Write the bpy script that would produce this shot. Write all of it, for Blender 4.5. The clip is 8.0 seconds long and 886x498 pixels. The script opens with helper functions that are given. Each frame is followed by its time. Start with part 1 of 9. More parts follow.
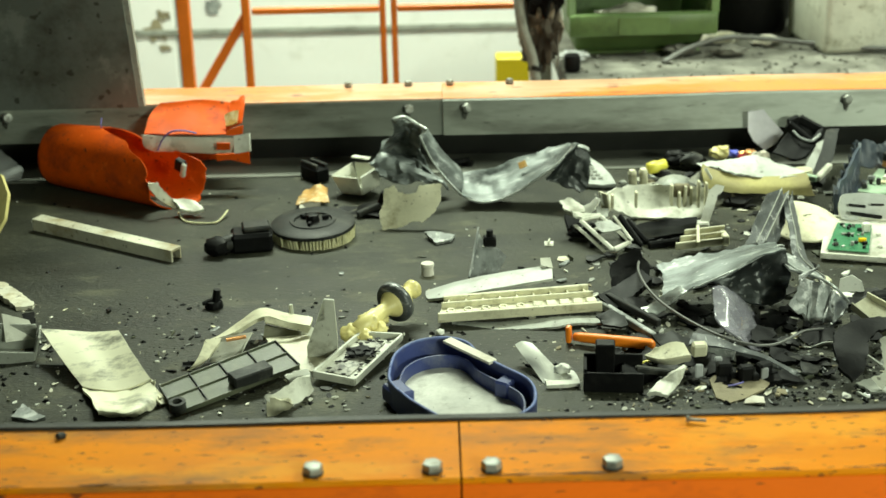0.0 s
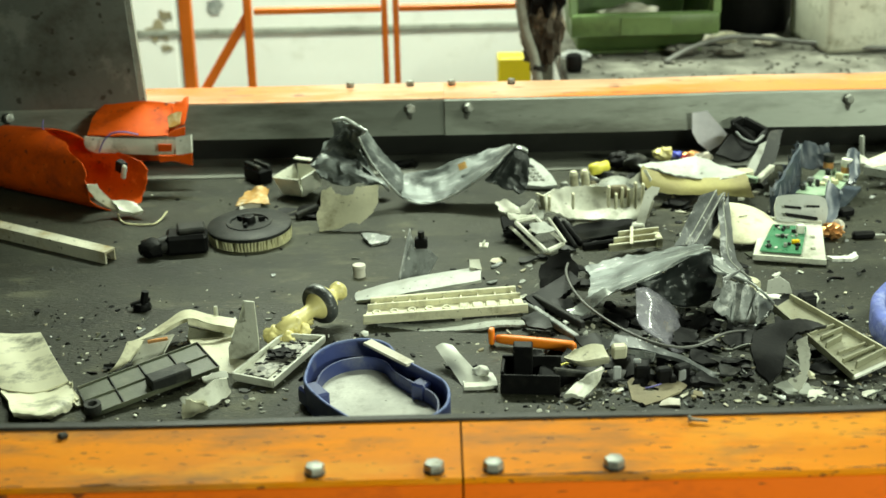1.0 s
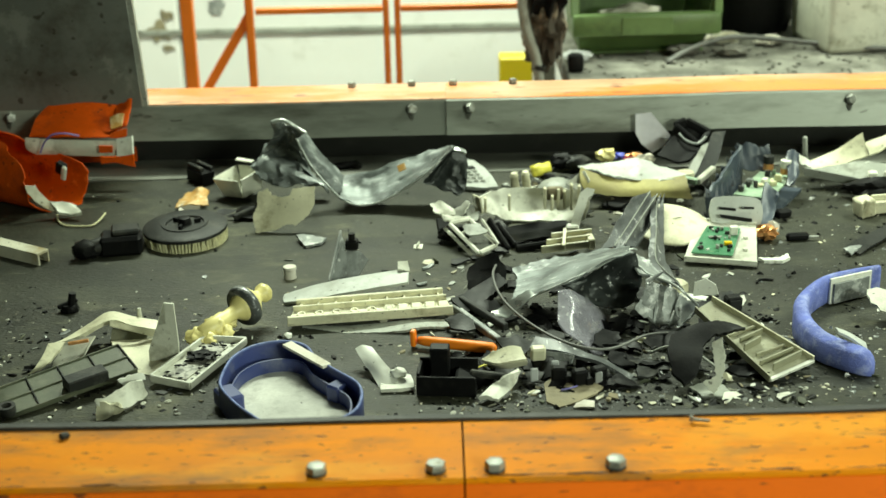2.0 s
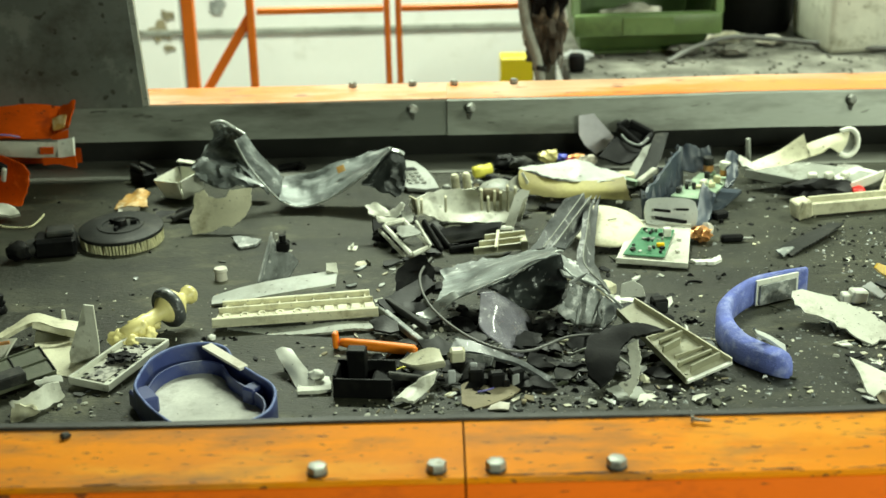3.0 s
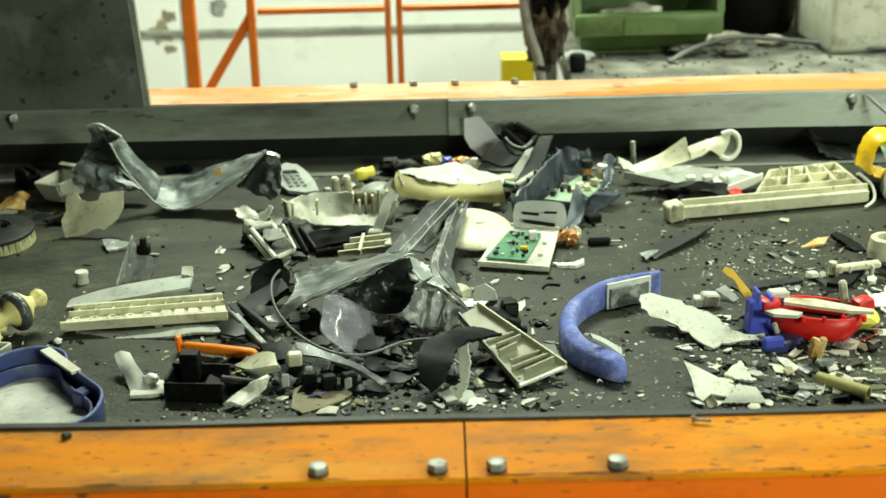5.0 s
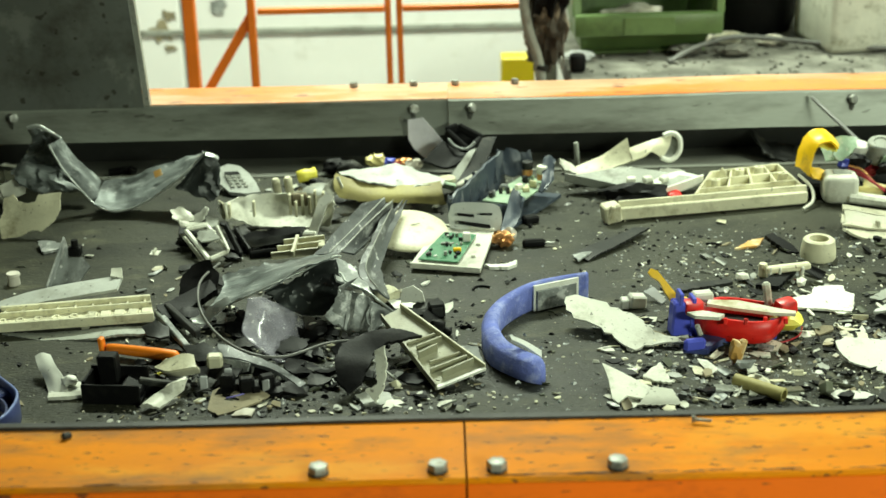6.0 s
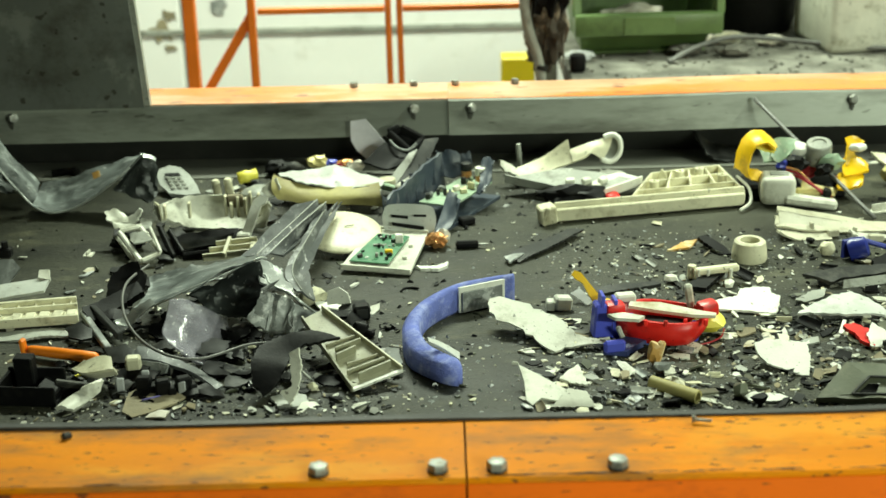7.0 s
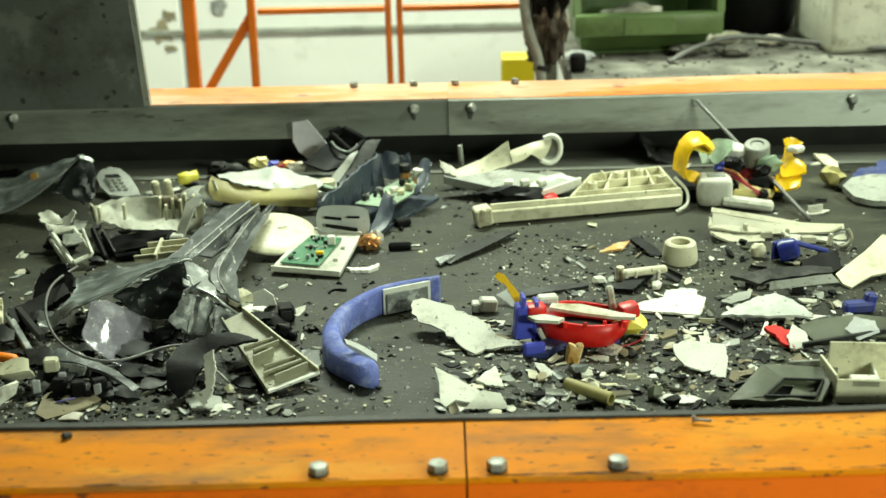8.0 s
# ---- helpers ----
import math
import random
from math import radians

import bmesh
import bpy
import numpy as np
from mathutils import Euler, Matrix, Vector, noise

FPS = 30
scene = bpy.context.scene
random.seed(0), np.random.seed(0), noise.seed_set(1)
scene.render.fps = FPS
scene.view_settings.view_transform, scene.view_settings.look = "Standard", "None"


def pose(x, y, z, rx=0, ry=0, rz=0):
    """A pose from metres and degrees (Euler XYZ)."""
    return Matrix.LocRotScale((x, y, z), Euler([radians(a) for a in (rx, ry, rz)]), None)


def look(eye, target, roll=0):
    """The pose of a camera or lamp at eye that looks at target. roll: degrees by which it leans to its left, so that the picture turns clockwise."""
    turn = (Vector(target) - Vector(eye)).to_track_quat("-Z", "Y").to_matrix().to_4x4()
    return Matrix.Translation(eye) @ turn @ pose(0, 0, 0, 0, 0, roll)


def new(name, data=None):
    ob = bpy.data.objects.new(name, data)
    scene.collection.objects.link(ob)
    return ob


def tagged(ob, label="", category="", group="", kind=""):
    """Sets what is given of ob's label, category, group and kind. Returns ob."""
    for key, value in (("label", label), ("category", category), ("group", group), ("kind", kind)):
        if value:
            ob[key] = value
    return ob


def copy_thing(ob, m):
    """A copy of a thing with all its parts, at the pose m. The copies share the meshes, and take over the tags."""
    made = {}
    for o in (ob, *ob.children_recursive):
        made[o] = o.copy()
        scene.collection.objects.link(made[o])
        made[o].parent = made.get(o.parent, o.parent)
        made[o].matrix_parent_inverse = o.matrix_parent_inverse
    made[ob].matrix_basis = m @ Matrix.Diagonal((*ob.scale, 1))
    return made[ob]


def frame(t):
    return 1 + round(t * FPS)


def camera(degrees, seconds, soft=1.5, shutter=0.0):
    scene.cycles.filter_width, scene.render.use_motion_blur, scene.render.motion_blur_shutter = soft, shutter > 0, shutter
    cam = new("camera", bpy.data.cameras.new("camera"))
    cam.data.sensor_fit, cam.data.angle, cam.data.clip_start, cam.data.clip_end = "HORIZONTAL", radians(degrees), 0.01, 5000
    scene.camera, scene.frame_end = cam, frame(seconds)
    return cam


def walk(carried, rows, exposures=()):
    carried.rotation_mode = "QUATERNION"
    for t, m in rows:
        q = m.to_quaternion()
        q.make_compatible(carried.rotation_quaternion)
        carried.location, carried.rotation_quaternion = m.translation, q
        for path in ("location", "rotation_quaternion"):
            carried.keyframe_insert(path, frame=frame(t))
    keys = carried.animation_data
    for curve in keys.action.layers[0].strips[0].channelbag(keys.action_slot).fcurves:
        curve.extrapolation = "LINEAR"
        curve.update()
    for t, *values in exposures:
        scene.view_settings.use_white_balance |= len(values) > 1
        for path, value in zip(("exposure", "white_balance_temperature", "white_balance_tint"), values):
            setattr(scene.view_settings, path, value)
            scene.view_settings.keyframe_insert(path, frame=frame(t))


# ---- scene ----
# ---- camera ----
H_BELT = 0.9                      # top of the belt above the platform
EYE = Vector((0, 0, H_BELT + 0.9336))
cam = camera(34.07, 8.0, soft=1.5)
cam.data.dof.use_dof = True
cam.data.dof.focus_distance = 2.25
cam.data.dof.aperture_fstop = 4.5


def aim(turn):
    """The camera looks down along +y and swings slightly to its right by turn (radians)."""
    base = look(EYE, EYE + Vector((0, math.cos(radians(21)), -math.sin(radians(21)))), -1.35)
    return base @ Matrix.Rotation(-turn, 4, "Y")


walk(cam, [(t, aim(a / 2558)) for t, a in (
    (0, 9.7), (0.5, 8.2), (1, 6.6), (1.5, 5.1), (3, 2.1), (3.5, 1.8), (4, 1.4), (4.5, 0.7), (6, 0.3), (6.5, 0.2), (7, 0.1), (7.5, 0), (8, 0))],
    [(0, 0.1, 6500, 10), (8, 0.1, 6500, 10)])

# ---- light ----
world = bpy.data.worlds.new("world")
scene.world = world
world.use_nodes = True
world.node_tree.nodes["Background"].inputs[0].default_value = (0.85, 1.0, 0.85, 1)
world.node_tree.nodes["Background"].inputs[1].default_value = 0.02
LAMP_COLOUR = (0.87, 1.0, 0.77)
# All lamps hang out of view; their places are assumed.
LAMPS = [  # x, y, z, length, width, watts, turn
    (2.3, 2.8, 3.0, 1.5, 0.25, 98, 90),
    # Fill lamp behind the camera, added to brighten front faces.
    (2.6, -1.4, 2.4, 1.5, 0.25, 315, 0),
    (-0.1, 3.9, 3.2, 1.5, 0.25, 146, 0),
]

# ---- materials ----


def mat(name, colour, rough=0.5, metal=0.0, var=0.25, scale=12.0, fine=160.0, bump=0.15, dirt=None, dirt_amount=0.0, dirt_scale=9.0, alpha=1.0, trans=0.0, coat=0.0, stretch=(1, 1, 1), wear=None, wear_amount=0.0, wear_scale=25.0, spec=0.5, specks=None, speck_amount=0.0, speck_scale=90.0):
    """A worn surface: base colour varied at two scales, dirt patches, scraped patches, fine relief."""
    m = bpy.data.materials.new(name)
    m.use_nodes = True
    nt = m.node_tree
    nd, ln = nt.nodes, nt.links
    b = nd["Principled BSDF"]
    tc = nd.new("ShaderNodeTexCoord")
    mp = nd.new("ShaderNodeMapping")
    mp.inputs["Scale"].default_value = stretch
    ln.new(tc.outputs["Object"], mp.inputs[0])
    info = nd.new("ShaderNodeObjectInfo")
    off = nd.new("ShaderNodeVectorMath")
    off.operation = "ADD"
    sc = nd.new("ShaderNodeVectorMath")
    sc.operation = "SCALE"
    sc.inputs[3].default_value = 7.3
    cb = nd.new("ShaderNodeCombineXYZ")
    for i in range(3):
        ln.new(info.outputs["Random"], cb.inputs[i])
    ln.new(cb.outputs[0], sc.inputs[0])
    ln.new(mp.outputs[0], off.inputs[0])
    ln.new(sc.outputs[0], off.inputs[1])

    def noise_at(s, detail=4.0, roughness=0.6):
        n = nd.new("ShaderNodeTexNoise")
        n.inputs["Scale"].default_value = s
        n.inputs["Detail"].default_value = detail
        n.inputs["Roughness"].default_value = roughness
        ln.new(off.outputs[0], n.inputs["Vector"])
        return n

    def ramp(src, lo, hi, a=0.0, c=1.0):
        r = nd.new("ShaderNodeMapRange")
        r.inputs[1].default_value, r.inputs[2].default_value = lo, hi
        r.inputs[3].default_value, r.inputs[4].default_value = a, c
        ln.new(src, r.inputs[0])
        return r.outputs[0]

    def mix(fac, a, c, mode="MIX"):
        x = nd.new("ShaderNodeMix")
        x.data_type, x.blend_type = "RGBA", mode
        if isinstance(fac, float):
            x.inputs[0].default_value = fac
        else:
            ln.new(fac, x.inputs[0])
        for i, v in ((6, a), (7, c)):
            if isinstance(v, tuple):
                x.inputs[i].default_value = (*v, 1)
            else:
                ln.new(v, x.inputs[i])
        return x.outputs[2]

    big, small = noise_at(scale), noise_at(fine, 3.0)
    dark = tuple(c * (1 - var) for c in colour)
    lite = tuple(min(1, c * (1 + var * 0.5)) for c in colour)
    col = mix(ramp(big.outputs[0], 0.32, 0.68), dark, lite)
    col = mix(ramp(small.outputs[0], 0.35, 0.75, 0.0, 0.35), col, dark)
    if wear:
        w = noise_at(wear_scale, 8.0, 0.7)
        col = mix(ramp(w.outputs[0], 0.66 - 0.3 * wear_amount, 0.74 - 0.3 * wear_amount, 0.0, 0.8), col, wear)
    if dirt:
        d = noise_at(dirt_scale, 7.0, 0.68)
        col = mix(ramp(d.outputs[0], 0.62 - 0.3 * dirt_amount, 0.8 - 0.3 * dirt_amount, 0.0, 0.85), col, dirt)
    if specks:
        k = noise_at(speck_scale, 2.0, 0.5)
        col = mix(ramp(k.outputs[0], 0.70 - 0.1 * speck_amount, 0.74 - 0.1 * speck_amount, 0.0, 0.8), col, specks)
    ln.new(col, b.inputs["Base Color"])
    ln.new(ramp(big.outputs[0], 0.3, 0.7, max(0.03, rough - 0.1), min(1, rough + 0.12)), b.inputs["Roughness"])
    b.inputs["Metallic"].default_value = metal
    b.inputs["Specular IOR Level"].default_value = spec
    b.inputs["Coat Weight"].default_value = coat
    b.inputs["Transmission Weight"].default_value = trans
    b.inputs["Alpha"].default_value = alpha
    if bump:
        bp = nd.new("ShaderNodeBump")
        bp.inputs["Strength"].default_value = bump
        bp.inputs["Distance"].default_value = 0.002
        ln.new(small.outputs[0], bp.inputs["Height"])
        ln.new(bp.outputs[0], b.inputs["Normal"])
    return m


GRIME = (0.03, 0.03, 0.025)
BROWN = (0.16, 0.11, 0.05)
M = {
    "belt": mat("belt_rubber", (0.038, 0.039, 0.0245), 0.52, 0, 0.55, 4, 260, 0.9, (0.011, 0.012, 0.0075), 0.54, 9, stretch=(0.5, 1, 1), wear=(0.088, 0.086, 0.052), wear_amount=0.32, wear_scale=16, spec=0.32, specks=(0.12, 0.115, 0.08), speck_amount=0.35, speck_scale=150),
    "belt_edge": mat("belt_edge_rubber", (0.15, 0.155, 0.13), 0.5, 0, 0.3, 4, 200, 0.3, (0.07, 0.07, 0.06), 0.4, 9, stretch=(0.3, 2, 1)),
    "skirt": mat("skirt_rubber", (0.028, 0.029, 0.026), 0.6, 0, 0.3, 6, 120, 0.3, (0.05, 0.05, 0.045), 0.3, 8),
    "orange": mat("orange_paint", (0.78, 0.245, 0.002), 0.55, 0, 0.25, 4, 240, 0.25, (0.25, 0.125, 0.045), 0.38, 9, stretch=(0.4, 1.3, 1), wear=(0.78, 0.31, 0.02), wear_amount=0.42, wear_scale=5, spec=0.1, specks=(0.08, 0.04, 0.02), speck_amount=0.5, speck_scale=120),
    # Rail paint for the front face, brightened to make up for missing light.
    "orange_face": mat("brightened_orange_paint", (0.93, 0.165, 0.001), 0.45, 0, 0.12, 5, 240, 0.15, (0.5, 0.08, 0.008), 0.25, 12, stretch=(0.4, 1, 1), spec=0.25, specks=(0.07, 0.03, 0.015), speck_amount=0.2, speck_scale=60),
    "scuff": mat("dark_scuff", (0.17, 0.075, 0.025), 0.7, 0, 0.4, 60, 300, 0.2, (0.05, 0.03, 0.018), 0.45, 70),
    "stain": mat("dark_drip", (0.06, 0.062, 0.048), 0.7, 0, 0.4, 60, 300, 0.2, (0.06, 0.06, 0.048), 0.4, 60),
    "orange_far": mat("orange_paint_scuffed", (0.74, 0.23, 0.05), 0.34, 0, 0.2, 5, 260, 0.15, (0.36, 0.18, 0.09), 0.36, 12, stretch=(0.3, 1, 1), wear=(0.56, 0.37, 0.25), wear_amount=0.52, wear_scale=3.5, specks=(0.1, 0.05, 0.03), speck_amount=0.35, speck_scale=50),
    "rail_orange": mat("rail_paint", (0.85, 0.20, 0.012), 0.4, 0, 0.12, 8, 120, 0.05),
    "steel": mat("galvanised_steel", (0.285, 0.305, 0.262), 0.42, 0.22, 0.32, 4, 90, 0.15, (0.08, 0.08, 0.062), 0.44, 6, stretch=(0.3, 1, 1.6), specks=(0.07, 0.068, 0.055), speck_amount=0.1, speck_scale=60),
    "panel": mat("grey_sheet_panel", (0.195, 0.21, 0.19), 0.4, 0.35, 0.25, 3, 120, 0.1, (0.08, 0.077, 0.062), 0.34, 7, wear=(0.27, 0.285, 0.255), wear_amount=0.3, wear_scale=9, specks=(0.05, 0.045, 0.035), speck_amount=0.45, speck_scale=34),
    "zinc": mat("zinc_bolt", (0.33, 0.34, 0.31), 0.45, 0.5, 0.3, 60, 400, 0.2, (0.12, 0.10, 0.07), 0.42, 80),
    # Dark grey for the unseen walls and ceiling, to cut bounced light.
    "hall_grey": mat("grey_hall_paint", (0.15, 0.16, 0.145), 0.7, 0, 0.1, 2, 60, 0.05),
    "wall_white": mat("white_wall_paint", (0.80, 0.80, 0.77), 0.6, 0, 0.05, 2, 60, 0.05, (0.55, 0.54, 0.48), 0.12, 3),
    "floor": mat("dusty_concrete", (0.27, 0.26, 0.235), 0.8, 0, 0.25, 3, 50, 0.4, (0.12, 0.11, 0.1), 0.35, 5),
    "bench": mat("dusty_bench_top", (0.20, 0.195, 0.165), 0.85, 0, 0.5, 9, 60, 0.6, (0.06, 0.057, 0.045), 0.55, 10),
    "green": mat("green_bin_plastic", (0.125, 0.20, 0.065), 0.45, 0, 0.25, 8, 120, 0.1, (0.05, 0.075, 0.03), 0.35, 10),
    "black": mat("black_plastic", (0.0045, 0.0045, 0.0048), 0.5, 0, 0.35, 14, 200, 0.2, (0.013, 0.013, 0.011), 0.30, 30, spec=0.14),
    "dark": mat("dark_grey_plastic", (0.020, 0.021, 0.0195), 0.5, 0, 0.35, 12, 200, 0.25, (0.065, 0.063, 0.052), 0.34, 28, spec=0.25),
    "olive": mat("grey_olive_plastic", (0.078, 0.087, 0.054), 0.42, 0, 0.3, 12, 200, 0.15, (0.15, 0.146, 0.10), 0.4, 14),
    "navy": mat("navy_plastic", (0.042, 0.056, 0.078), 0.38, 0, 0.3, 14, 220, 0.2, (0.15, 0.165, 0.18), 0.38, 18),
    "cream": mat("cream_plastic", (0.69, 0.665, 0.475), 0.48, 0, 0.22, 9, 180, 0.2, (0.28, 0.25, 0.15), 0.36, 20, specks=(0.16, 0.15, 0.10), speck_amount=0.1, speck_scale=120),
    "white": mat("white_plastic", (0.66, 0.665, 0.565), 0.48, 0, 0.22, 9, 180, 0.2, (0.24, 0.23, 0.165), 0.36, 20, specks=(0.16, 0.155, 0.12), speck_amount=0.12, speck_scale=120),
    "ivory": mat("dull_ivory_plastic", (0.47, 0.455, 0.34), 0.5, 0, 0.22, 9, 180, 0.2, (0.2, 0.18, 0.11), 0.36, 20, specks=(0.12, 0.11, 0.08), speck_amount=0.15, speck_scale=120),
    "bright": mat("clean_white_plastic", (0.73, 0.74, 0.66), 0.45, 0, 0.12, 9, 180, 0.12, (0.42, 0.41, 0.33), 0.24, 22, specks=(0.2, 0.2, 0.16), speck_amount=0.2, speck_scale=120),
    "flecked": mat("flecked_offwhite", (0.56, 0.565, 0.48), 0.55, 0, 0.2, 9, 180, 0.2, (0.30, 0.29, 0.23), 0.35, 18, specks=(0.08, 0.08, 0.065), speck_amount=0.5, speck_scale=120),
    "pale": mat("pale_grey_plastic", (0.35, 0.365, 0.32), 0.48, 0, 0.28, 12, 180, 0.2, (0.12, 0.12, 0.095), 0.40, 24, specks=(0.07, 0.07, 0.055), speck_amount=0.3, speck_scale=140),
    "pale_clean": mat("light_grey_plastic", (0.52, 0.54, 0.50), 0.45, 0, 0.2, 10, 180, 0.15, (0.3, 0.3, 0.26), 0.35, 16, specks=(0.12, 0.12, 0.1), speck_amount=0.15, speck_scale=120),
    "grey": mat("grey_plastic", (0.255, 0.272, 0.262), 0.40, 0.1, 0.4, 14, 180, 0.3, (0.055, 0.058, 0.055), 0.40, 24, stretch=(1, 0.5, 1), wear=(0.54, 0.55, 0.53), wear_amount=0.5, wear_scale=40, specks=(0.6, 0.6, 0.58), speck_amount=0.25, speck_scale=110),
    "scuffed": mat("scuffed_dark_grey_plastic", (0.105, 0.112, 0.113), 0.42, 0.1, 0.4, 14, 180, 0.3, (0.04, 0.043, 0.043), 0.4, 24, stretch=(1, 0.5, 1), wear=(0.36, 0.37, 0.36), wear_amount=0.4, wear_scale=40, specks=(0.55, 0.55, 0.53), speck_amount=0.2, speck_scale=110),
    "sheet": mat("scratched_sheet_metal", (0.19, 0.212, 0.206), 0.46, 0.25, 0.5, 14, 150, 0.4, (0.05, 0.056, 0.056), 0.42, 18, stretch=(0.5, 1.8, 1), wear=(0.36, 0.385, 0.37), wear_amount=0.38, wear_scale=26, specks=(0.55, 0.56, 0.53), speck_amount=0.1, speck_scale=120),
    "bare": mat("scraped_bare_metal", (0.50, 0.53, 0.50), 0.34, 0.45, 0.35, 30, 200, 0.3, (0.2, 0.21, 0.2), 0.35, 30, stretch=(0.5, 1.6, 1)),
    "dark_sheet": mat("dark_sheet_surface", (0.045, 0.052, 0.05), 0.38, 0.2, 0.5, 16, 160, 0.35, (0.015, 0.017, 0.017), 0.4, 18, wear=(0.10, 0.11, 0.108), wear_amount=0.18, wear_scale=30, specks=(0.3, 0.31, 0.29), speck_amount=0.12, speck_scale=110),
    "dingy": mat("dingy_ivory_plastic", (0.33, 0.325, 0.225), 0.5, 0, 0.25, 9, 180, 0.2, (0.20, 0.185, 0.11), 0.42, 12, specks=(0.1, 0.09, 0.06), speck_amount=0.3, speck_scale=120),
    "rag": mat("dirty_brown_cloth", (0.075, 0.058, 0.04), 0.92, 0, 0.5, 14, 160, 0.8, (0.018, 0.015, 0.012), 0.5, 14, wear=(0.36, 0.30, 0.22), wear_amount=0.42, wear_scale=9),
    "khaki": mat("khaki_shell", (0.37, 0.325, 0.115), 0.6, 0, 0.3, 8, 150, 0.25, (0.2, 0.16, 0.07), 0.4, 11),
    "red_orange": mat("orange_red_plastic", (0.68, 0.088, 0.002), 0.55, 0, 0.25, 8, 180, 0.12, (0.24, 0.035, 0.010), 0.36, 12, wear=(0.82, 0.15, 0.02), wear_amount=0.2, wear_scale=30, spec=0.15, specks=(0.10, 0.03, 0.015), speck_amount=0.25, speck_scale=90),
    "lamp_orange": mat("bright_orange_plastic", (0.90, 0.23, 0.01), 0.38, 0, 0.1, 20, 220, 0.08),
    "blue": mat("dull_blue_plastic", (0.042, 0.058, 0.185), 0.42, 0, 0.2, 10, 200, 0.12, (0.15, 0.16, 0.22), 0.35, 14),
    "blue_worn": mat("chipped_pale_blue", (0.14, 0.19, 0.42), 0.5, 0, 0.4, 30, 200, 0.3, (0.05, 0.07, 0.22), 0.45, 40),
    "plush": mat("worn_blue_foam", (0.15, 0.19, 0.55), 0.95, 0, 0.3, 25, 420, 1.0, (0.36, 0.40, 0.68), 0.42, 45),
    "toy_blue": mat("toy_blue_plastic", (0.07, 0.09, 0.55), 0.35, 0, 0.15, 20, 220, 0.08, (0.1, 0.1, 0.2), 0.2, 20),
    "dark_blue": mat("dark_blue_plastic", (0.022, 0.034, 0.24), 0.38, 0, 0.25, 20, 220, 0.12, (0.05, 0.06, 0.14), 0.3, 20),
    "toy_red": mat("toy_red_plastic", (0.74, 0.016, 0.010), 0.4, 0, 0.2, 20, 220, 0.12, (0.2, 0.02, 0.018), 0.3, 24),
    "toy_yellow": mat("toy_yellow_plastic", (0.94, 0.57, 0.008), 0.32, 0, 0.1, 20, 220, 0.08, (0.35, 0.2, 0.02), 0.18, 20),
    "lemon": mat("lemon_plastic", (0.82, 0.74, 0.10), 0.4, 0, 0.12, 20, 220, 0.08),
    "acid": mat("yellowed_gear_plastic", (0.82, 0.72, 0.30), 0.38, 0, 0.15, 18, 220, 0.1, (0.35, 0.3, 0.1), 0.2, 20),
    "pcb": mat("green_circuit_board", (0.055, 0.215, 0.105), 0.35, 0, 0.3, 60, 300, 0.15, (0.35, 0.4, 0.2), 0.12, 90),
    "pcb_pale": mat("pale_circuit_board", (0.30, 0.42, 0.29), 0.45, 0, 0.3, 40, 300, 0.2, (0.5, 0.5, 0.4), 0.3, 60),
    "copper": mat("copper_wire", (0.68, 0.33, 0.12), 0.35, 0.6, 0.3, 40, 300, 0.3),
    "bristle": mat("pale_bristle", (0.62, 0.59, 0.35), 0.7, 0, 0.3, 60, 400, 0.3),
    "tape": mat("brown_tape", (0.55, 0.30, 0.07), 0.6, 0, 0.35, 20, 200, 0.2, (0.75, 0.66, 0.42), 0.45, 30),
    "card": mat("brown_card", (0.28, 0.24, 0.15), 0.8, 0, 0.3, 15, 200, 0.3, (0.12, 0.1, 0.06), 0.3, 16),
    "clear": mat("smoky_clear_plastic", (0.33, 0.32, 0.37), 0.16, 0, 0.3, 12, 60, 0.3, (0.55, 0.55, 0.58), 0.3, 22, alpha=0.55, coat=0.5, specks=(0.8, 0.8, 0.8), speck_amount=0.15, speck_scale=90),
    "cloudy": mat("cloudy_lavender_plastic", (0.84, 0.82, 0.88), 0.2, 0, 0.2, 14, 80, 0.2, (0.7, 0.68, 0.74), 0.3, 18, alpha=0.95, coat=0.3),
    "glass": mat("pale_clear_plastic", (0.66, 0.68, 0.68), 0.2, 0, 0.1, 20, 120, 0.1, alpha=0.5),
    "wire": mat("grey_wire", (0.14, 0.14, 0.13), 0.45, 0, 0.2, 30, 200, 0.1),
    "wire_blue": mat("blue_wire", (0.16, 0.14, 0.42), 0.45, 0, 0.2, 30, 200, 0.1),
    "wire_red": mat("red_wire", (0.35, 0.02, 0.03), 0.4, 0, 0.2, 30, 200, 0.1),
    "paper": mat("stained_paper", (0.66, 0.63, 0.54), 0.85, 0, 0.15, 12, 160, 0.3, (0.3, 0.24, 0.14), 0.3, 14),
    "smudged": mat("smudged_cream_panel", (0.80, 0.78, 0.58), 0.5, 0, 0.1, 9, 180, 0.1, (0.07, 0.07, 0.055), 0.40, 15, stretch=(1, 1.8, 1)),
    "rust": mat("stained_offwhite", (0.62, 0.60, 0.48), 0.6, 0, 0.2, 16, 180, 0.25, (0.26, 0.19, 0.06), 0.40, 13, specks=(0.1, 0.09, 0.06), speck_amount=0.3, speck_scale=100),
    "stained": mat("brown_stained_plastic", (0.60, 0.585, 0.46), 0.6, 0, 0.25, 12, 180, 0.25, (0.24, 0.165, 0.04), 0.5, 11, specks=(0.1, 0.09, 0.06), speck_amount=0.35, speck_scale=100),
    "concrete": mat("grey_rag", (0.28, 0.25, 0.21), 0.9, 0, 0.4, 14, 120, 0.6, (0.08, 0.06, 0.05), 0.45, 14),
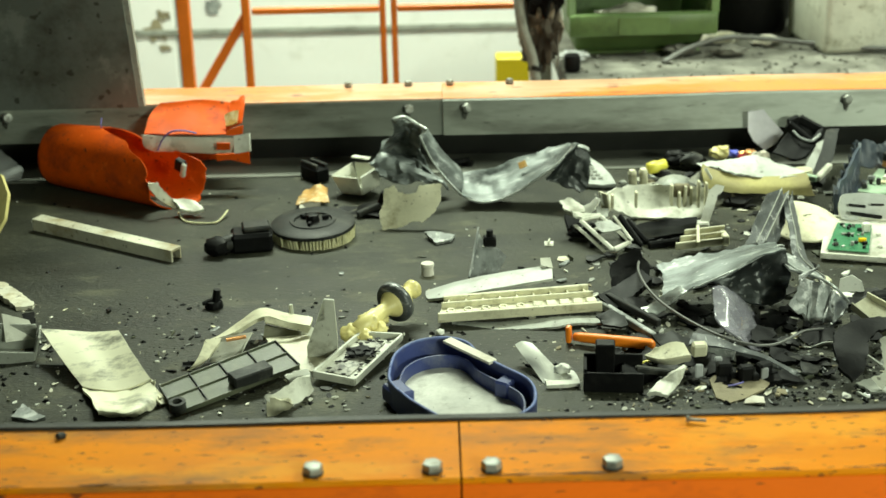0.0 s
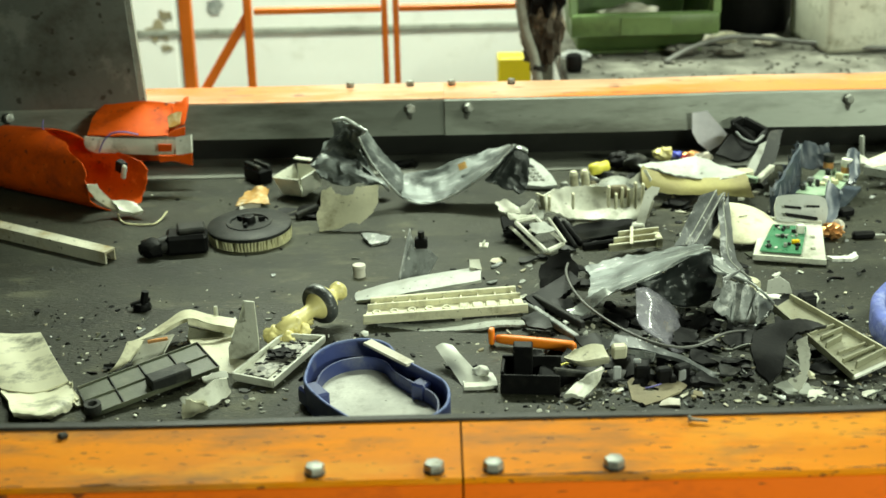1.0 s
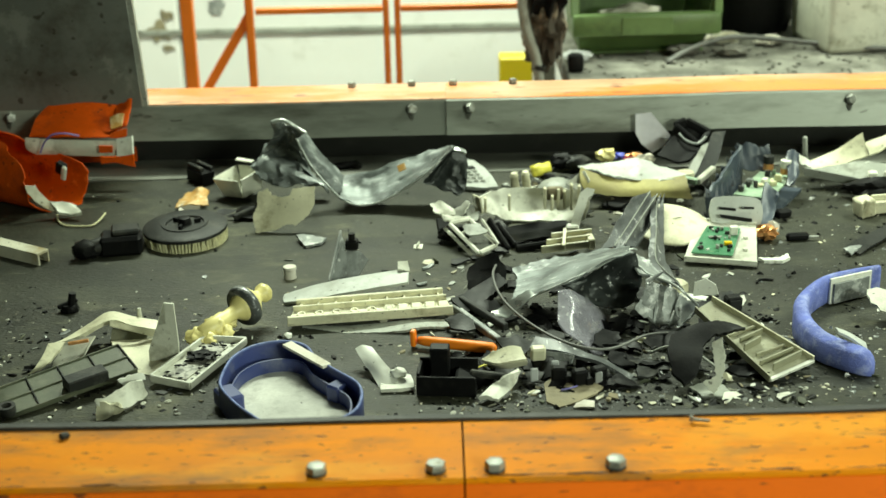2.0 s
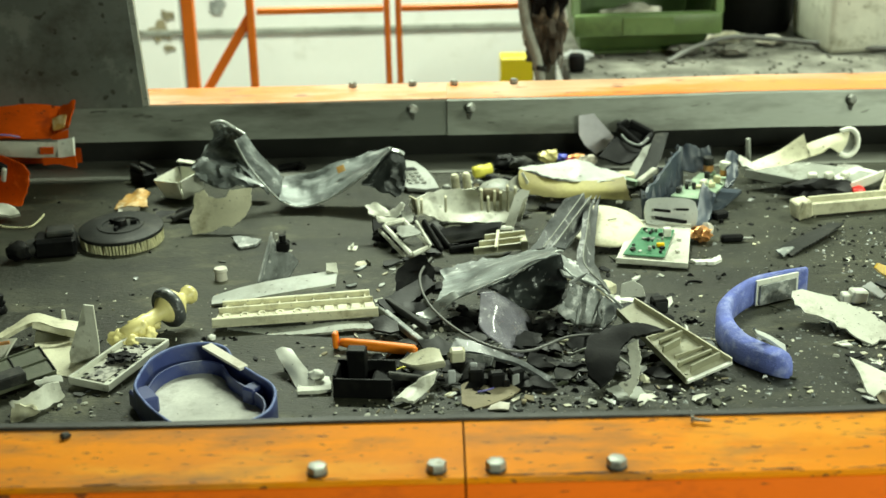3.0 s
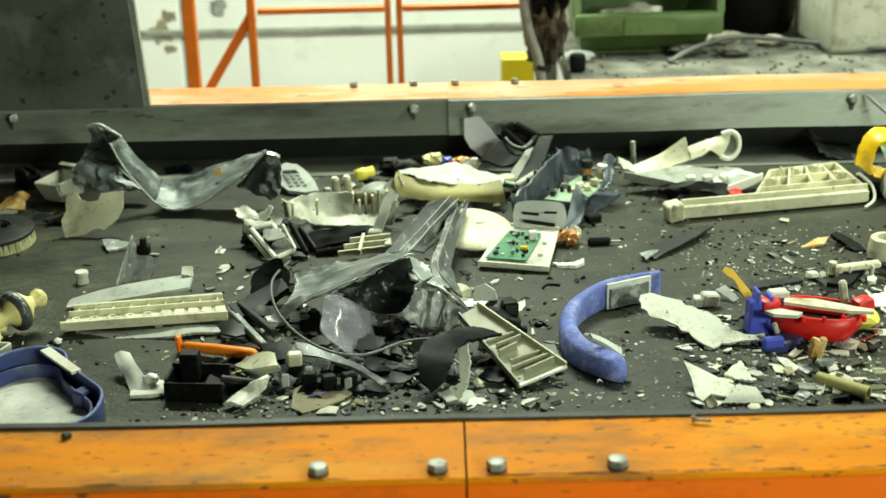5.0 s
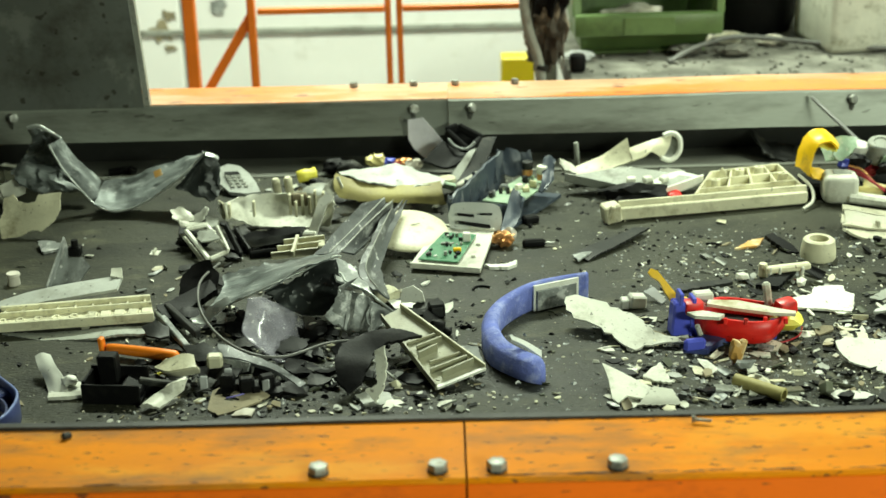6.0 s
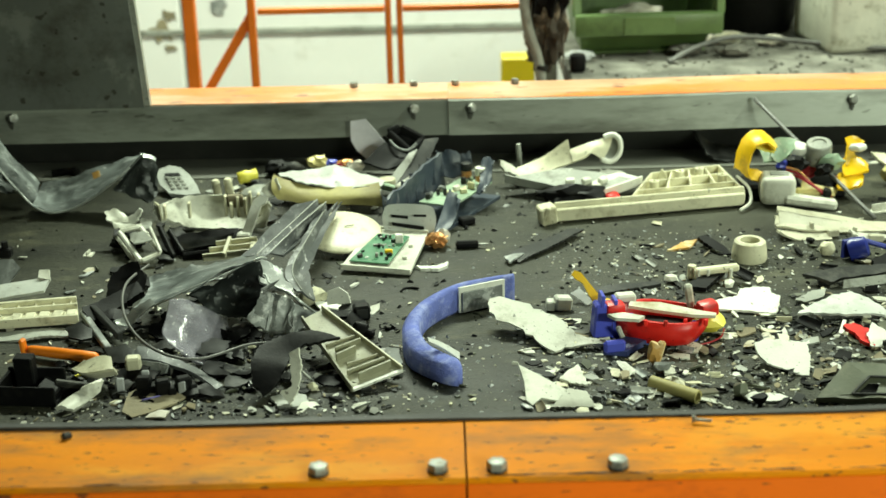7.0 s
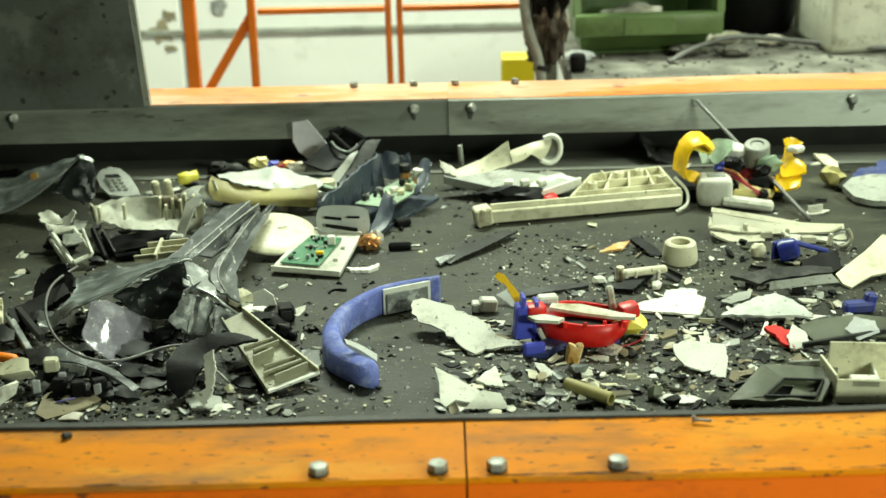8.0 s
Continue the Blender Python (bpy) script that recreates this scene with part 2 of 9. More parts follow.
    "yellow_sign": mat("yellow_paint", (0.75, 0.60, 0.01), 0.45, 0, 0.08, 8, 120, 0.05),
}
glow = bpy.data.materials.new("lamp_diffuser")
glow.use_nodes = True
glow.node_tree.nodes["Principled BSDF"].inputs["Emission Color"].default_value = (*LAMP_COLOUR, 1)
glow.node_tree.nodes["Principled BSDF"].inputs["Emission Strength"].default_value = 4.0

# ---- mesh helpers ----
RIDERS = []


def finish(bm, name, material, smooth=False):
    me = bpy.data.meshes.new(name)
    bmesh.ops.recalc_face_normals(bm, faces=bm.faces)
    bm.to_mesh(me)
    bm.free()
    for p in me.polygons:
        p.use_smooth = True
    if not smooth:
        me.set_sharp_from_angle(angle=radians(32))
    me.materials.append(material if not isinstance(material, str) else M[material])
    return me


def part(name, bm, material, parent, label="", m=None, smooth=False):
    ob = new(name, finish(bm, name, material, smooth))
    ob.parent = parent
    if m is not None:
        ob.matrix_basis = m
    if label:
        ob["label"] = label
    return ob


def solo(name, bm, material, smooth=False):
    return new(name, finish(bm, name, material, smooth))


def add(bm, other):
    """Join the mesh other into bm."""
    me = bpy.data.meshes.new("join")
    other.to_mesh(me)
    other.free()
    bm.from_mesh(me)
    bpy.data.meshes.remove(me)
    return bm


def box(sx, sy, sz, bevel=0.002, at=(0, 0, 0), turn=(0, 0, 0), seg=1):
    """A block with eased edges, its base centre at `at`."""
    bm = bmesh.new()
    bmesh.ops.create_cube(bm, size=1, matrix=Matrix.Diagonal((sx, sy, sz, 1)))
    bevel = min(bevel, 0.45 * min(sx, sy, sz))
    if bevel > 0:
        bmesh.ops.bevel(bm, geom=bm.edges[:], offset=bevel, segments=seg, affect="EDGES", profile=0.5)
    bm.transform(pose(*at, *turn) @ Matrix.Translation((0, 0, sz / 2)))
    return bm


def tube(r0, r1, length, seg=24, at=(0, 0, 0), turn=(0, 0, 0), caps=True, bevel=0.0):
    bm = bmesh.new()
    bmesh.ops.create_cone(bm, cap_ends=caps, segments=seg, radius1=r0, radius2=r1, depth=length, matrix=Matrix.Translation((0, 0, length / 2)))
    if bevel:
        rims = [e for e in bm.edges if abs(e.verts[0].co.z - e.verts[1].co.z) < 1e-6]
        bmesh.ops.bevel(bm, geom=rims, offset=bevel, segments=2, affect="EDGES", profile=0.5)
    bm.transform(pose(*at, *turn))
    return bm


def lathe(profile, seg=32, at=(0, 0, 0), turn=(0, 0, 0)):
    """Turned body from (radius, height) pairs, closed at both ends."""
    bm = bmesh.new()
    rings = []
    for r, z in profile:
        rings.append([bm.verts.new((r * math.cos(a), r * math.sin(a), z)) for a in (2 * math.pi * i / seg for i in range(seg))])
    for a, b in zip(rings, rings[1:]):
        for i in range(seg):
            bm.faces.new((a[i], a[(i + 1) % seg], b[(i + 1) % seg], b[i]))
    if profile[0] != profile[-1]:
        bm.faces.new(rings[0])
        bm.faces.new(rings[-1])
    bm.transform(pose(*at, *turn))
    return bm


def slab(outline, thick, step=0.0, warp=None, at=(0, 0, 0), turn=(0, 0, 0), jag=0.0, seed=1):
    """A plate of the outline's shape, cut into strips of `step` and bent by warp(x, y) -> height; jag roughens its rim."""
    rnd = random.Random(seed)
    pts = []
    n = len(outline)
    for i in range(n):
        a, b = Vector(outline[i]), Vector(outline[(i + 1) % n])
        k = max(1, int((b - a).length / (jag * 3))) if jag else 1
        for j in range(k):
            p = a.lerp(b, j / k)
            if j:
                p += Vector((rnd.uniform(-jag, jag), rnd.uniform(-jag, jag)))
            pts.append(p)
    bm = bmesh.new()
    vs = [bm.verts.new((p.x, p.y, 0)) for p in pts]
    bm.faces.new(vs)
    if step:
        for axis in (0, 1):
            lo, hi = min(p[axis] for p in pts), max(p[axis] for p in pts)
            for k in range(1, int((hi - lo) / step) + 1):
                no = (1, 0, 0) if axis == 0 else (0, 1, 0)
                bmesh.ops.bisect_plane(bm, geom=bm.verts[:] + bm.edges[:] + bm.faces[:], dist=1e-5, plane_co=tuple(c * (lo + k * step) for c in no), plane_no=no)
    else:
        bmesh.ops.triangulate(bm, faces=bm.faces[:])
    if warp:
        for v in bm.verts:
            v.co.z += warp(v.co.x, v.co.y)
    bmesh.ops.recalc_face_normals(bm, faces=bm.faces)
    if sum(f.normal.z for f in bm.faces) < 0:
        bmesh.ops.reverse_faces(bm, faces=bm.faces)
    top = bm.faces[:]
    low = bmesh.ops.duplicate(bm, geom=top)
    side = [e for e in bm.edges if e.is_boundary]
    old_new = low["vert_map"]
    for v in {old_new[w] for f in top for w in f.verts}:
        v.co.z -= thick
    done = set()
    for e in side:
        if e.verts[0] in old_new and e.verts[1] in old_new and e.index not in done:
            a, b = e.verts
            if old_new[a].co.z < a.co.z:
                try:
                    bm.faces.new((a, b, old_new[b], old_new[a]))
                except ValueError:
                    pass
    bmesh.ops.translate(bm, verts=bm.verts, vec=(0, 0, thick))
    bm.transform(pose(*at, *turn))
    return bm


def cable(points, radius, seg=6, closed=False):
    """A bent wire through the points, smoothed between them."""
    pts = [Vector(p) for p in points]
    way = []
    n = len(pts)
    for i in range(n - 1):
        a, b, c, d = pts[max(0, i - 1)], pts[i], pts[i + 1], pts[min(n - 1, i + 2)]
        for k in range(6):
            t = k / 6
            way.append(0.5 * (2 * b + (c - a) * t + (2 * a - 5 * b + 4 * c - d) * t * t + (3 * b - a - 3 * c + d) * t ** 3))
    way.append(pts[-1])
    bm = bmesh.new()
    rings = []
    for i, p in enumerate(way):
        d = (way[min(i + 1, len(way) - 1)] - way[max(i - 1, 0)]).normalized()
        q = d.to_track_quat("Z", "Y").to_matrix()
        rings.append([bm.verts.new(p + q @ Vector((radius * math.cos(2 * math.pi * k / seg), radius * math.sin(2 * math.pi * k / seg), 0))) for k in range(seg)])
    for a, b in zip(rings, rings[1:]):
        for k in range(seg):
            bm.faces.new((a[k], a[(k + 1) % seg], b[(k + 1) % seg], b[k]))
    bm.faces.new(rings[0])
    bm.faces.new(rings[-1])
    return bm


def ripple(amount, freq, seed=0.0):
    """Crumpled surface as a height over x and y."""
    return lambda x, y: amount * (noise.noise(Vector((x * freq + seed, y * freq, seed))) + 0.5 * noise.noise(Vector((x * freq * 2.3, y * freq * 2.3 + seed, 3.1))))


def creases(amount, pitch, seed=0.0, slant=0.0):
    """Sharp folds across x, uneven in depth, over a crumpled surface."""
    rip = ripple(amount * 0.7, 0.5 / pitch, seed)

    def height(x, y):
        u = (x + slant * y) / pitch + 0.6 * noise.noise(Vector((y * 20, seed, 1.0)))
        return amount * abs((u % 2.0) - 1.0) * (0.6 + 0.8 * noise.noise(Vector((math.floor(u / 2), seed, 2.0)))) + rip(x, y)
    return height


def crumpled(amount, pitch, seed=0.0):
    """Broad folds crossed by finer ones."""
    a, b = creases(amount, pitch, seed, 0.5), creases(amount * 0.45, pitch * 0.42, seed + 3.3, -0.8)
    return lambda x, y: a(x, y) + b(x, y)


def ride(ob, x, y, z=0.0, rx=0, ry=0, rz=0, label="", category="", group=""):
    """Lay a thing on the belt, where it travels; x is its place along the belt at the start."""
    m = pose(x, y, H_BELT + z, rx, ry, rz)
    ob.matrix_basis = m
    RIDERS.append((ob, m))
    return tagged(ob, label, category, group)


def empty(name):
    ob = new(name)
    ob.empty_display_size = 0.05
    return ob


def lay(name, place, outline, thick, material, label, category, step=0.0, warp=None, jag=0.0, seed=1, group="", lift=0.0):
    """A plate-like scrap on the belt; place is x, y, z, tilt and turn."""
    x, y, z, tilt, rz = place
    size = max(max(abs(p[0]), abs(p[1])) for p in outline)
    if warp is None and size > 0.012:
        step, warp = size / 4.5, ripple(0.07 * size, 0.9 / size, 10 * x + y)
        jag = jag or min(0.0014, 0.03 * size)
    ob = solo(name, slab(outline, thick, step, warp, jag=jag, seed=seed), material, smooth=False)
    return ride(ob, x, y, z + lift, tilt, 0, rz, label, category, group)


# ---- structure ----
def sweep(profile, x0, x1, cuts=0, shake=0.0):
    """A folded sheet: the closed (y, z) profile drawn along x."""
    bm = bmesh.new()
    n = cuts + 2
    rows = []
    for i in range(n):
        x = x0 + (x1 - x0) * i / (n - 1)
        d = shake * noise.noise(Vector((x * 3, 0.3, 0.7)))
        rows.append([bm.verts.new((x, y + d, z + d)) for y, z in profile])
    k = len(profile)
    for a, b in zip(rows, rows[1:]):
        for j in range(k):
            bm.faces.new((a[j], a[(j + 1) % k], b[(j + 1) % k], b[j]))
    bm.faces.new(rows[0])
    bm.faces.new(rows[-1])
    return bm


def bolt(parent, x, y, z, rx=0, size=0.0115):
    """Hexagon head with a chamfered top on a washer."""
    bm = tube(size, size * 0.97, 0.011, 6, bevel=0.0018)
    b = part("bolt", bm, "zinc", parent, "worn zinc hexagon bolt", pose(x, y, z, rx, 0, random.uniform(0, 60)))
    part("washer", tube(size * 1.02, size * 1.02, 0.0016, 20), "dark", b)
    return b


def build_conveyor():
    z = H_BELT
    belt = tagged(solo("belt", sweep([(1.42, z), (1.42, z - 0.012), (3.06, z - 0.012), (3.06, z)], -2.6, 4.2, 60), "belt"), "dusty dark grey rubber conveyor belt strewn with crumbs", "conveyor belt", kind="structure")
    RIDERS.append((belt, Matrix()))
    strip = part("belt_edge", sweep([(2.87, z + 0.0025), (2.87, z), (3.04, z), (3.04, z + 0.0025)], -2.6, 4.2, 60), "belt_edge", belt, "paler worn belt edge")
    seam_f, seam_r = 0.020, 0.018
    zt = z + 0.14
    for i, (x0, x1) in enumerate(((-2.6, seam_f - 0.0012), (seam_f + 0.0012, 3.2))):
        rail = tagged(solo("front_rail_%d" % (i + 1), sweep([(1.505, zt), (1.505, zt - 0.004), (1.377, zt - 0.004), (1.377, zt - 0.22), (1.371, zt - 0.22), (1.371, zt - 0.003), (1.374, zt)], x0, x1, 40, 0.0012), "orange"), "orange painted steel conveyor side rail with scuffed paint", "conveyor rail", kind="structure")
        rnd = random.Random(40 + i)
        marks = bmesh.new()
        for k in range(40 if i else 14):
            sx, sw = rnd.uniform(max(x0, -0.75), min(x1, 0.75)), rnd.uniform(0.005, 0.04)
            if sx + sw > x1 - 0.002:
                continue
            sd = rnd.uniform(0.0006, 0.0016)
            mk = slab([(0, 0), (sw * 0.4, -sd * 0.5), (sw, 0), (sw * 0.8, sd), (sw * 0.3, sd * 0.7)], 0.0004, jag=sd * 0.5 + 0.0003, seed=k)
            mk.transform(pose(sx, 1.3755 + rnd.uniform(0, 0.003), zt + 0.0003, 0, 0, rnd.uniform(-2, 2)))
            add(marks, mk)
        part("scuff_marks", marks, "scuff", rail, "dark scuffs along the painted edge")
        # The face's brighter orange stands in for light falling on it.
        part("front_face", sweep([(1.3708, zt - 0.006), (1.3688, zt - 0.006), (1.3688, zt - 0.219), (1.3708, zt - 0.219)], x0, x1, 40, 0.0012), "orange_face", rail, "deep orange front face, coloured brighter to look lit")
        for bx in ((-0.140, -0.0095) if i == 0 else (0.0555, 0.188)):
            bolt(rail, bx - 0.002, 1.391, zt)
    tagged(solo("front_skirt", sweep([(1.5055, zt + 0.004), (1.516, zt + 0.004), (1.53, zt - 0.13), (1.52, zt - 0.13)], -2.6, 3.2, 60, 0.003), "skirt"), "black rubber sealing strip along the belt edge", "rubber strip", kind="structure")
    for i, (x0, x1) in enumerate(((-2.6, seam_r - 0.0003), (seam_r + 0.0003, 3.2))):
        top = tagged(solo("rear_rail_%d" % (i + 1), sweep([(2.950, zt), (2.950, zt - 0.004), (3.078, zt - 0.004), (3.078, zt - 0.22), (3.084, zt - 0.22), (3.084, zt)], x0, x1, 40, 0.002), "orange_far"), "orange painted steel conveyor rail, worn pale", "conveyor rail", kind="structure")
        for bx in ((-0.185, -0.055) if i == 0 else (0.035, 0.165)):
            bolt(top, bx, 3.062, zt, 0, 0.0085)
        dy = 0.0 if i == 0 else -0.004
        plate = tagged(solo("rear_plate_%d" % (i + 1), sweep([(2.952 + dy, zt - 0.001), (2.948 + dy, zt - 0.004), (2.940 + dy, zt - 0.034), (2.925 + dy, zt - 0.072), (2.929 + dy, zt - 0.072), (2.944 + dy, zt - 0.034), (2.953 + dy, zt - 0.001)], x0, x1, 50, 0.002), "steel"), "dull galvanised steel side plate bolted to the rail", "steel plate", kind="structure")
        for bx in ((-0.90, -0.055) if i == 0 else (0.064, 0.865)):
            bolt(plate, bx, 2.943 + dy, zt - 0.020, 74, 0.011)
            part("drip_stain", slab([(-0.006, 0.0), (0.006, 0.002), (0.004, -0.008), (0.001, -0.014), (-0.004, -0.009)], 0.0006, jag=0.001, seed=i + 3), "stain", plate, "dark drip below the bolt", pose(bx, 2.9385 + dy, zt - 0.029, 75, 0, 0))
    tagged(solo("rear_skirt", sweep([(2.935, zt - 0.060), (2.947, zt - 0.060), (3.010, z + 0.003), (2.998, z + 0.003)], -2.6, 3.2, 60, 0.003), "skirt"), "black rubber sealing skirt beneath the steel plate", "rubber strip", kind="structure")
    chip = solo("rail_chip", box(0.012, 0.009, 0.007, 0.002, (0, 0, 0), (0, 8, 25)), "dark")
    chip.matrix_basis = pose(-0.440, 1.485, zt, 0, 0, 20)
    tagged(chip, "small dark chip lying on the orange rail", "chip")
    screw = empty("loose_screw")
    part("shank", tube(0.0022, 0.0020, 0.020, 10, (0, 0, 0.003), (0, 90, 0)), "zinc", screw)
    part("head", tube(0.0042, 0.0042, 0.004, 12, (-0.003, 0, 0.004), (0, 90, 0)), "zinc", screw)
    screw.matrix_basis = pose(0.286, 1.488, zt + 0.001, 0, 0, -12)
    tagged(screw, "loose grey screw lying on the orange rail", "screw")
    # sheet housing that stands on the rear rail
    hx0, hx1 = -0.618, -0.660
    hz = 0.75
    bm = slab([(-2.6, 0), (hx0, 0), (hx1, hz), (-2.6, hz)], 0.004)
    ob = solo("housing_panel", bm, "panel")
    ob.matrix_basis = pose(0, 2.944, zt - 0.002, 90)
    tagged(ob, "dull grey sheet steel housing panel above the belt", "steel panel", kind="structure")
    side = bmesh.new()
    vs = [side.verts.new(c) for c in ((hx0, 2.944, zt), (hx0 + 0.011, 2.944, zt), (hx0 + 0.011, 2.962, zt), (hx0, 2.962, zt), (hx1, 2.944, zt + hz), (hx1 + 0.011, 2.944, zt + hz), (hx1 + 0.011, 2.962, zt + hz), (hx1, 2.962, zt + hz))]
    for f in ((0, 1, 2, 3), (4, 7, 6, 5), (0, 4, 5, 1), (1, 5, 6, 2), (2, 6, 7, 3), (3, 7, 4, 0)):
        side.faces.new([vs[i] for i in f])
    edge = solo("housing_side", side, "pale")
    tagged(edge, "bright folded edge of the housing panel", "steel panel", kind="structure")
    # legs and rollers under the belt
    for lx in (-1.9, 0.6, 2.6):
        for ly in (1.40, 3.03):
            tagged(solo("conveyor_leg", box(0.06, 0.06, z - 0.09, 0.003, (lx, ly, 0)), "orange"), "orange painted steel conveyor leg", "conveyor leg", "conveyor legs", "structure")


def build_room():
    zl, zh = 0.0, 3.75
    tagged(solo("floor", box(14, 14, 0.1, 0, (0, 3, -0.1)), "floor"), "dusty grey concrete factory floor", "floor", kind="structure")
    # Ceiling and walls are out of view; most are dark to limit fill.
    tagged(solo("ceiling", box(14, 14, 0.1, 0, (0, 3, zh)), "hall_grey"), "unseen hall ceiling, dark grey to cut bounced light", "ceiling", kind="structure")
    for name, sx, sy, x, y in (("wall_north", 14, 0.15, 0, 6.6), ("wall_south", 14, 0.15, 0, -3.5), ("wall_east", 0.15, 10, 6.9, 1.55), ("wall_west", 0.15, 10, -6.9, 1.55)):
        tagged(solo(name, box(sx, sy, zh, 0, (x, y, 0)), "wall_white" if name == "wall_north" else "hall_grey"), "unseen painted factory hall wall closing the room", "wall", kind="structure")
    # white partition panels behind the railing
    for x0, x1 in ((-2.6, -0.93), (-0.925, 0.62), (0.625, 2.9)):
        tagged(solo("wall_panel", box(x1 - x0, 0.05, 1.9, 0.006, ((x0 + x1) / 2, 5.2, 0.0)), "wall_white"), "white painted partition panel with a shadow-grey ledge", "wall panel", "partition panels", "structure")
    # The strip's grey draws the shadow line across the white panels.
    tagged(solo("trim", box(5.5, 0.012, 0.022, 0.003, (0.15, 5.170, 0.70)), "pale"), "thin ledge, its grey standing in for a shadow line", "trim", kind="structure")
    for i, (x, y, z, ln, w, watts, turn) in enumerate(LAMPS):
        lamp = empty("ceiling_lamp")
        lamp.matrix_basis = pose(x, y, z, 0, 0, turn)
        tagged(lamp, "long fluorescent batten lamp out of view, hung from the ceiling", "lamp", "ceiling lamps")
        part("housing", box(ln + 0.1, w + 0.06, 0.05, 0.008, (0, 0, 0.02)), "bright", lamp)
        part("diffuser", box(ln, w, 0.012, 0.004, (0, 0, 0.006)), glow, lamp)
        for hx in (-ln / 2.5, ln / 2.5):
            part("hanger", tube(0.006, 0.006, max(0.01, zh - z - 0.07), 8, (hx, 0, 0.07)), "zinc", lamp)
        data = bpy.data.lights.new("tube_light", "AREA")
        data.shape, data.size, data.size_y, data.energy, data.color = "RECTANGLE", ln, w, watts, LAMP_COLOUR
        new("tube_light", data).matrix_basis = pose(x, y, z - 0.003, 0, 0, turn)


build_conveyor()
build_room()


# ---- shape helpers for scrap ----
def smooth_path(pts, k=5):
    p = [Vector((*q, 0.0)[:3]) for q in pts]
    out = []
    n = len(p)
    for i in range(n - 1):
        a, b, c, d = p[max(0, i - 1)], p[i], p[i + 1], p[min(n - 1, i + 2)]
        for j in range(k):
            t = j / k
            out.append(0.5 * (2 * b + (c - a) * t + (2 * a - 5 * b + 4 * c - d) * t * t + (3 * b - a - 3 * c + d) * t ** 3))
    out.append(p[-1])
    return out


def skin(rows, thick, closed=False):
    """A sheet through rows of points, given thickness."""
    bm = bmesh.new()
    vs = [[bm.verts.new(p) for p in r] for r in rows]
    for a, b in zip(vs, vs[1:]):
        for i in range(len(a) - 1):
            bm.faces.new((a[i], a[i + 1], b[i + 1], b[i]))
    bmesh.ops.recalc_face_normals(bm, faces=bm.faces)
    bmesh.ops.solidify(bm, geom=bm.faces[:], thickness=thick)
    return bm


def ribbon(path, depth, thick, crumple=0.0, freq=14.0, lean=0.0, ny=8, seed=0.0, edge=0.0, lift=0.0, rise=0.0):
    """A bent sheet: the (x, z) path swept backwards along y, leaning sideways and crumpled."""
    rows = []
    way = smooth_path([(p[0], 0, p[1]) for p in path])
    for i, p in enumerate(way):
        r = []
        for j in range(ny + 1):
            f = j / ny
            d = depth(i / (len(way) - 1)) if callable(depth) else depth
            e = edge * noise.noise(Vector((i * 0.7 + seed, f * 2, 5.0))) * (1 if j in (0, ny) else 0.3)
            v = Vector((p.x + lean * f * d, f * d + e, p.z + lift * f * d * (1 - p.z / 0.07) + rise * f * d))
            k = Vector((v.x * freq + seed, v.y * freq, v.z * freq))
            v += crumple * Vector((noise.noise(k), noise.noise(k + Vector((9, 1, 4))), noise.noise(k + Vector((2, 7, 1)))))
            v.z = max(v.z, 0.001)
            r.append(v)
        rows.append(r)
    return skin(rows, thick)


def band(path, height, thick, z=0.0, closed=False, k=5, taper=None):
    """An upright wall with rounded edges that follows a plan path."""
    pts = list(path) + ([path[0]] if closed else [])
    way = smooth_path(pts, k)
    bm = bmesh.new()
    rings = []
    n = len(way)
    for i, p in enumerate(way):
        d = way[min(i + 1, n - 1)] - way[max(i - 1, 0)]
        if closed and i in (0, n - 1):
            d = way[1] - way[-2]
        d = Vector((d.x, d.y, 0)).normalized()
        s = Vector((-d.y, d.x, 0))
        hh, tt = (taper(i / (n - 1)) if taper else (height, thick))
        ring = []
        for cx, cz in ((-0.5, 0.12), (-0.3, 0), (0.3, 0), (0.5, 0.12), (0.5, 0.88), (0.3, 1), (-0.3, 1), (-0.5, 0.88)):
            ring.append(bm.verts.new(Vector((p.x, p.y, z + p.z)) + s * cx * tt + Vector((0, 0, cz * hh))))
        rings.append(ring)
    for a, b in zip(rings, rings[1:]):
        for i in range(8):
            bm.faces.new((a[i], a[(i + 1) % 8], b[(i + 1) % 8], b[i]))
    if not closed:
        bm.faces.new(rings[0])
        bm.faces.new(rings[-1])
    return bm


def cage(rows, thick, k=5, kc=None, crumple=0.0, freq=26.0, seed=0.0, jag=0.0):
    """A bent sheet through a loose net of control points, smoothed between them, creased and frayed along its rim."""
    kc = kc or k
    cross = [smooth_path(r, kc) for r in rows]
    along = [smooth_path(list(c), k) for c in zip(*cross)]
    grid = [list(r) for r in zip(*along)]
    for i, r in enumerate(grid):
        for j, v in enumerate(r):
            p = Vector((v.x * freq + seed, v.y * freq, v.z * freq))
            v += crumple * Vector((noise.noise(p), 2.2 * abs(noise.noise(p * 1.3 + Vector((9, 1, 4)))) - 0.5, noise.noise(p + Vector((2, 7, 1)))))
            v += 0.35 * crumple * Vector((0, abs(noise.noise(p * 3.1)), noise.noise(p * 2.9 + Vector((4, 4, 0)))))
            if jag and (i in (0, len(grid) - 1) or j in (0, len(r) - 1)):
                v += jag * Vector((noise.noise(v * 170), 0, noise.noise(v * 190 + Vector((0, 5, seed)))))
            v.z = max(v.z, 0.001)
    return skin(grid, thick)


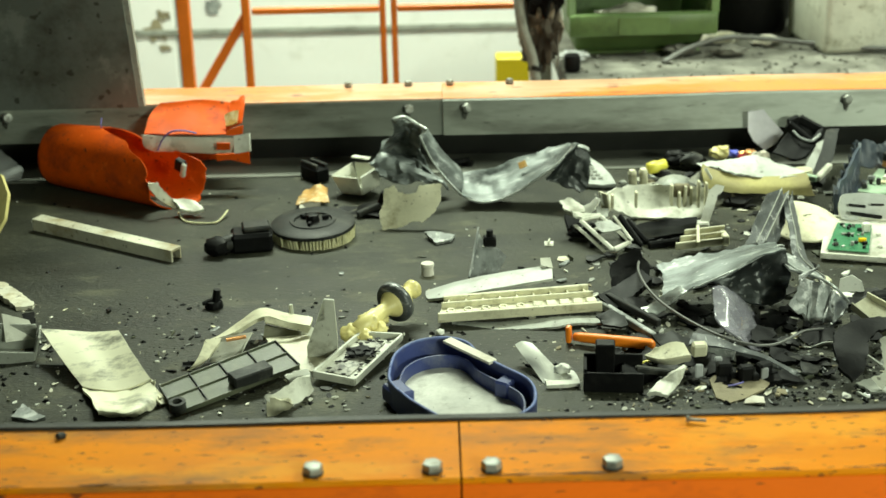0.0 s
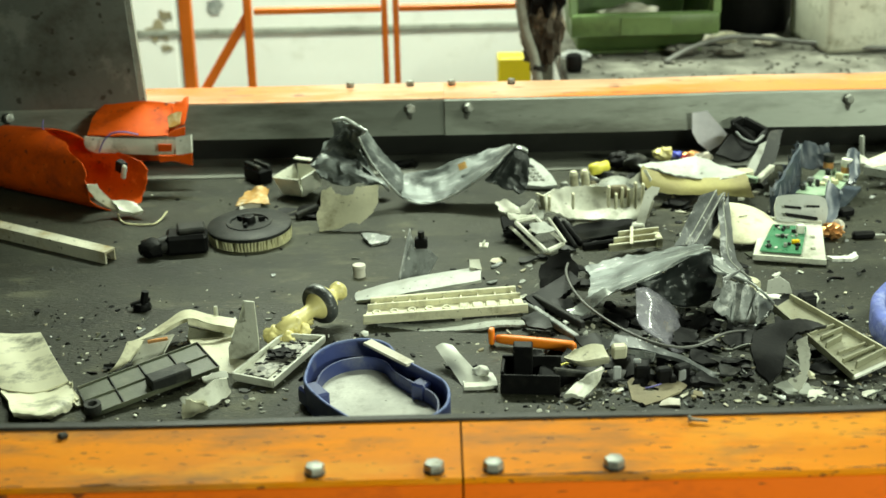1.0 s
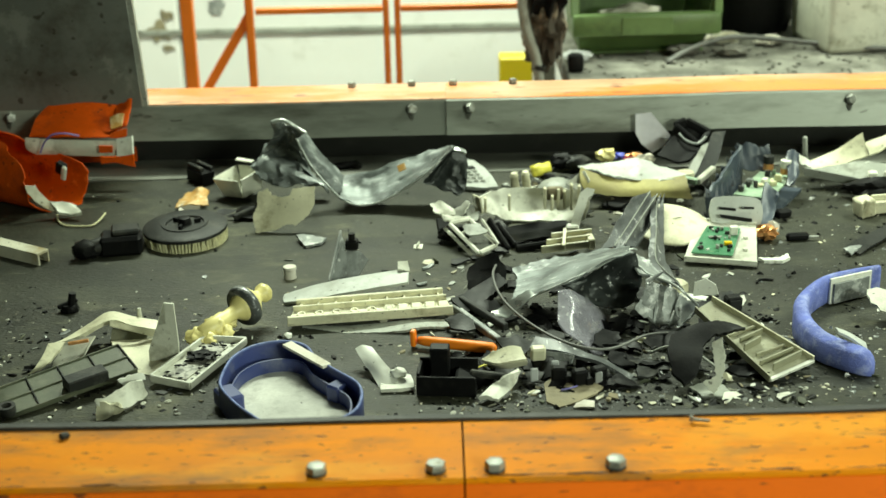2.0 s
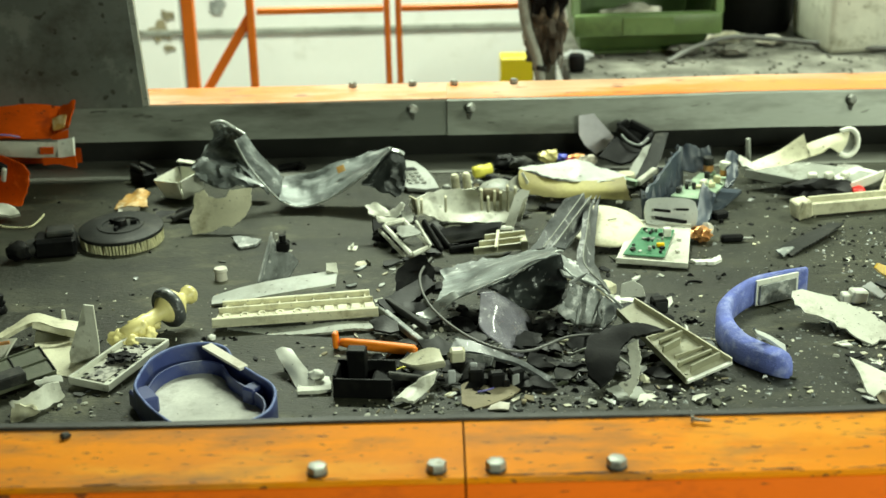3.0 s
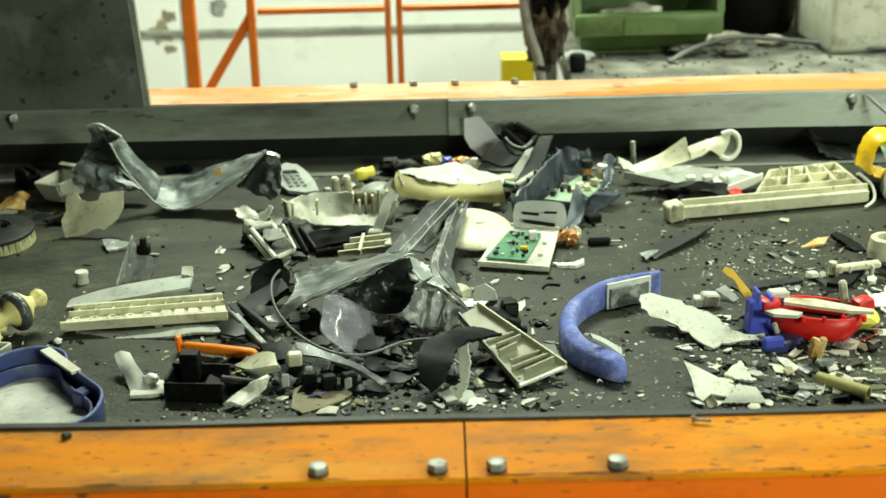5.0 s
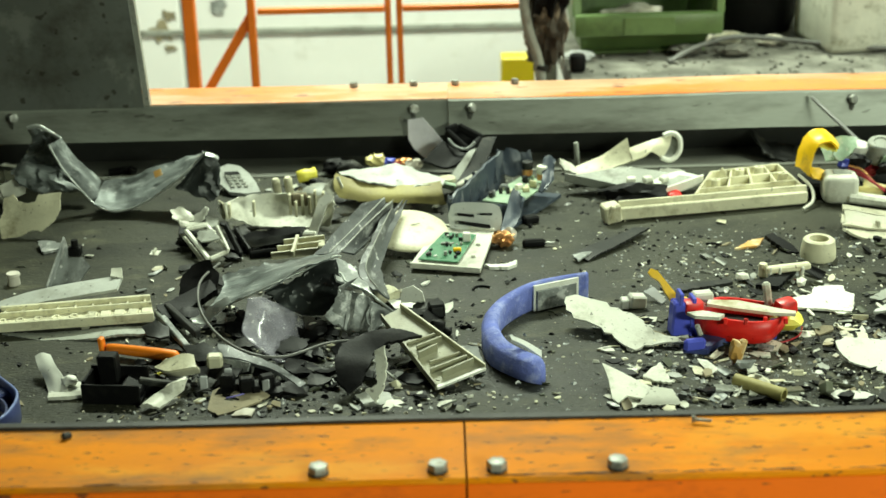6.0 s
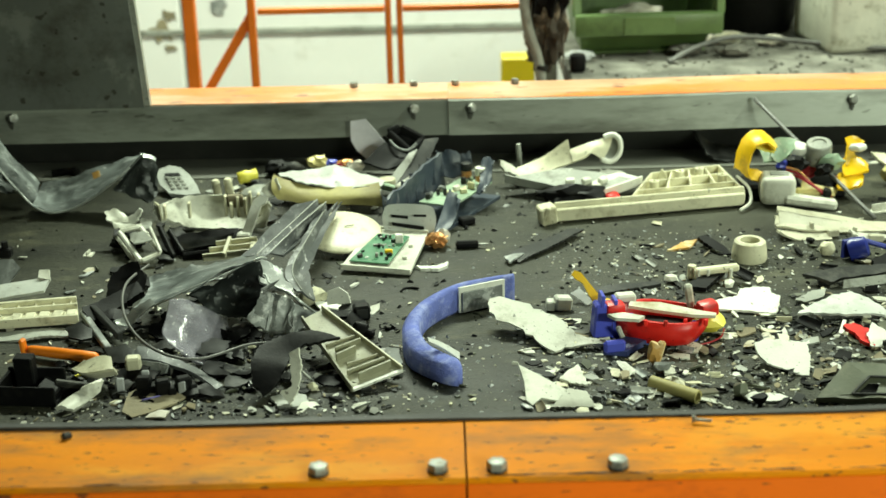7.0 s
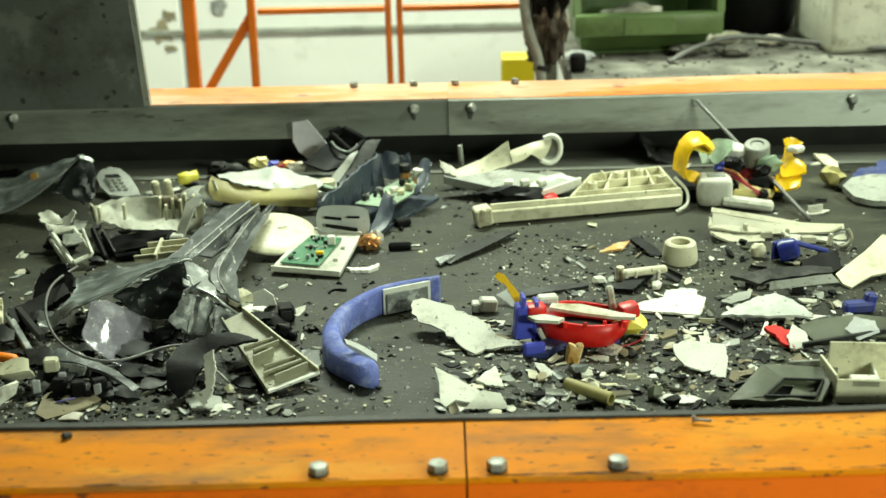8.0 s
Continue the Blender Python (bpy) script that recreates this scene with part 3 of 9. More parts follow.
def trough(length, radius, a0, a1, thick, seg=14, flare=0.0, jag=0.0, cut=None, steps=14, seed=0.0):
    """Part of a pipe wall along x between the angles a0 and a1 (0 is backwards, 90 up)."""
    rows = []
    for i in range(steps + 1):
        s = i / steps
        r = []
        for j in range(seg + 1):
            a = radians(a0 + (a1 - a0) * j / seg)
            q = radius * (1 + flare * s)
            x = s * (cut(math.degrees(a)) if cut else length)
            if i == steps and jag:
                x += jag * noise.noise(Vector((a * 4, seed, 1.7)))
            r.append(Vector((x, q * math.cos(a), radius + q * math.sin(a))))
        rows.append(r)
    return skin(rows, thick)


def beam(p, q, w, h, z=0.0):
    """A thin bar on edge between two plan points."""
    a, b = Vector(p), Vector(q)
    d = b - a
    return box(d.length, w, h, min(w, h) * 0.15, ((a.x + b.x) / 2, (a.y + b.y) / 2, z), (0, 0, math.degrees(math.atan2(d.y, d.x))))


def quad_at(quad, u, v):
    a, b, c, d = [Vector(p) for p in quad]
    return a.lerp(b, u).lerp(d.lerp(c, u), v)


def lump(r, seed, squash=(1, 1, 1), amount=0.35, sub=2, freq=2.0):
    bm = bmesh.new()
    bmesh.ops.create_icosphere(bm, subdivisions=sub, radius=1)
    for v in bm.verts:
        v.co *= 1 + amount * noise.noise(v.co * freq + Vector((seed, seed * 0.7, 0)))
        v.co = Vector((v.co.x * squash[0], v.co.y * squash[1], v.co.z * squash[2])) * r
    lo = min(v.co.z for v in bm.verts)
    bmesh.ops.translate(bm, verts=bm.verts, vec=(0, 0, -lo))
    return bm







# ---- background things ----
def bar(p, q, w, d=None):
    """A square steel tube from p to q."""
    a, b = Vector(p), Vector(q)
    bm = box(w, d or w, (b - a).length, 0.003)
    bm.transform(Matrix.Translation(a) @ (b - a).to_track_quat("Z", "Y").to_matrix().to_4x4())
    return bm


def build_railing():
    y = 3.9
    rail = empty("railing")
    rail.matrix_basis = pose(-0.6, y, 0)
    tagged(rail, "orange painted tubular steel safety railing", "railing")
    o = Vector((-0.6, y, 0))
    for (x, w) in ((-0.673, 0.034), (-0.505, 0.022), (-0.134, 0.0165)):
        part("post", bar(Vector((x, y, 0)) - o, Vector((x, y, 2.0)) - o, w), "rail_orange", rail)
    part("top_rail", bar(Vector((-0.488, y, 1.040)) - o, Vector((-0.143, y, 1.040)) - o, 0.018), "rail_orange", rail)
    part("brace", bar(Vector((-0.655, y + 0.02, 0.795)) - o, Vector((-0.505, y + 0.02, 1.03)) - o, 0.026), "rail_orange", rail, "paler worn orange brace")
    gate = empty("railing")
    gate.matrix_basis = pose(0.1, y, 0)
    tagged(gate, "orange painted steel railing section beside the bench", "railing")
    o = Vector((0.1, y, 0))
    part("post", bar(Vector((-0.103, y, 0)) - o, Vector((-0.103, y, 2.0)) - o, 0.0165), "rail_orange", gate)
    part("top_rail", bar(Vector((-0.094, y, 1.040)) - o, Vector((0.302, y, 1.040)) - o, 0.018), "rail_orange", gate)


def build_bench():
    bx, by = 1.15, 4.09
    zt = 0.95
    ben = empty("work_bench")
    ben.matrix_basis = pose(bx, by, 0)
    tagged(ben, "dusty work bench behind the conveyor covered with dirt", "bench")
    part("top", box(1.66, 1.40, 0.05, 0.006, (0, 0, zt - 0.05)), "bench", ben, "dusty dirty bench top")
    part("front_edge", box(1.66, 0.03, 0.07, 0.004, (0, -0.716, zt - 0.07)), "dark", ben, "dark worn front edge")
    for sx in (-0.78, 0.78):
        for sy in (-0.64, 0.64):
            part("leg", box(0.05, 0.05, zt - 0.05, 0.003, (sx, sy, 0)), "steel", ben)
    # green stacking bin
    gb = empty("stacking_bin")
    x0, y0 = 0.539, 3.666
    w, d, h, hf = 0.375, 0.36, 0.22, 0.110
    wb = 0.31

    def wall(a, b, c, e, t=0.006):
        n = (Vector(b) - Vector(a)).cross(Vector(e) - Vector(a)).normalized() * t
        bm = bmesh.new()
        v = [bm.verts.new(Vector(p) + k) for k in (Vector(), n) for p in (a, b, c, e)]
        for f in ((0, 1, 2, 3), (7, 6, 5, 4), (0, 4, 5, 1), (1, 5, 6, 2), (2, 6, 7, 3), (3, 7, 4, 0)):
            bm.faces.new([v[i] for i in f])
        return bm
    part("base", box(wb, d * 0.86, 0.008, 0.002, (0, d * 0.5, 0)), "green", gb)
    part("front_wall", wall((-wb / 2, 0.07, 0), (wb / 2, 0.07, 0), (w / 2 - 0.01, -0.005, hf * 0.92), (-w / 2 + 0.01, -0.005, hf * 0.92)), "green", gb)
    part("back_wall", wall((wb / 2, d - 0.02, 0), (-wb / 2, d - 0.02, 0), (-w / 2, d, h), (w / 2, d, h)), "green", gb)
    part("side_wall", wall((-wb / 2, d - 0.02, 0), (-wb / 2, 0.07, 0), (-w / 2, 0.0, h), (-w / 2, d, h)), "green", gb)
    part("side_wall", wall((wb / 2, 0.07, 0), (wb / 2, d - 0.02, 0), (w / 2, d, h), (w / 2, 0.0, h)), "green", gb)
    lip = part("front_rim", box(w + 0.006, 0.034, 0.058, 0.008, (0, -0.012, hf - 0.055), seg=2), "green", gb, "paler worn front rim")
    part("label_holder", box(0.13, 0.004, 0.046, 0.001, (0, -0.030, hf - 0.050)), "green", lip)
    for s in (-1, 1):
        part("side_rim", box(0.022, d, 0.02, 0.005, (s * w / 2, d / 2, h - 0.005)), "green", gb)
        part("corner_rim", bar((s * (w / 2 - 0.004), -0.008, hf - 0.004), (s * (w / 2 - 0.002), 0.02, h + 0.01), 0.022), "green", gb)
    gb.matrix_basis = pose(x0, y0, zt, 0, 0, 1)
    tagged(gb, "worn green plastic stacking bin with scrap inside", "bin")
    # Upper bin out of view, added to shade the inside of the lower one.
    tagged(copy_thing(gb, pose(x0, y0 + 0.004, zt + h + 0.022, 0, 0, 1)), "unseen upper green plastic bin added to shade the lower one", "bin")
    rub = solo("rubble", lump(0.05, 1.2, (1.6, 0.8, 0.62), 0.5, 3), "paper")
    rub.matrix_basis = pose(x0 - 0.01, y0 + 0.14, zt + 0.045)
    tagged(rub, "pale broken lump lying in the green bin", "rubble")
    rub = solo("rubble", lump(0.045, 4.2, (1.3, 0.9, 0.62), 0.5, 3), "concrete")
    rub.matrix_basis = pose(x0 - 0.11, y0 + 0.13, zt + 0.008)
    tagged(rub, "brown dirty lump lying in the green bin", "rubble")
    # black bucket
    x, y = 0.867, 3.870
    bk = empty("bucket")
    part("body", lathe([(0.003, 0.0), (0.11, 0.0), (0.125, 0.05), (0.14, 0.20), (0.15, 0.205), (0.15, 0.225), (0.136, 0.225), (0.12, 0.05), (0.003, 0.02)], 32), "black", bk, smooth=False)
    part("rim_band", lathe([(0.143, 0.165), (0.15, 0.168), (0.151, 0.18), (0.143, 0.183), (0.143, 0.165)], 32), "black", bk)
    bk.matrix_basis = pose(x, y + 0.1, zt)
    tagged(bk, "black plastic bucket standing on the bench", "bucket")
    # white container
    x, y = 1.076, 3.624
    wc = empty("white_container")
    part("body", box(0.24, 0.26, 0.30, 0.018, (0.05, 0.13, 0), seg=3), "white", wc)
    part("lid_edge", box(0.25, 0.27, 0.02, 0.006, (0.05, 0.13, 0.29)), "bright", wc)
    wc.matrix_basis = pose(x - 0.01, y, zt, 0, 0, 8)
    tagged(wc, "white plastic container standing on the bench", "container")
    # dirt heaps and litter on the bench
    rnd = random.Random(8)
    bm = bmesh.new()
    for i in range(700):
        px, py = rnd.uniform(-0.78, 0.8), rnd.uniform(-0.68, 0.4)
        c = lump(rnd.uniform(0.002, 0.008), i * 0.37, (1, 1, 0.6), 0.5, 1)
        c.transform(Matrix.Translation((bx + px, by + py, zt)))
        add(bm, c)
    tagged(solo("bench_grit", bm, "bench"), "grey brown grit and crumbs strewn over the bench", "grit", kind="stuff")
    for i, (r, m) in enumerate(((0.04, "paper"), (0.035, "rust"), (0.03, "paper"), (0.032, "bench"), (0.034, "bench"), (0.03, "glass"))):
        X, Y = ((0.686, 3.753), (0.772, 3.771), (0.879, 3.746), (0.640, 3.655), (0.759, 3.631), (0.360, 3.622))[i]
        ob = solo("litter", lump(r, i + 0.5, (1.3, 0.8, 0.4), 0.5, 3, 2.5), m)
        ob.matrix_basis = pose(X, Y, zt)
        tagged(ob, "crumpled dirty scrap lying on the bench", "litter", "litter on the bench")
    ca = solo("hose", cable([(0.40, 3.56, zt + 0.006), (0.48, 3.62, zt + 0.03), (0.60, 3.70, zt + 0.035), (0.75, 3.70, zt + 0.02), (0.9, 3.64, zt + 0.014), (1.1, 3.6, zt + 0.012)], 0.007, 8), "wire", True)
    ca.matrix_basis = pose(0.18, 0, 0)
    tagged(ca, "grey hose lying along the bench edge", "hose")
    # ragged bundle hung on the rail end
    rg = empty("rag_bundle")
    x, y = 0.265, 3.512
    part("cloth", ribbon([(-0.028, 0.0), (-0.04, 0.10), (-0.045, 0.2), (-0.01, 0.30), (0.04, 0.31), (0.06, 0.2), (0.045, 0.06)], 0.10, 0.006, 0.028, 17, 0, 10, 3.0, 0.02), "rag", rg, "ragged brown cloth")
    part("pipe_end", cable([(-0.03, -0.02, 0.26), (-0.052, -0.025, 0.20), (-0.045, -0.03, 0.12), (-0.02, -0.03, 0.04), (-0.005, -0.03, -0.06)], 0.013, 10), "pale", rg, "pale grey pipe end")
    part("clamp", lathe([(0.013, 0), (0.016, 0), (0.016, 0.012), (0.013, 0.012), (0.013, 0)], 16, (-0.012, -0.03, 0.01), (0, 12, 0)), "dark", rg)
    part("dark_fold", lump(0.055, 5.1, (0.75, 0.8, 1.5), 0.6, 4, 3.2), "rag", rg, "dirty brown fold of cloth", pose(0.005, 0.01, -0.01))
    part("dark_fold", lump(0.05, 2.3, (0.9, 0.8, 1.8), 0.6, 4, 3.2), "black", rg, "dark fold of cloth", pose(0.012, -0.01, 0.11))
    part("strap", ribbon([(0.045, 0.0), (0.052, 0.1), (0.048, 0.2), (0.055, 0.34)], 0.012, 0.004, 0.006, 20, 0, 3, 1.0), "concrete", rg, "pale hanging strap")
    part("buckle", box(0.04, 0.04, 0.045, 0.01, (0.08, -0.02, 0.0), seg=2), "black", rg)
    rg.matrix_basis = pose(x, y + 0.02, zt)
    tagged(rg, "ragged dirty bundle of cloth and pipe on the bench", "rag bundle")
    sg = solo("yellow_box", box(0.10, 0.08, 0.30, 0.004), "yellow_sign")
    sg.matrix_basis = pose(0.24, 4.3, 0.507)
    tagged(sg, "plain yellow painted box behind the railing", "box")
    post = solo("box_stand", box(0.06, 0.05, 0.507, 0.003), "steel")
    post.matrix_basis = pose(0.24, 4.3, 0.0)
    tagged(post, "steel stand that carries a yellow box", "stand")
    # soot-like stains of peeled paint on the panel
    for k, (px, pz, r) in enumerate(((-0.995, 0.719, 0.040), (-0.969, 0.774, 0.022), (-0.970, 0.656, 0.016), (-0.790, 0.802, 0.040))):
        st = solo("paint_patch", slab([(r * q * math.cos(a), r * 0.75 * q * math.sin(a)) for a, q in ((i * math.pi / 16, 1 + 0.9 * noise.noise(Vector((1.7 * math.cos(i * math.pi / 16) + k, 1.7 * math.sin(i * math.pi / 16), 0)))) for i in range(32))], 0.003), "card" if k < 3 else "grey")
        st.matrix_basis = pose(px, 5.172, pz, 90)
        tagged(st, "flaked brown patch on the white panel", "paint patch", "patches on the panel")


build_railing()
build_bench()


# ---- scrap: the first stretch of belt ----
def build_canister():
    a, b = Vector((-0.770, 2.859)), Vector((-0.509, 2.712))
    ln, turn = (b - a).length, math.degrees(math.atan2((b - a).y, (b - a).x))
    r = 0.064

    def cut(deg):
        keys = ((-181, .95), (-150, .93), (-120, .99), (-90, 1.05), (-60, 1.08), (-8, 1.06), (6, 1.02), (18, .82), (32, .60), (50, .50), (70, .42), (90, .40), (104, .50), (116, .68), (128, .74), (140, .84), (152, .92), (181, .95))
        for (d0, c0), (d1, c1) in zip(keys, keys[1:]):
            if d0 <= deg <= d1:
                return ln * (c0 + (c1 - c0) * (deg - d0) / (d1 - d0))
        return ln
    can = empty("canister")
    part("body", trough(ln, r, -180, 180, 0.0025, 56, 0.12, 0.010, cut, 18), "red_orange", can, "torn orange red plastic cylinder wall", smooth=False)
    cap = lathe([(r * 0.99, 0), (r * 0.97, -0.006), (r * 0.86, -0.011), (r * 0.5, -0.014), (0.002, -0.015)], 32, (0, 0, r), (0, 90, 0))
    part("end_cap", cap, "red_orange", can, smooth=True)
    part("latch", box(0.022, 0.016, 0.026, 0.003, (ln * 0.96, 0.025, 0.062), (10, 20, 0)), "black", can, "black plastic latch")
    part("latch_tip", box(0.012, 0.008, 0.03, 0.003, (ln * 1.0, 0.016, 0.052), (0, 15, 0)), "white", can)
    part("lead", cable([(ln * 0.40, 0, 2 * r - 0.004), (ln * 0.39, 0.0, 2 * r + 0.012), (ln * 0.37, 0.01, 2 * r + 0.024)], 0.0012), "wire_blue", can, "thin blue wire end")
    ride(can, a.x, a.y, 0, 0, 0, turn, "torn orange red plastic canister lying on its side", "canister")
    shell = empty("appliance_shell")
    part("hood", cage([[(0.043, 0.039, 0.136), (0.096, 0.039, 0.139), (0.143, 0.039, 0.139), (0.187, 0.039, 0.134)], [(0.026, 0.024, 0.122), (0.091, 0.024, 0.125), (0.144, 0.024, 0.125), (0.188, 0.024, 0.119)], [(0.021, -0.016, 0.108), (0.090, -0.016, 0.110), (0.148, -0.016, 0.107), (0.187, -0.016, 0.099)], [(0.021, -0.051, 0.095), (0.094, -0.051, 0.093), (0.152, -0.051, 0.092), (0.189, -0.051, 0.092)]], 0.0025, 5, crumple=0.002, seed=2.0), "red_orange", shell, "curved orange hood")
    part("back_wall", box(0.20, 0.004, 0.11, 0.001, (0.11, 0.07, 0.0)), "red_orange", shell)
    part("end_fin", cage([[(0.183, 0.039, 0.132), (0.197, 0.039, 0.136), (0.218, 0.039, 0.147)], [(0.189, -0.001, 0.117), (0.206, -0.001, 0.125), (0.218, -0.001, 0.129)], [(0.185, -0.041, 0.095), (0.205, -0.041, 0.106), (0.221, -0.041, 0.112)]], 0.003, 5, crumple=0.004, seed=4.0, jag=0.004), "red_orange", shell, "bent torn orange fin")
    part("inner_rib", cage([[(0.183, -0.021, 0.124), (0.199, -0.021, 0.131), (0.213, -0.021, 0.133)], [(0.188, -0.041, 0.106), (0.200, -0.041, 0.108), (0.210, -0.041, 0.113)]], 0.004, 3), "tape", shell, "stained brown rib inside the fin")
    part("side_lip", cage([[(0.194, -0.071, 0.103), (0.213, -0.071, 0.112), (0.228, -0.071, 0.114)], [(0.191, -0.071, 0.094), (0.212, -0.071, 0.095), (0.226, -0.071, 0.097)]], 0.003, 3, crumple=0.002), "red_orange", shell)
    part("lower_leg", cage([[(0.167, -0.071, 0.057), (0.198, -0.071, 0.055), (0.234, -0.071, 0.061)], [(0.169, -0.071, 0.041), (0.199, -0.071, 0.042), (0.236, -0.071, 0.031)]], 0.004, 3, crumple=0.002), "red_orange", shell, "torn orange lower edge")
    strip = part("front_strip", cage([[(0.029, -0.101, 0.107), (0.103, -0.101, 0.102), (0.171, -0.101, 0.099), (0.214, -0.101, 0.098)], [(0.031, -0.106, 0.084), (0.102, -0.106, 0.081), (0.170, -0.106, 0.083), (0.213, -0.106, 0.085)], [(0.049, -0.101, 0.072), (0.100, -0.101, 0.070), (0.168, -0.101, 0.066), (0.211, -0.101, 0.065)]], 0.010, 3, crumple=0.0015), "white", shell, "dirty white control strip")
    part("strip_end", cage([[(0.212, -0.101, 0.102), (0.228, -0.101, 0.104), (0.243, -0.101, 0.107)], [(0.212, -0.111, 0.068), (0.226, -0.111, 0.069), (0.244, -0.111, 0.072)]], 0.012, 3), "bright", strip, "cleaner white strip end")
    part("slot", cage([[(0.179, -0.116, 0.092), (0.206, -0.116, 0.091)], [(0.178, -0.116, 0.077), (0.205, -0.116, 0.077)]], 0.003, 2), "red_orange", strip, "small orange window in the strip")
    part("lead", cable([(0.060, -0.116, 0.079), (0.072, -0.121, 0.102), (0.090, -0.121, 0.118), (0.115, -0.116, 0.119), (0.137, -0.101, 0.109)], 0.0018), "wire_blue", shell, "blue wire loop")
    ride(shell, -0.614, 2.901, 0.012, 0, 0, -1, "broken orange appliance shell with a dirty white control strip", "appliance shell")
    rim_o = empty("plastic_scrap")
    part("arc", cage([[(-0.084, -0.012, 0.068), (-0.077, -0.012, 0.050), (-0.061, -0.012, 0.029), (-0.039, -0.012, 0.014), (-0.011, -0.012, 0.007)], [(-0.067, -0.002, 0.065), (-0.057, -0.002, 0.048), (-0.045, -0.002, 0.034), (-0.030, -0.002, 0.022), (0.002, -0.002, 0.007)]], 0.005, 5, crumple=0.002, jag=0.002), "rust", rim_o, "stained curved rim")
    part("tab", cage([[(-0.039, -0.007, 0.035), (-0.012, -0.007, 0.035), (0.011, -0.007, 0.023)], [(-0.023, -0.027, 0.024), (0.006, -0.027, 0.014), (0.025, -0.027, 0.018)]], 0.007, 4, crumple=0.004, jag=0.003), "white", rim_o)
    ride(rim_o, -0.471, 2.657, 0, 0, 0, 0, "broken off-white plastic rim beside the canister", "plastic scrap")
    w = solo("thin_cable", cable([(0, 0, 0.004), (0.01, -0.03, 0.003), (0.03, -0.055, 0.003), (0.075, -0.062, 0.003), (0.088, -0.04, 0.004), (0.098, -0.015, 0.012)], 0.0019), "bristle", True)
    ride(w, -0.501, 2.652, 0, 0, 0, 0, "thin beige cable trailing on the belt", "cable")


def build_stick():
    a, b = Vector((-0.765, 2.581)), Vector((-0.472, 2.396))
    ln, turn = (b - a).length, math.degrees(math.atan2((b - a).y, (b - a).x))
    bm = sweep([(0, 0), (0.004, 0), (0.004, 0.019), (0.023, 0.020), (0.023, 0.001), (0.026, 0.001), (0.026, 0.024), (0, 0.023)], 0, ln, 18, 0.0012)
    ob = solo("channel_strip", bm, "stained")
    ride(ob, a.x, a.y, 0, 0, 0, turn, "long stained off-white plastic channel strip", "plastic strip")


def build_brush():
    br = empty("disc_brush")
    part("disc", lathe([(0.004, 0.034), (0.012, 0.034), (0.013, 0.0300), (0.034, 0.0300), (0.0355, 0.0335), (0.042, 0.0335), (0.043, 0.0315), (0.073, 0.0300), (0.0775, 0.0275), (0.0775, 0.0215), (0.07, 0.020), (0.004, 0.020)], 48), "dark", br, "dark grey plastic disc with raised rings", smooth=False)
    rnd = random.Random(5)
    bm = bmesh.new()
    for ring, rad in enumerate((0.058, 0.066, 0.0735)):
        n = 62 + ring * 8
        for i in range(n):
            a = 2 * math.pi * i / n
            add(bm, tube(0.0032, 0.0022, 0.022, 5, (rad * math.cos(a), rad * math.sin(a), 0.0), (rnd.uniform(-9, 9), rnd.uniform(-9, 9), 0)))
    tagged(part("bristles", bm, "bristle", br, "short pale bristle tufts"), kind="stuff")
    part("hub", tube(0.013, 0.011, 0.014, 16, (0, 0, 0.030), bevel=0.002), "black", br)
    for i in range(3):
        part("lug", box(0.012, 0.006, 0.008, 0.001, (0.024 * math.cos(i * 2.1), 0.024 * math.sin(i * 2.1), 0.0300), (0, 0, math.degrees(i * 2.1))), "black", br)
    ride(br, -0.228, 2.514, 0.0, 2, -2, 20, "dark grey round brush disc with pale bristles", "brush")
    mo = empty("gear_motor")
    part("housing", box(0.075, 0.055, 0.036, 0.006, (0, 0, 0)), "black", mo, "", pose(0, 0, 0, 0, 0, 8))
    part("neck", tube(0.016, 0.014, 0.05, 16, (-0.02, -0.01, 0.02), (0, -95, 20), bevel=0.002), "dark", mo)
    part("cover", box(0.05, 0.04, 0.010, 0.003, (0.008, 0.006, 0.036), (0, 0, 12)), "dark", mo)
    part("plug", lump(0.02, 3.3, (1.2, 1, 0.9)), "black", mo, "", pose(-0.06, -0.03, 0))
    part("tab", box(0.016, 0.05, 0.004, 0.001, (-0.048, 0.002, 0.0), (0, 10, 25)), "black", mo)
    ride(mo, -0.336, 2.457, 0, 0, 0, 0, "broken black plastic motor housing beside a brush", "motor")


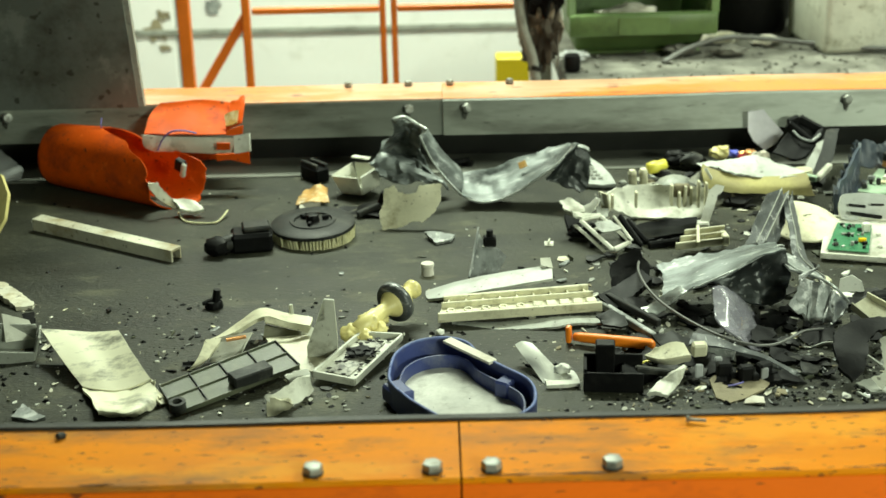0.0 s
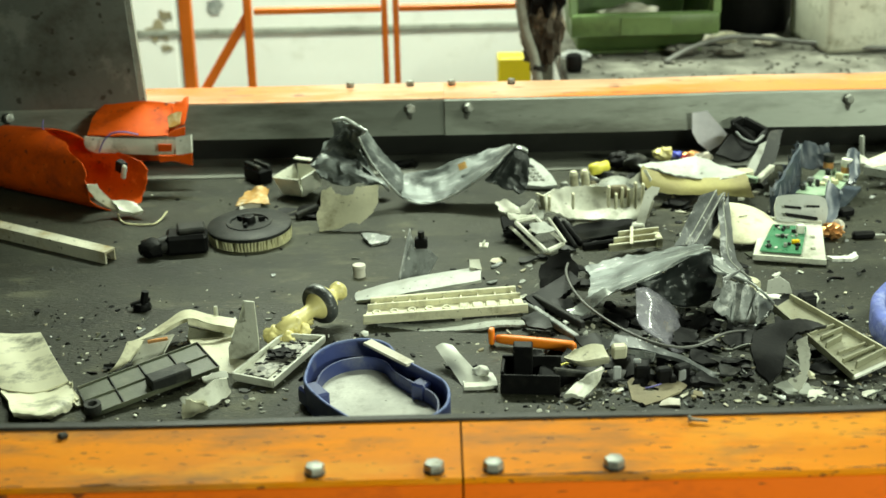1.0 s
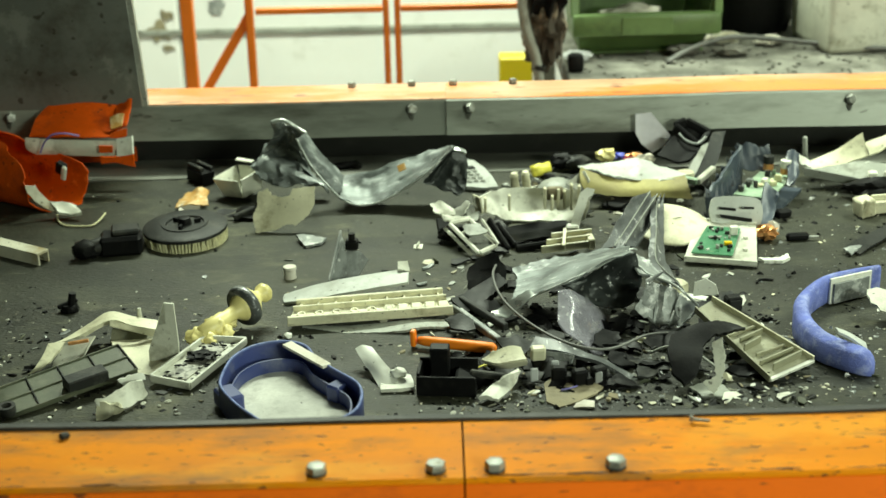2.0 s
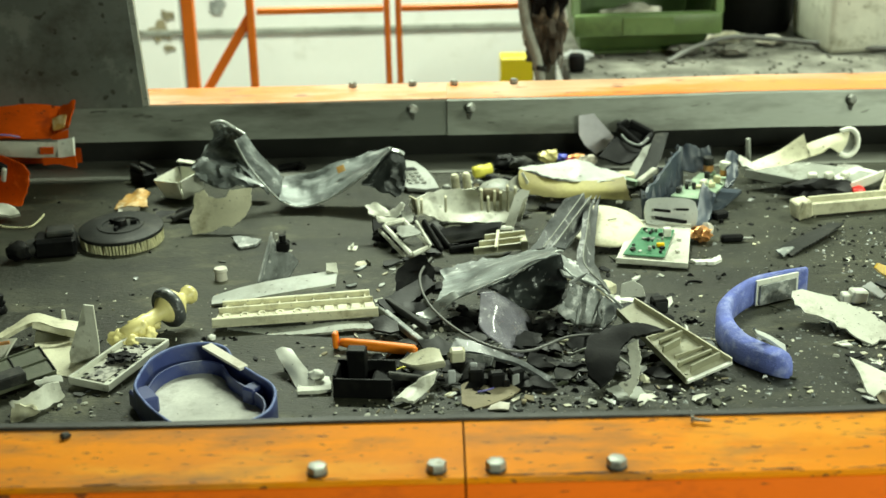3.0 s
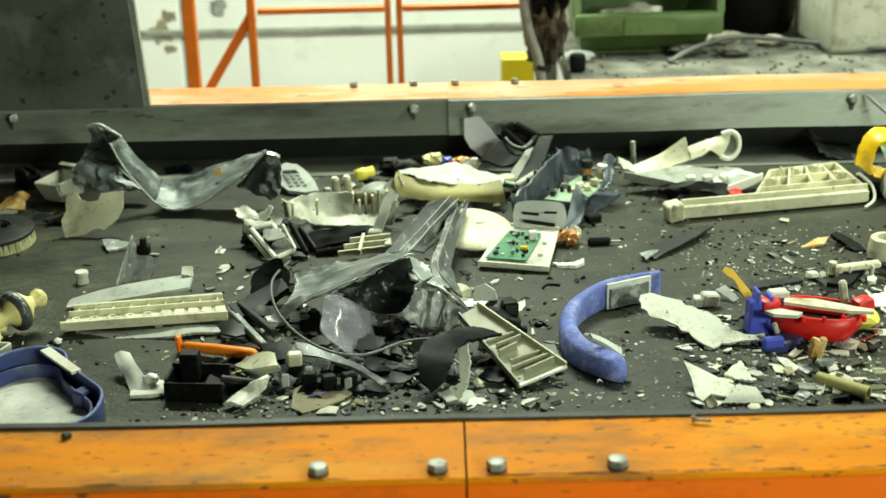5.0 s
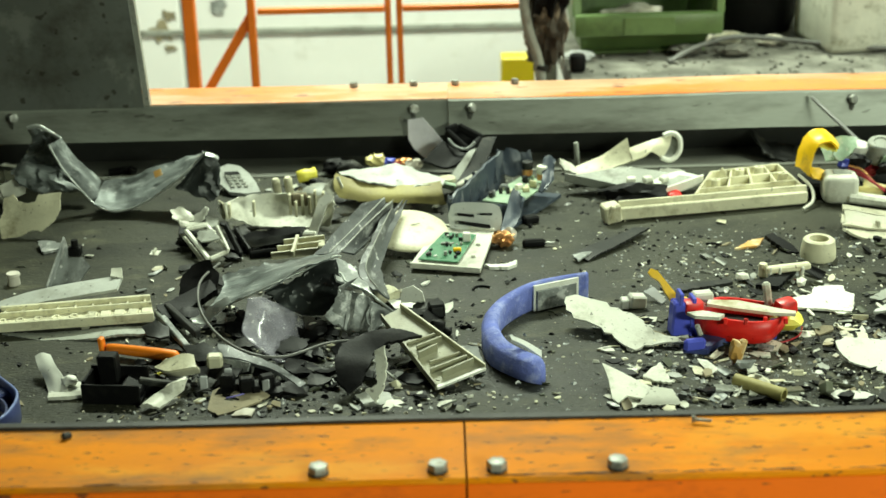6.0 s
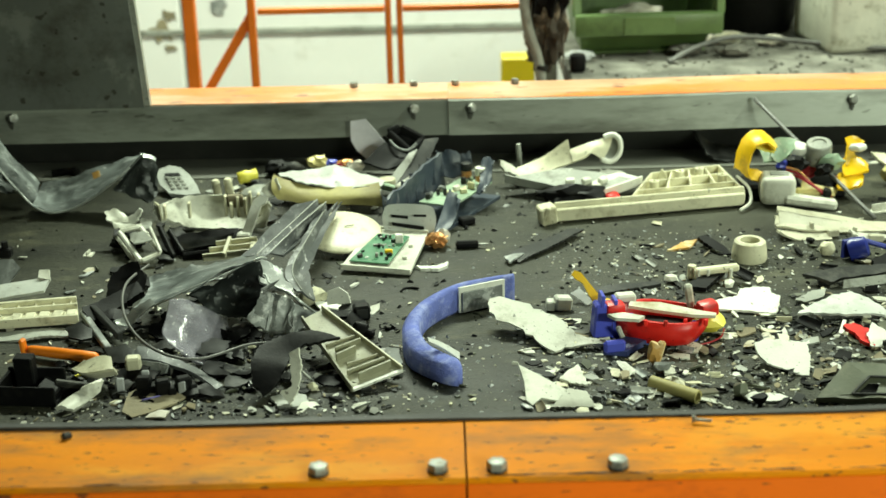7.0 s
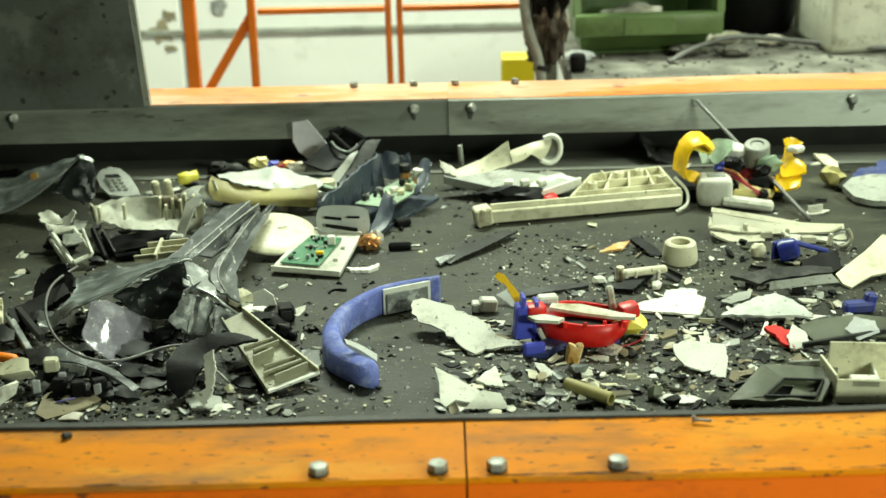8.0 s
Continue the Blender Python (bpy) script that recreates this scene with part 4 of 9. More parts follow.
def build_white_tray():
    tr = empty("small_tray")
    w, d, h = 0.066, 0.062, 0.042
    part("base", box(w * 0.8, d * 0.8, 0.003, 0.001), "white", tr)
    for nm, pts, m in (("side_wall", w, pose(0, -d * 0.40, 0, 104, 0, 0)), ("side_wall", w, pose(0, d * 0.40, 0, 104, 0, 180)), ("side_wall", d, pose(w * 0.40, 0, 0, 104, 0, 90)), ("side_wall", d, pose(-w * 0.40, 0, 0, 104, 0, -90))):
        part(nm, slab([(-pts * 0.41, 0), (pts * 0.41, 0), (pts * 0.52, h), (-pts * 0.52, h)], 0.003), "white", tr, "", m)
    part("rim_tab", box(0.04, 0.012, 0.003, 0.001, (-0.02, 0.042, 0.047), (0, 8, 10)), "white", tr)
    ride(tr, -0.152, 2.756, 0.010, 8, -6, -38, "small off-white open plastic tray", "tray")
    lay("panel_piece", (-0.066, 2.538, 0.000, 66, -2), [(-0.032, 0.075), (-0.013, 0.083), (-0.006, 0.070), (0.013, 0.066), (0.028, 0.069), (0.034, 0.082), (0.074, 0.086), (0.074, 0.054), (0.062, 0.032), (0.040, 0.013), (0.021, 0.015), (-0.000, 0.004), (-0.035, -0.001), (-0.042, 0.030), (-0.034, 0.047)], 0.004, "cream", "broken cream plastic panel propped on scrap", "plastic scrap", 0.012, ripple(0.004, 16), 0.0012)
    tw = empty("tape_wad")
    part("brown_fold", cage([[(-0.020, 0.046, 0.014), (0.005, 0.046, 0.029), (0.030, 0.046, 0.021)], [(-0.023, 0.006, 0.009), (0.006, 0.006, 0.020), (0.032, 0.006, 0.019)], [(-0.025, -0.024, 0.005), (0.006, -0.024, 0.012), (0.035, -0.024, 0.014)]], 0.002, 5, crumple=0.008, seed=2.0, jag=0.003), "tape", tw, "creased brown tape")
    part("pale_fold", cage([[(-0.020, -0.016, 0.012), (0.001, -0.010, 0.014), (0.022, -0.014, 0.010)], [(-0.023, -0.028, 0.002), (0.001, -0.023, 0.002), (0.017, -0.017, 0.002)]], 0.002, 4, crumple=0.005, seed=5.0, jag=0.003), "paper", tw, "pale creased paper")
    ride(tw, -0.245, 2.694, 0, 0, 0, 0, "creased brown tape wad with pale paper", "tape")
    db = empty("dark_block")
    part("body", box(0.034, 0.06, 0.03, 0.003, (0, 0, 0), (0, 0, 24)), "black", db)
    part("rib", box(0.008, 0.055, 0.008, 0.001, (-0.01, 0, 0.03), (0, 0, 24)), "dark", db)
    part("rib", box(0.008, 0.055, 0.008, 0.001, (0.01, 0.004, 0.03), (0, 0, 24)), "dark", db)
    ride(db, -0.250, 2.851, 0, 0, 0, 15, "small dark plastic block on the belt", "plastic scrap")
    bk = empty("black_bracket")
    part("plate", slab([(-0.05, -0.02), (0.04, -0.035), (0.06, 0.01), (0.0, 0.04), (-0.045, 0.02)], 0.006, 0.02, ripple(0.012, 20)), "black", bk)
    part("post", box(0.01, 0.012, 0.045, 0.002, (0.03, 0.0, 0.004), (10, 20, 0)), "black", bk)
    part("arm", box(0.06, 0.01, 0.012, 0.002, (0.02, -0.015, 0.008), (0, -12, 30)), "dark", bk)
    ride(bk, -0.145, 2.634, 0, 0, 0, 0, "broken black plastic bracket under a tray", "plastic scrap")


def build_crumpled_sheet():
    sheet = empty("sheet_metal")
    place = (0.085, 2.675)
    part("strip", cage([[(-0.114, -0.010, 0.144), (-0.092, -0.010, 0.093), (-0.061, -0.010, 0.050), (-0.036, -0.010, 0.020)], [(-0.104, 0.000, 0.146), (-0.081, 0.000, 0.101), (-0.051, 0.000, 0.067), (-0.031, 0.000, 0.040)], [(-0.098, 0.025, 0.145), (-0.074, 0.025, 0.109), (-0.047, 0.025, 0.077), (-0.028, 0.025, 0.057)]], 0.002, 6, crumple=0.004, freq=30, seed=1.0), "sheet", sheet, "bright scraped strip")
    part("sheet", cage([[(-0.032, -0.035, 0.029), (0.002, -0.035, 0.014), (0.046, -0.035, 0.022), (0.095, -0.035, 0.050), (0.145, -0.035, 0.086), (0.187, -0.035, 0.129)], [(-0.033, 0.010, 0.034), (-0.000, 0.010, 0.025), (0.043, 0.010, 0.036), (0.089, 0.010, 0.058), (0.140, 0.010, 0.084), (0.183, 0.010, 0.114)], [(-0.031, 0.045, 0.051), (0.003, 0.045, 0.053), (0.041, 0.045, 0.063), (0.084, 0.045, 0.078), (0.141, 0.045, 0.093), (0.179, 0.045, 0.106)]], 0.002, 6, crumple=0.006, freq=24, seed=2.0), "sheet", sheet, "crumpled scratched grey sheet metal")
    part("torn_flap", cage([[(-0.167, 0.045, 0.159), (-0.146, 0.045, 0.163), (-0.125, 0.045, 0.153), (-0.104, 0.045, 0.138)], [(-0.172, 0.065, 0.123), (-0.148, 0.065, 0.130), (-0.129, 0.065, 0.119), (-0.115, 0.065, 0.102)], [(-0.194, 0.080, 0.090), (-0.160, 0.080, 0.092), (-0.132, 0.080, 0.082), (-0.100, 0.080, 0.057)], [(-0.212, 0.055, 0.072), (-0.173, 0.055, 0.077), (-0.127, 0.055, 0.066), (-0.074, 0.055, 0.028)], [(-0.195, 0.035, 0.045), (-0.157, 0.035, 0.032), (-0.116, 0.035, 0.034), (-0.058, 0.035, 0.016)]], 0.002, 7, crumple=0.010, freq=34, seed=6.0, jag=0.003), "sheet", sheet, "crumpled torn end")
    part("fold", cage([[(0.184, -0.010, 0.123), (0.197, -0.010, 0.119), (0.211, -0.010, 0.112)], [(0.158, -0.025, 0.096), (0.188, -0.025, 0.088), (0.216, -0.025, 0.079)], [(0.128, -0.035, 0.066), (0.168, -0.035, 0.058), (0.204, -0.035, 0.046)], [(0.148, -0.040, 0.049), (0.175, -0.040, 0.036), (0.195, -0.040, 0.027)]], 0.002, 6, crumple=0.010, freq=26, seed=8.0, jag=0.003), "dark_sheet", sheet, "dark folded end")
    part("rolled_lip", cable([(-0.165, 0.037, 0.164), (-0.145, 0.037, 0.168), (-0.130, 0.037, 0.161), (-0.116, 0.037, 0.151), (-0.099, 0.025, 0.144)], 0.004, 8), "bare", sheet, "bright rolled lip", smooth=True)
    part("front_hem", cable([(-0.114, -0.011, 0.144), (-0.091, -0.013, 0.094), (-0.060, -0.017, 0.052), (-0.031, -0.030, 0.026), (0.002, -0.037, 0.015), (0.046, -0.037, 0.023), (0.096, -0.037, 0.050), (0.145, -0.037, 0.087), (0.185, -0.015, 0.122)], 0.0022, 6), "bare", sheet, "bright worn hem", smooth=True)
    part("corner", cage([[(0.182, -0.015, 0.124), (0.198, -0.015, 0.121), (0.210, -0.015, 0.113)], [(0.189, -0.025, 0.120), (0.200, -0.025, 0.117), (0.210, -0.025, 0.110)]], 0.003, 4, crumple=0.003), "bare", sheet, "bright torn corner")
    part("sticker", box(0.016, 0.014, 0.0012, 0.0002, (0.085, 0.015, 0.073), (48, -22, 0)), "tape", sheet, "small yellow sticker")
    ride(sheet, *place[:2], 0, 0, 0, 0, "large crumpled sheet of scratched grey metal", "sheet metal")
    st = solo("black_stud", add(tube(0.009, 0.006, 0.05, 12, (0, 0, 0.007), (0, 82, 0)), tube(0.011, 0.011, 0.012, 12, (0.045, 0, 0.002), (0, 20, 0))), "black")
    ride(st, 0.023, 2.906, 0, 0, 0, 10, "small black plastic stud", "plastic scrap")


def build_left_small():
    lay("grille_cover", (-0.820, 2.554, 0.000, 60, -30), [(-0.124, 0.090), (-0.075, 0.120), (-0.031, 0.113), (-0.002, 0.080), (0.006, 0.032), (-0.004, 0.003), (-0.056, -0.017)], 0.008, "acid", "yellowed plastic speaker grille cover", "grille", 0.02, lambda x, y: 0.12 * x * x)
    lay("clear_offcut", (-0.886, 2.872, 0.000, 35, -20), [(-0.126, 0.082), (-0.061, 0.080), (0.012, 0.039), (0.022, 0.013), (-0.015, 0.003), (-0.089, 0.010)], 0.004, "glass", "pale clear plastic lid corner", "plastic scrap")
    gb = empty("grey_box")
    part("base", box(0.09, 0.05, 0.004, 0.001), "pale", gb)
    part("wall", box(0.09, 0.004, 0.045, 0.001, (0, 0.025, 0)), "pale", gb)
    part("wall", box(0.004, 0.05, 0.045, 0.001, (0.043, 0, 0), (0, 10, 0)), "pale", gb)
    part("wall", box(0.09, 0.004, 0.02, 0.001, (0, -0.025, 0)), "pale", gb)
    part("fin", slab([(0, 0), (0.05, 0.0), (0.04, 0.03), (0.0, 0.045)], 0.003, at=(0.0, 0.01, 0.02), turn=(60, 0, 20)), "white", gb)
    ride(gb, -0.666, 2.014, 0, 0, 8, 12, "broken pale grey plastic box corner", "plastic box")
    lay("wood_sliver", (-0.696, 2.194, 0.000, 0, 0), [(-0.067, 0.106), (-0.044, 0.100), (0.024, 0.022), (0.027, 0.003), (0.000, 0.000), (-0.055, 0.063)], 0.01, "rust", "stained plastic sliver on the belt", "plastic scrap", jag=0.002)
    lay("flat_tile", (-0.646, 2.067, 0.000, 30, 15), [(-0.003, 0.052), (0.016, 0.054), (0.016, 0.013), (-0.003, 0.003)], 0.006, "black", "small black plastic tile leaning on scrap", "plastic scrap")
    lay("grey_shard", (-0.576, 1.801, 0.000, 0, 0), [(-0.024, 0.006), (-0.019, 0.047), (0.024, 0.004), (0.009, -0.005)], 0.004, "grey", "small grey plastic shard", "plastic scrap")
    kb = empty("broken_dial")
    part("base", tube(0.016, 0.013, 0.012, 10, bevel=0.002), "black", kb)
    part("stem", tube(0.007, 0.006, 0.022, 8, (0.003, 0, 0.01), (0, 10, 0)), "black", kb)
    part("wing", box(0.034, 0.01, 0.006, 0.002, (-0.002, 0, 0.01), (0, -15, 20)), "black", kb)
    ride(kb, -0.369, 2.189, 0, 0, 0, 0, "small broken black plastic dial", "dial")
    cp = empty("plastic_scrap")
    part("panel", cage([[(-0.179, 0.221, 0.041), (-0.137, 0.216, 0.039), (-0.096, 0.211, 0.038), (-0.054, 0.201, 0.044)], [(-0.132, 0.151, 0.025), (-0.095, 0.141, 0.024), (-0.056, 0.136, 0.024), (-0.017, 0.131, 0.034)], [(-0.089, 0.091, 0.006), (-0.059, 0.079, 0.006), (-0.025, 0.073, 0.008), (0.014, 0.081, 0.021)]], 0.003, 6, crumple=0.0015, freq=14, seed=1.0), "smudged", cp, "cream panel smudged with black marks")
    part("torn_foot", cage([[(-0.089, 0.091, 0.006), (-0.059, 0.079, 0.006), (-0.025, 0.073, 0.008), (0.014, 0.081, 0.021)], [(-0.051, 0.010, 0.014), (-0.026, 0.002, 0.014), (-0.001, 0.001, 0.014), (0.029, 0.044, 0.014)], [(-0.045, 0.006, 0.002), (-0.024, 0.005, 0.002), (0.004, 0.003, 0.002), (0.024, 0.023, 0.002)]], 0.003, 5, crumple=0.0022, freq=40, seed=3.0, jag=0.003), "smudged", cp, "crumpled torn lower edge")
    part("corner_tab", cage([[(0.014, 0.081, 0.021), (0.022, 0.066, 0.012), (0.030, 0.041, 0.012)], [(0.015, 0.071, 0.010), (0.031, 0.056, 0.010), (0.041, 0.055, 0.008)], [(0.023, 0.035, 0.010), (0.033, 0.034, 0.003), (0.040, 0.043, 0.002)]], 0.003, 4, crumple=0.002, jag=0.003), "cream", cp, "bent cream corner")
    ride(cp, -0.430, 1.799, 0, 0, 0, 0, "bent cream plastic panel smudged with black marks", "plastic panel")
    # dark panel with moulded ribs
    place, quad = (-0.380, 1.808, 0.000, 6, 0), [(-0.024, 0.064), (0.011, -0.008), (0.174, 0.112), (0.132, 0.183)]
    pn = empty("ribbed_casing")
    part("plate", slab(quad, 0.005), "olive", pn)
    for k in range(5):
        u = k / 4
        part("rib", beam(quad_at(quad, 0, u), quad_at(quad, 1, u), 0.0018, 0.003, 0.005), "dark", pn)
    for v in (0.0, 0.5, 1.0):
        part("rib", beam(quad_at(quad, v, 0), quad_at(quad, v, 1), 0.0018, 0.003, 0.005), "olive", pn)
    c = quad_at(quad, 0.86, 0.62)
    part("clip", box(0.062, 0.026, 0.018, 0.002, (c.x, c.y, 0.005), (0, 0, 34)), "dark", pn, "raised dark block")
    c = quad_at(quad, 0.9, 0.03)
    part("boss", lathe([(0.006, 0), (0.012, 0), (0.012, 0.014), (0.007, 0.014), (0.006, 0.004)], 16, (c.x, c.y, 0.005)), "dark", pn)
    ride(pn, *place[:2], 0.002, place[3], 0, 0, "dark olive ribbed plastic panel, broken", "plastic panel")
    # cream bent bracket
    br = empty("bent_bracket")
    part("arm", cage([[(-0.025, 0.051, 0.025), (0.000, 0.091, 0.030), (0.027, 0.106, 0.042), (0.066, 0.096, 0.038), (0.109, 0.086, 0.032)], [(-0.047, 0.021, 0.027), (-0.013, 0.041, 0.028), (0.035, 0.071, 0.042), (0.070, 0.061, 0.036), (0.106, 0.061, 0.028)]], 0.006, 4, crumple=0.0015, seed=1.0), "cream", br, "angled cream plastic arm")
    part("front_lip", cage([[(0.037, 0.056, 0.047), (0.070, 0.056, 0.037), (0.110, 0.056, 0.030)], [(0.038, 0.051, 0.039), (0.070, 0.051, 0.031), (0.104, 0.051, 0.021)]], 0.004, 4, crumple=0.0015), "cream", br)
    part("leg", cage([[(-0.048, 0.016, 0.029), (-0.024, 0.021, 0.030)], [(-0.059, -0.019, 0.011), (-0.041, -0.014, 0.013)], [(-0.069, -0.034, 0.003), (-0.054, -0.023, 0.003)]], 0.005, 4, crumple=0.002, jag=0.002), "cream", br, "tapered cream leg")
    part("web", cage([[(-0.031, 0.021, 0.027), (-0.004, 0.021, 0.035), (0.023, 0.021, 0.038)], [(-0.039, -0.009, 0.003), (-0.014, -0.009, 0.006), (0.006, -0.009, 0.013)]], 0.003, 4, crumple=0.002, jag=0.003), "white", br, "pale web")
    part("drop", cage([[(0.094, 0.061, 0.022), (0.104, 0.061, 0.026), (0.115, 0.061, 0.026)], [(0.091, 0.021, 0.005), (0.104, 0.021, 0.002), (0.118, 0.021, 0.006)]], 0.005, 4, crumple=0.002, jag=0.003), "white", br)
    # Inner wall coloured darker than the cream arm to look shaded.
    part("inner_wall", cage([[(0.036, 0.081, 0.024), (0.066, 0.081, 0.016), (0.095, 0.081, 0.008)], [(0.032, 0.071, 0.001), (0.062, 0.071, 0.001), (0.093, 0.071, 0.001)]], 0.003, 4, crumple=0.002), "dingy", br, "inner wall, darker plastic standing in for shade")
    part("foot_plate", cage([[(0.027, 0.042, 0.006), (0.076, 0.064, 0.006), (0.129, 0.049, 0.006)], [(0.041, 0.015, 0.003), (0.092, -0.027, 0.003), (0.149, 0.021, 0.003)]], 0.004, 4, crumple=0.003, jag=0.003), "cream", br)
    part("wire_end", tube(0.003, 0.003, 0.03, 8, (-0.015, 0.006, 0.033), (0, 85, 10)), "copper", br)
    part("pin", tube(0.004, 0.003, 0.018, 8, (0.075, 0.101, 0.030)), "white", br)
    ride(br, -0.306, 1.979, 0.0, 0, 0, 0, "broken cream plastic bracket with bent arm", "plastic bracket")
    up = empty("angle_piece")
    place, pts = (-0.165, 1.971, 0.000, 86, -8), [(-0.034, 0.024), (-0.034, -0.001), (0.011, -0.004), (0.013, 0.037), (0.009, 0.099), (-0.006, 0.100), (-0.005, 0.068), (-0.019, 0.063)]
    part("upright", slab(pts, 0.004), "white", up, "", pose(0, 0, 0, 86, 0, -8))
    place2, pts2 = (-0.184, 1.943, 0.000, 8, 0), [(-0.084, 0.089), (-0.019, 0.090), (0.033, 0.021), (0.001, -0.011), (-0.051, 0.010)]
    part("base_plate", slab(pts2, 0.004, 0.03, ripple(0.004, 15)), "cream", up, "", Matrix.Translation((place2[0] - place[0], place2[1] - place[1], 0.0)) @ pose(0, 0, 0, 8))
    ride(up, *place[:2], 0, 0, 0, 0, "off-white plastic angle piece standing up", "plastic scrap")
    # yellowed gear shaft
    gs = empty("gear_shaft")
    a, b = Vector((-0.135, 2.013)), Vector((-0.036, 2.133))
    ln = (b - a).length * 1.05
    shaft = lathe([(0.003, 0.01), (0.013, 0.012), (0.014, 0.06), (0.011, 0.066), (0.012, 0.085), (0.020, 0.094), (0.024, 0.1005), (0.003, 0.1015)], 20, (0, 0, 0.024), (0, 80, 0))
    part("shaft", shaft, "acid", gs, "yellowed plastic shaft", smooth=True)
    for lx, ly, lz, lr, sd in ((0.010, 0.006, 0.0, 0.023, 3.0), (0.018, -0.014, 0.002, 0.018, 5.0), (0.042, 0.004, 0.004, 0.024, 8.0), (0.050, -0.012, 0.006, 0.016, 2.0), (0.074, 0.002, 0.014, 0.014, 6.0)):
        part("gear_lobe", lump(lr * 0.80, sd, (0.9, 1.0, 0.9), 0.5, 3, 2.2), "acid", gs, "", pose(lx, ly, lz), smooth=True)
    part("collar", lathe([(0.012, 0.098), (0.031, 0.098), (0.034, 0.104), (0.033, 0.112), (0.029, 0.115), (0.012, 0.115)], 24, (0, 0, 0.024), (0, 80, 0)), "scuffed", gs, "scuffed grey ring", smooth=True)
    part("cone", lathe([(0.027, 0.113), (0.026, 0.119), (0.012, 0.132), (0.010, 0.139), (0.015, 0.145), (0.0155, 0.153), (0.01, 0.159), (0.002, 0.160)], 20, (0, 0, 0.024), (0, 80, 0)), "acid", gs, smooth=True)
    ride(gs, a.x, a.y, 0, 0, 0, math.degrees(math.atan2((b - a).y, (b - a).x)), "yellowed plastic shaft with a grey ring", "gear shaft")
    # speckled tray
    place, quad = (-0.122, 1.878, 0.000, 5, 0), [(-0.063, 0.028), (-0.002, 0.003), (0.065, 0.132), (0.001, 0.142)]
    sp = empty("speckled_tray")
    part("plate", slab(quad, 0.005), "white", sp)
    for i in range(4):
        part("rim", beam(quad[i], quad[(i + 1) % 4], 0.004, 0.010, 0.003), "white", sp)
    part("inset", slab([tuple(quad_at(quad, 0.25 + 0.5 * u, 0.1 + 0.75 * v)) for u, v in ((0, 0), (1, 0), (1, 1), (0, 1))], 0.003, at=(0, 0, 0.004)), mat("speckled_inset", (0.50, 0.49, 0.42), 0.6, 0, 0.2, 20, 200, 0.2, (0.04, 0.04, 0.035), 0.62, 95), sp, "speckled grimy inset")
    part("blob", lump(0.013, 4.0, (1.5, 1, 0.35), 0.7, 3, 3.0), "black", sp, "", Matrix.Translation((*quad_at(quad, 0.5, 0.55), 0.007)))
    fl = bmesh.new()
    rnd = random.Random(3)
    for k in range(70):
        c = lump(rnd.uniform(0.001, 0.0034), k * 0.9, (1.4, 0.9, 0.5), 0.6, 1, 3.0)
        q = quad_at(quad, rnd.uniform(0.1, 0.9), rnd.uniform(0.05, 0.92))
        c.transform(Matrix.Translation((q.x, q.y, 0.006)))
        add(fl, c)
    tagged(part("flakes", fl, "black", sp, "black flakes in the tray"), kind="stuff")
    ride(sp, *place[:2], 0.002, 5, 0, 0, "off-white plastic tray speckled with dirt", "tray")
    ws = empty("bent_strip")
    part("strip", cage([[(0.034, 0.069, 0.030), (0.013, 0.056, 0.030), (-0.005, 0.033, 0.026), (-0.025, 0.028, 0.020)], [(0.035, 0.071, 0.006), (0.019, 0.039, 0.006), (0.005, 0.023, 0.006), (-0.018, 0.020, 0.010)]], 0.006, 4, crumple=0.003, seed=2.0, jag=0.003), "white", ws)
    part("front_end", cage([[(-0.024, 0.024, 0.022), (-0.008, 0.016, 0.022), (0.010, 0.009, 0.018)], [(-0.020, 0.001, 0.002), (-0.004, 0.007, 0.002), (0.013, 0.030, 0.002)]], 0.005, 4, crumple=0.003, jag=0.003), "cream", ws, "folded cream end")
    part("curl", cage([[(0.000, 0.064, 0.030), (0.019, 0.078, 0.034), (0.033, 0.092, 0.030)], [(0.005, 0.066, 0.020), (0.021, 0.075, 0.024), (0.034, 0.090, 0.020)]], 0.004, 4, crumple=0.003, jag=0.002), "bright", ws)
    ride(ws, -0.221, 1.795, 0, 0, 0, 0, "bent white plastic strip on the belt", "plastic strip")
    # blue kidney-shaped tray
    place, rim = (0.025, 1.719, 0.036, 0, 0), [(-0.097, 0.143), (-0.089, 0.194), (-0.062, 0.232), (-0.020, 0.245), (0.014, 0.227), (0.033, 0.183), (0.065, 0.140), (0.097, 0.098), (0.104, 0.053), (0.093, 0.010), (0.056, -0.019), (-0.012, -0.015), (-0.047, 0.017), (-0.079, 0.066), (-0.096, 0.105)]
    bt = empty("blue_tray")
    part("rim", band(rim, 0.038, 0.005, -0.036, True, 4), "blue", bt, "chipped dull blue rim")
    inner = [(p[0] * 0.86, p[1] * 0.86 + 0.004) for p in rim]
    part("inner_rim", band(inner[:-3], 0.022, 0.004, -0.034, False, 4), "blue", bt)
    part("floor_plate", slab([(p[0] * 0.9, p[1] * 0.9) for p in rim], 0.003, at=(0, 0, -0.035)), mat("dusty_tray_floor", (0.55, 0.55, 0.50), 0.7, 0, 0.3, 14, 160, 0.3, (0.22, 0.21, 0.18), 0.35, 18), bt, "dusty pale grey floor")
    part("notch", box(0.024, 0.030, 0.026, 0.003, (0.068, 0.122, -0.034), (0, 0, -36)), "blue", bt)
    part("worn_edge", cable([(p[0], p[1], 0.002) for p in rim] + [(*rim[0], 0.002)], 0.0024, 6), "blue_worn", bt, "paler chipped upper edge", smooth=True)
    part("edge_strip", slab([(-0.02, 0.228), (0.045, 0.150), (0.056, 0.160), (-0.008, 0.240)], 0.004, at=(0.0, 0.0, 0.001)), "paper", bt, "torn white strip on the rim")
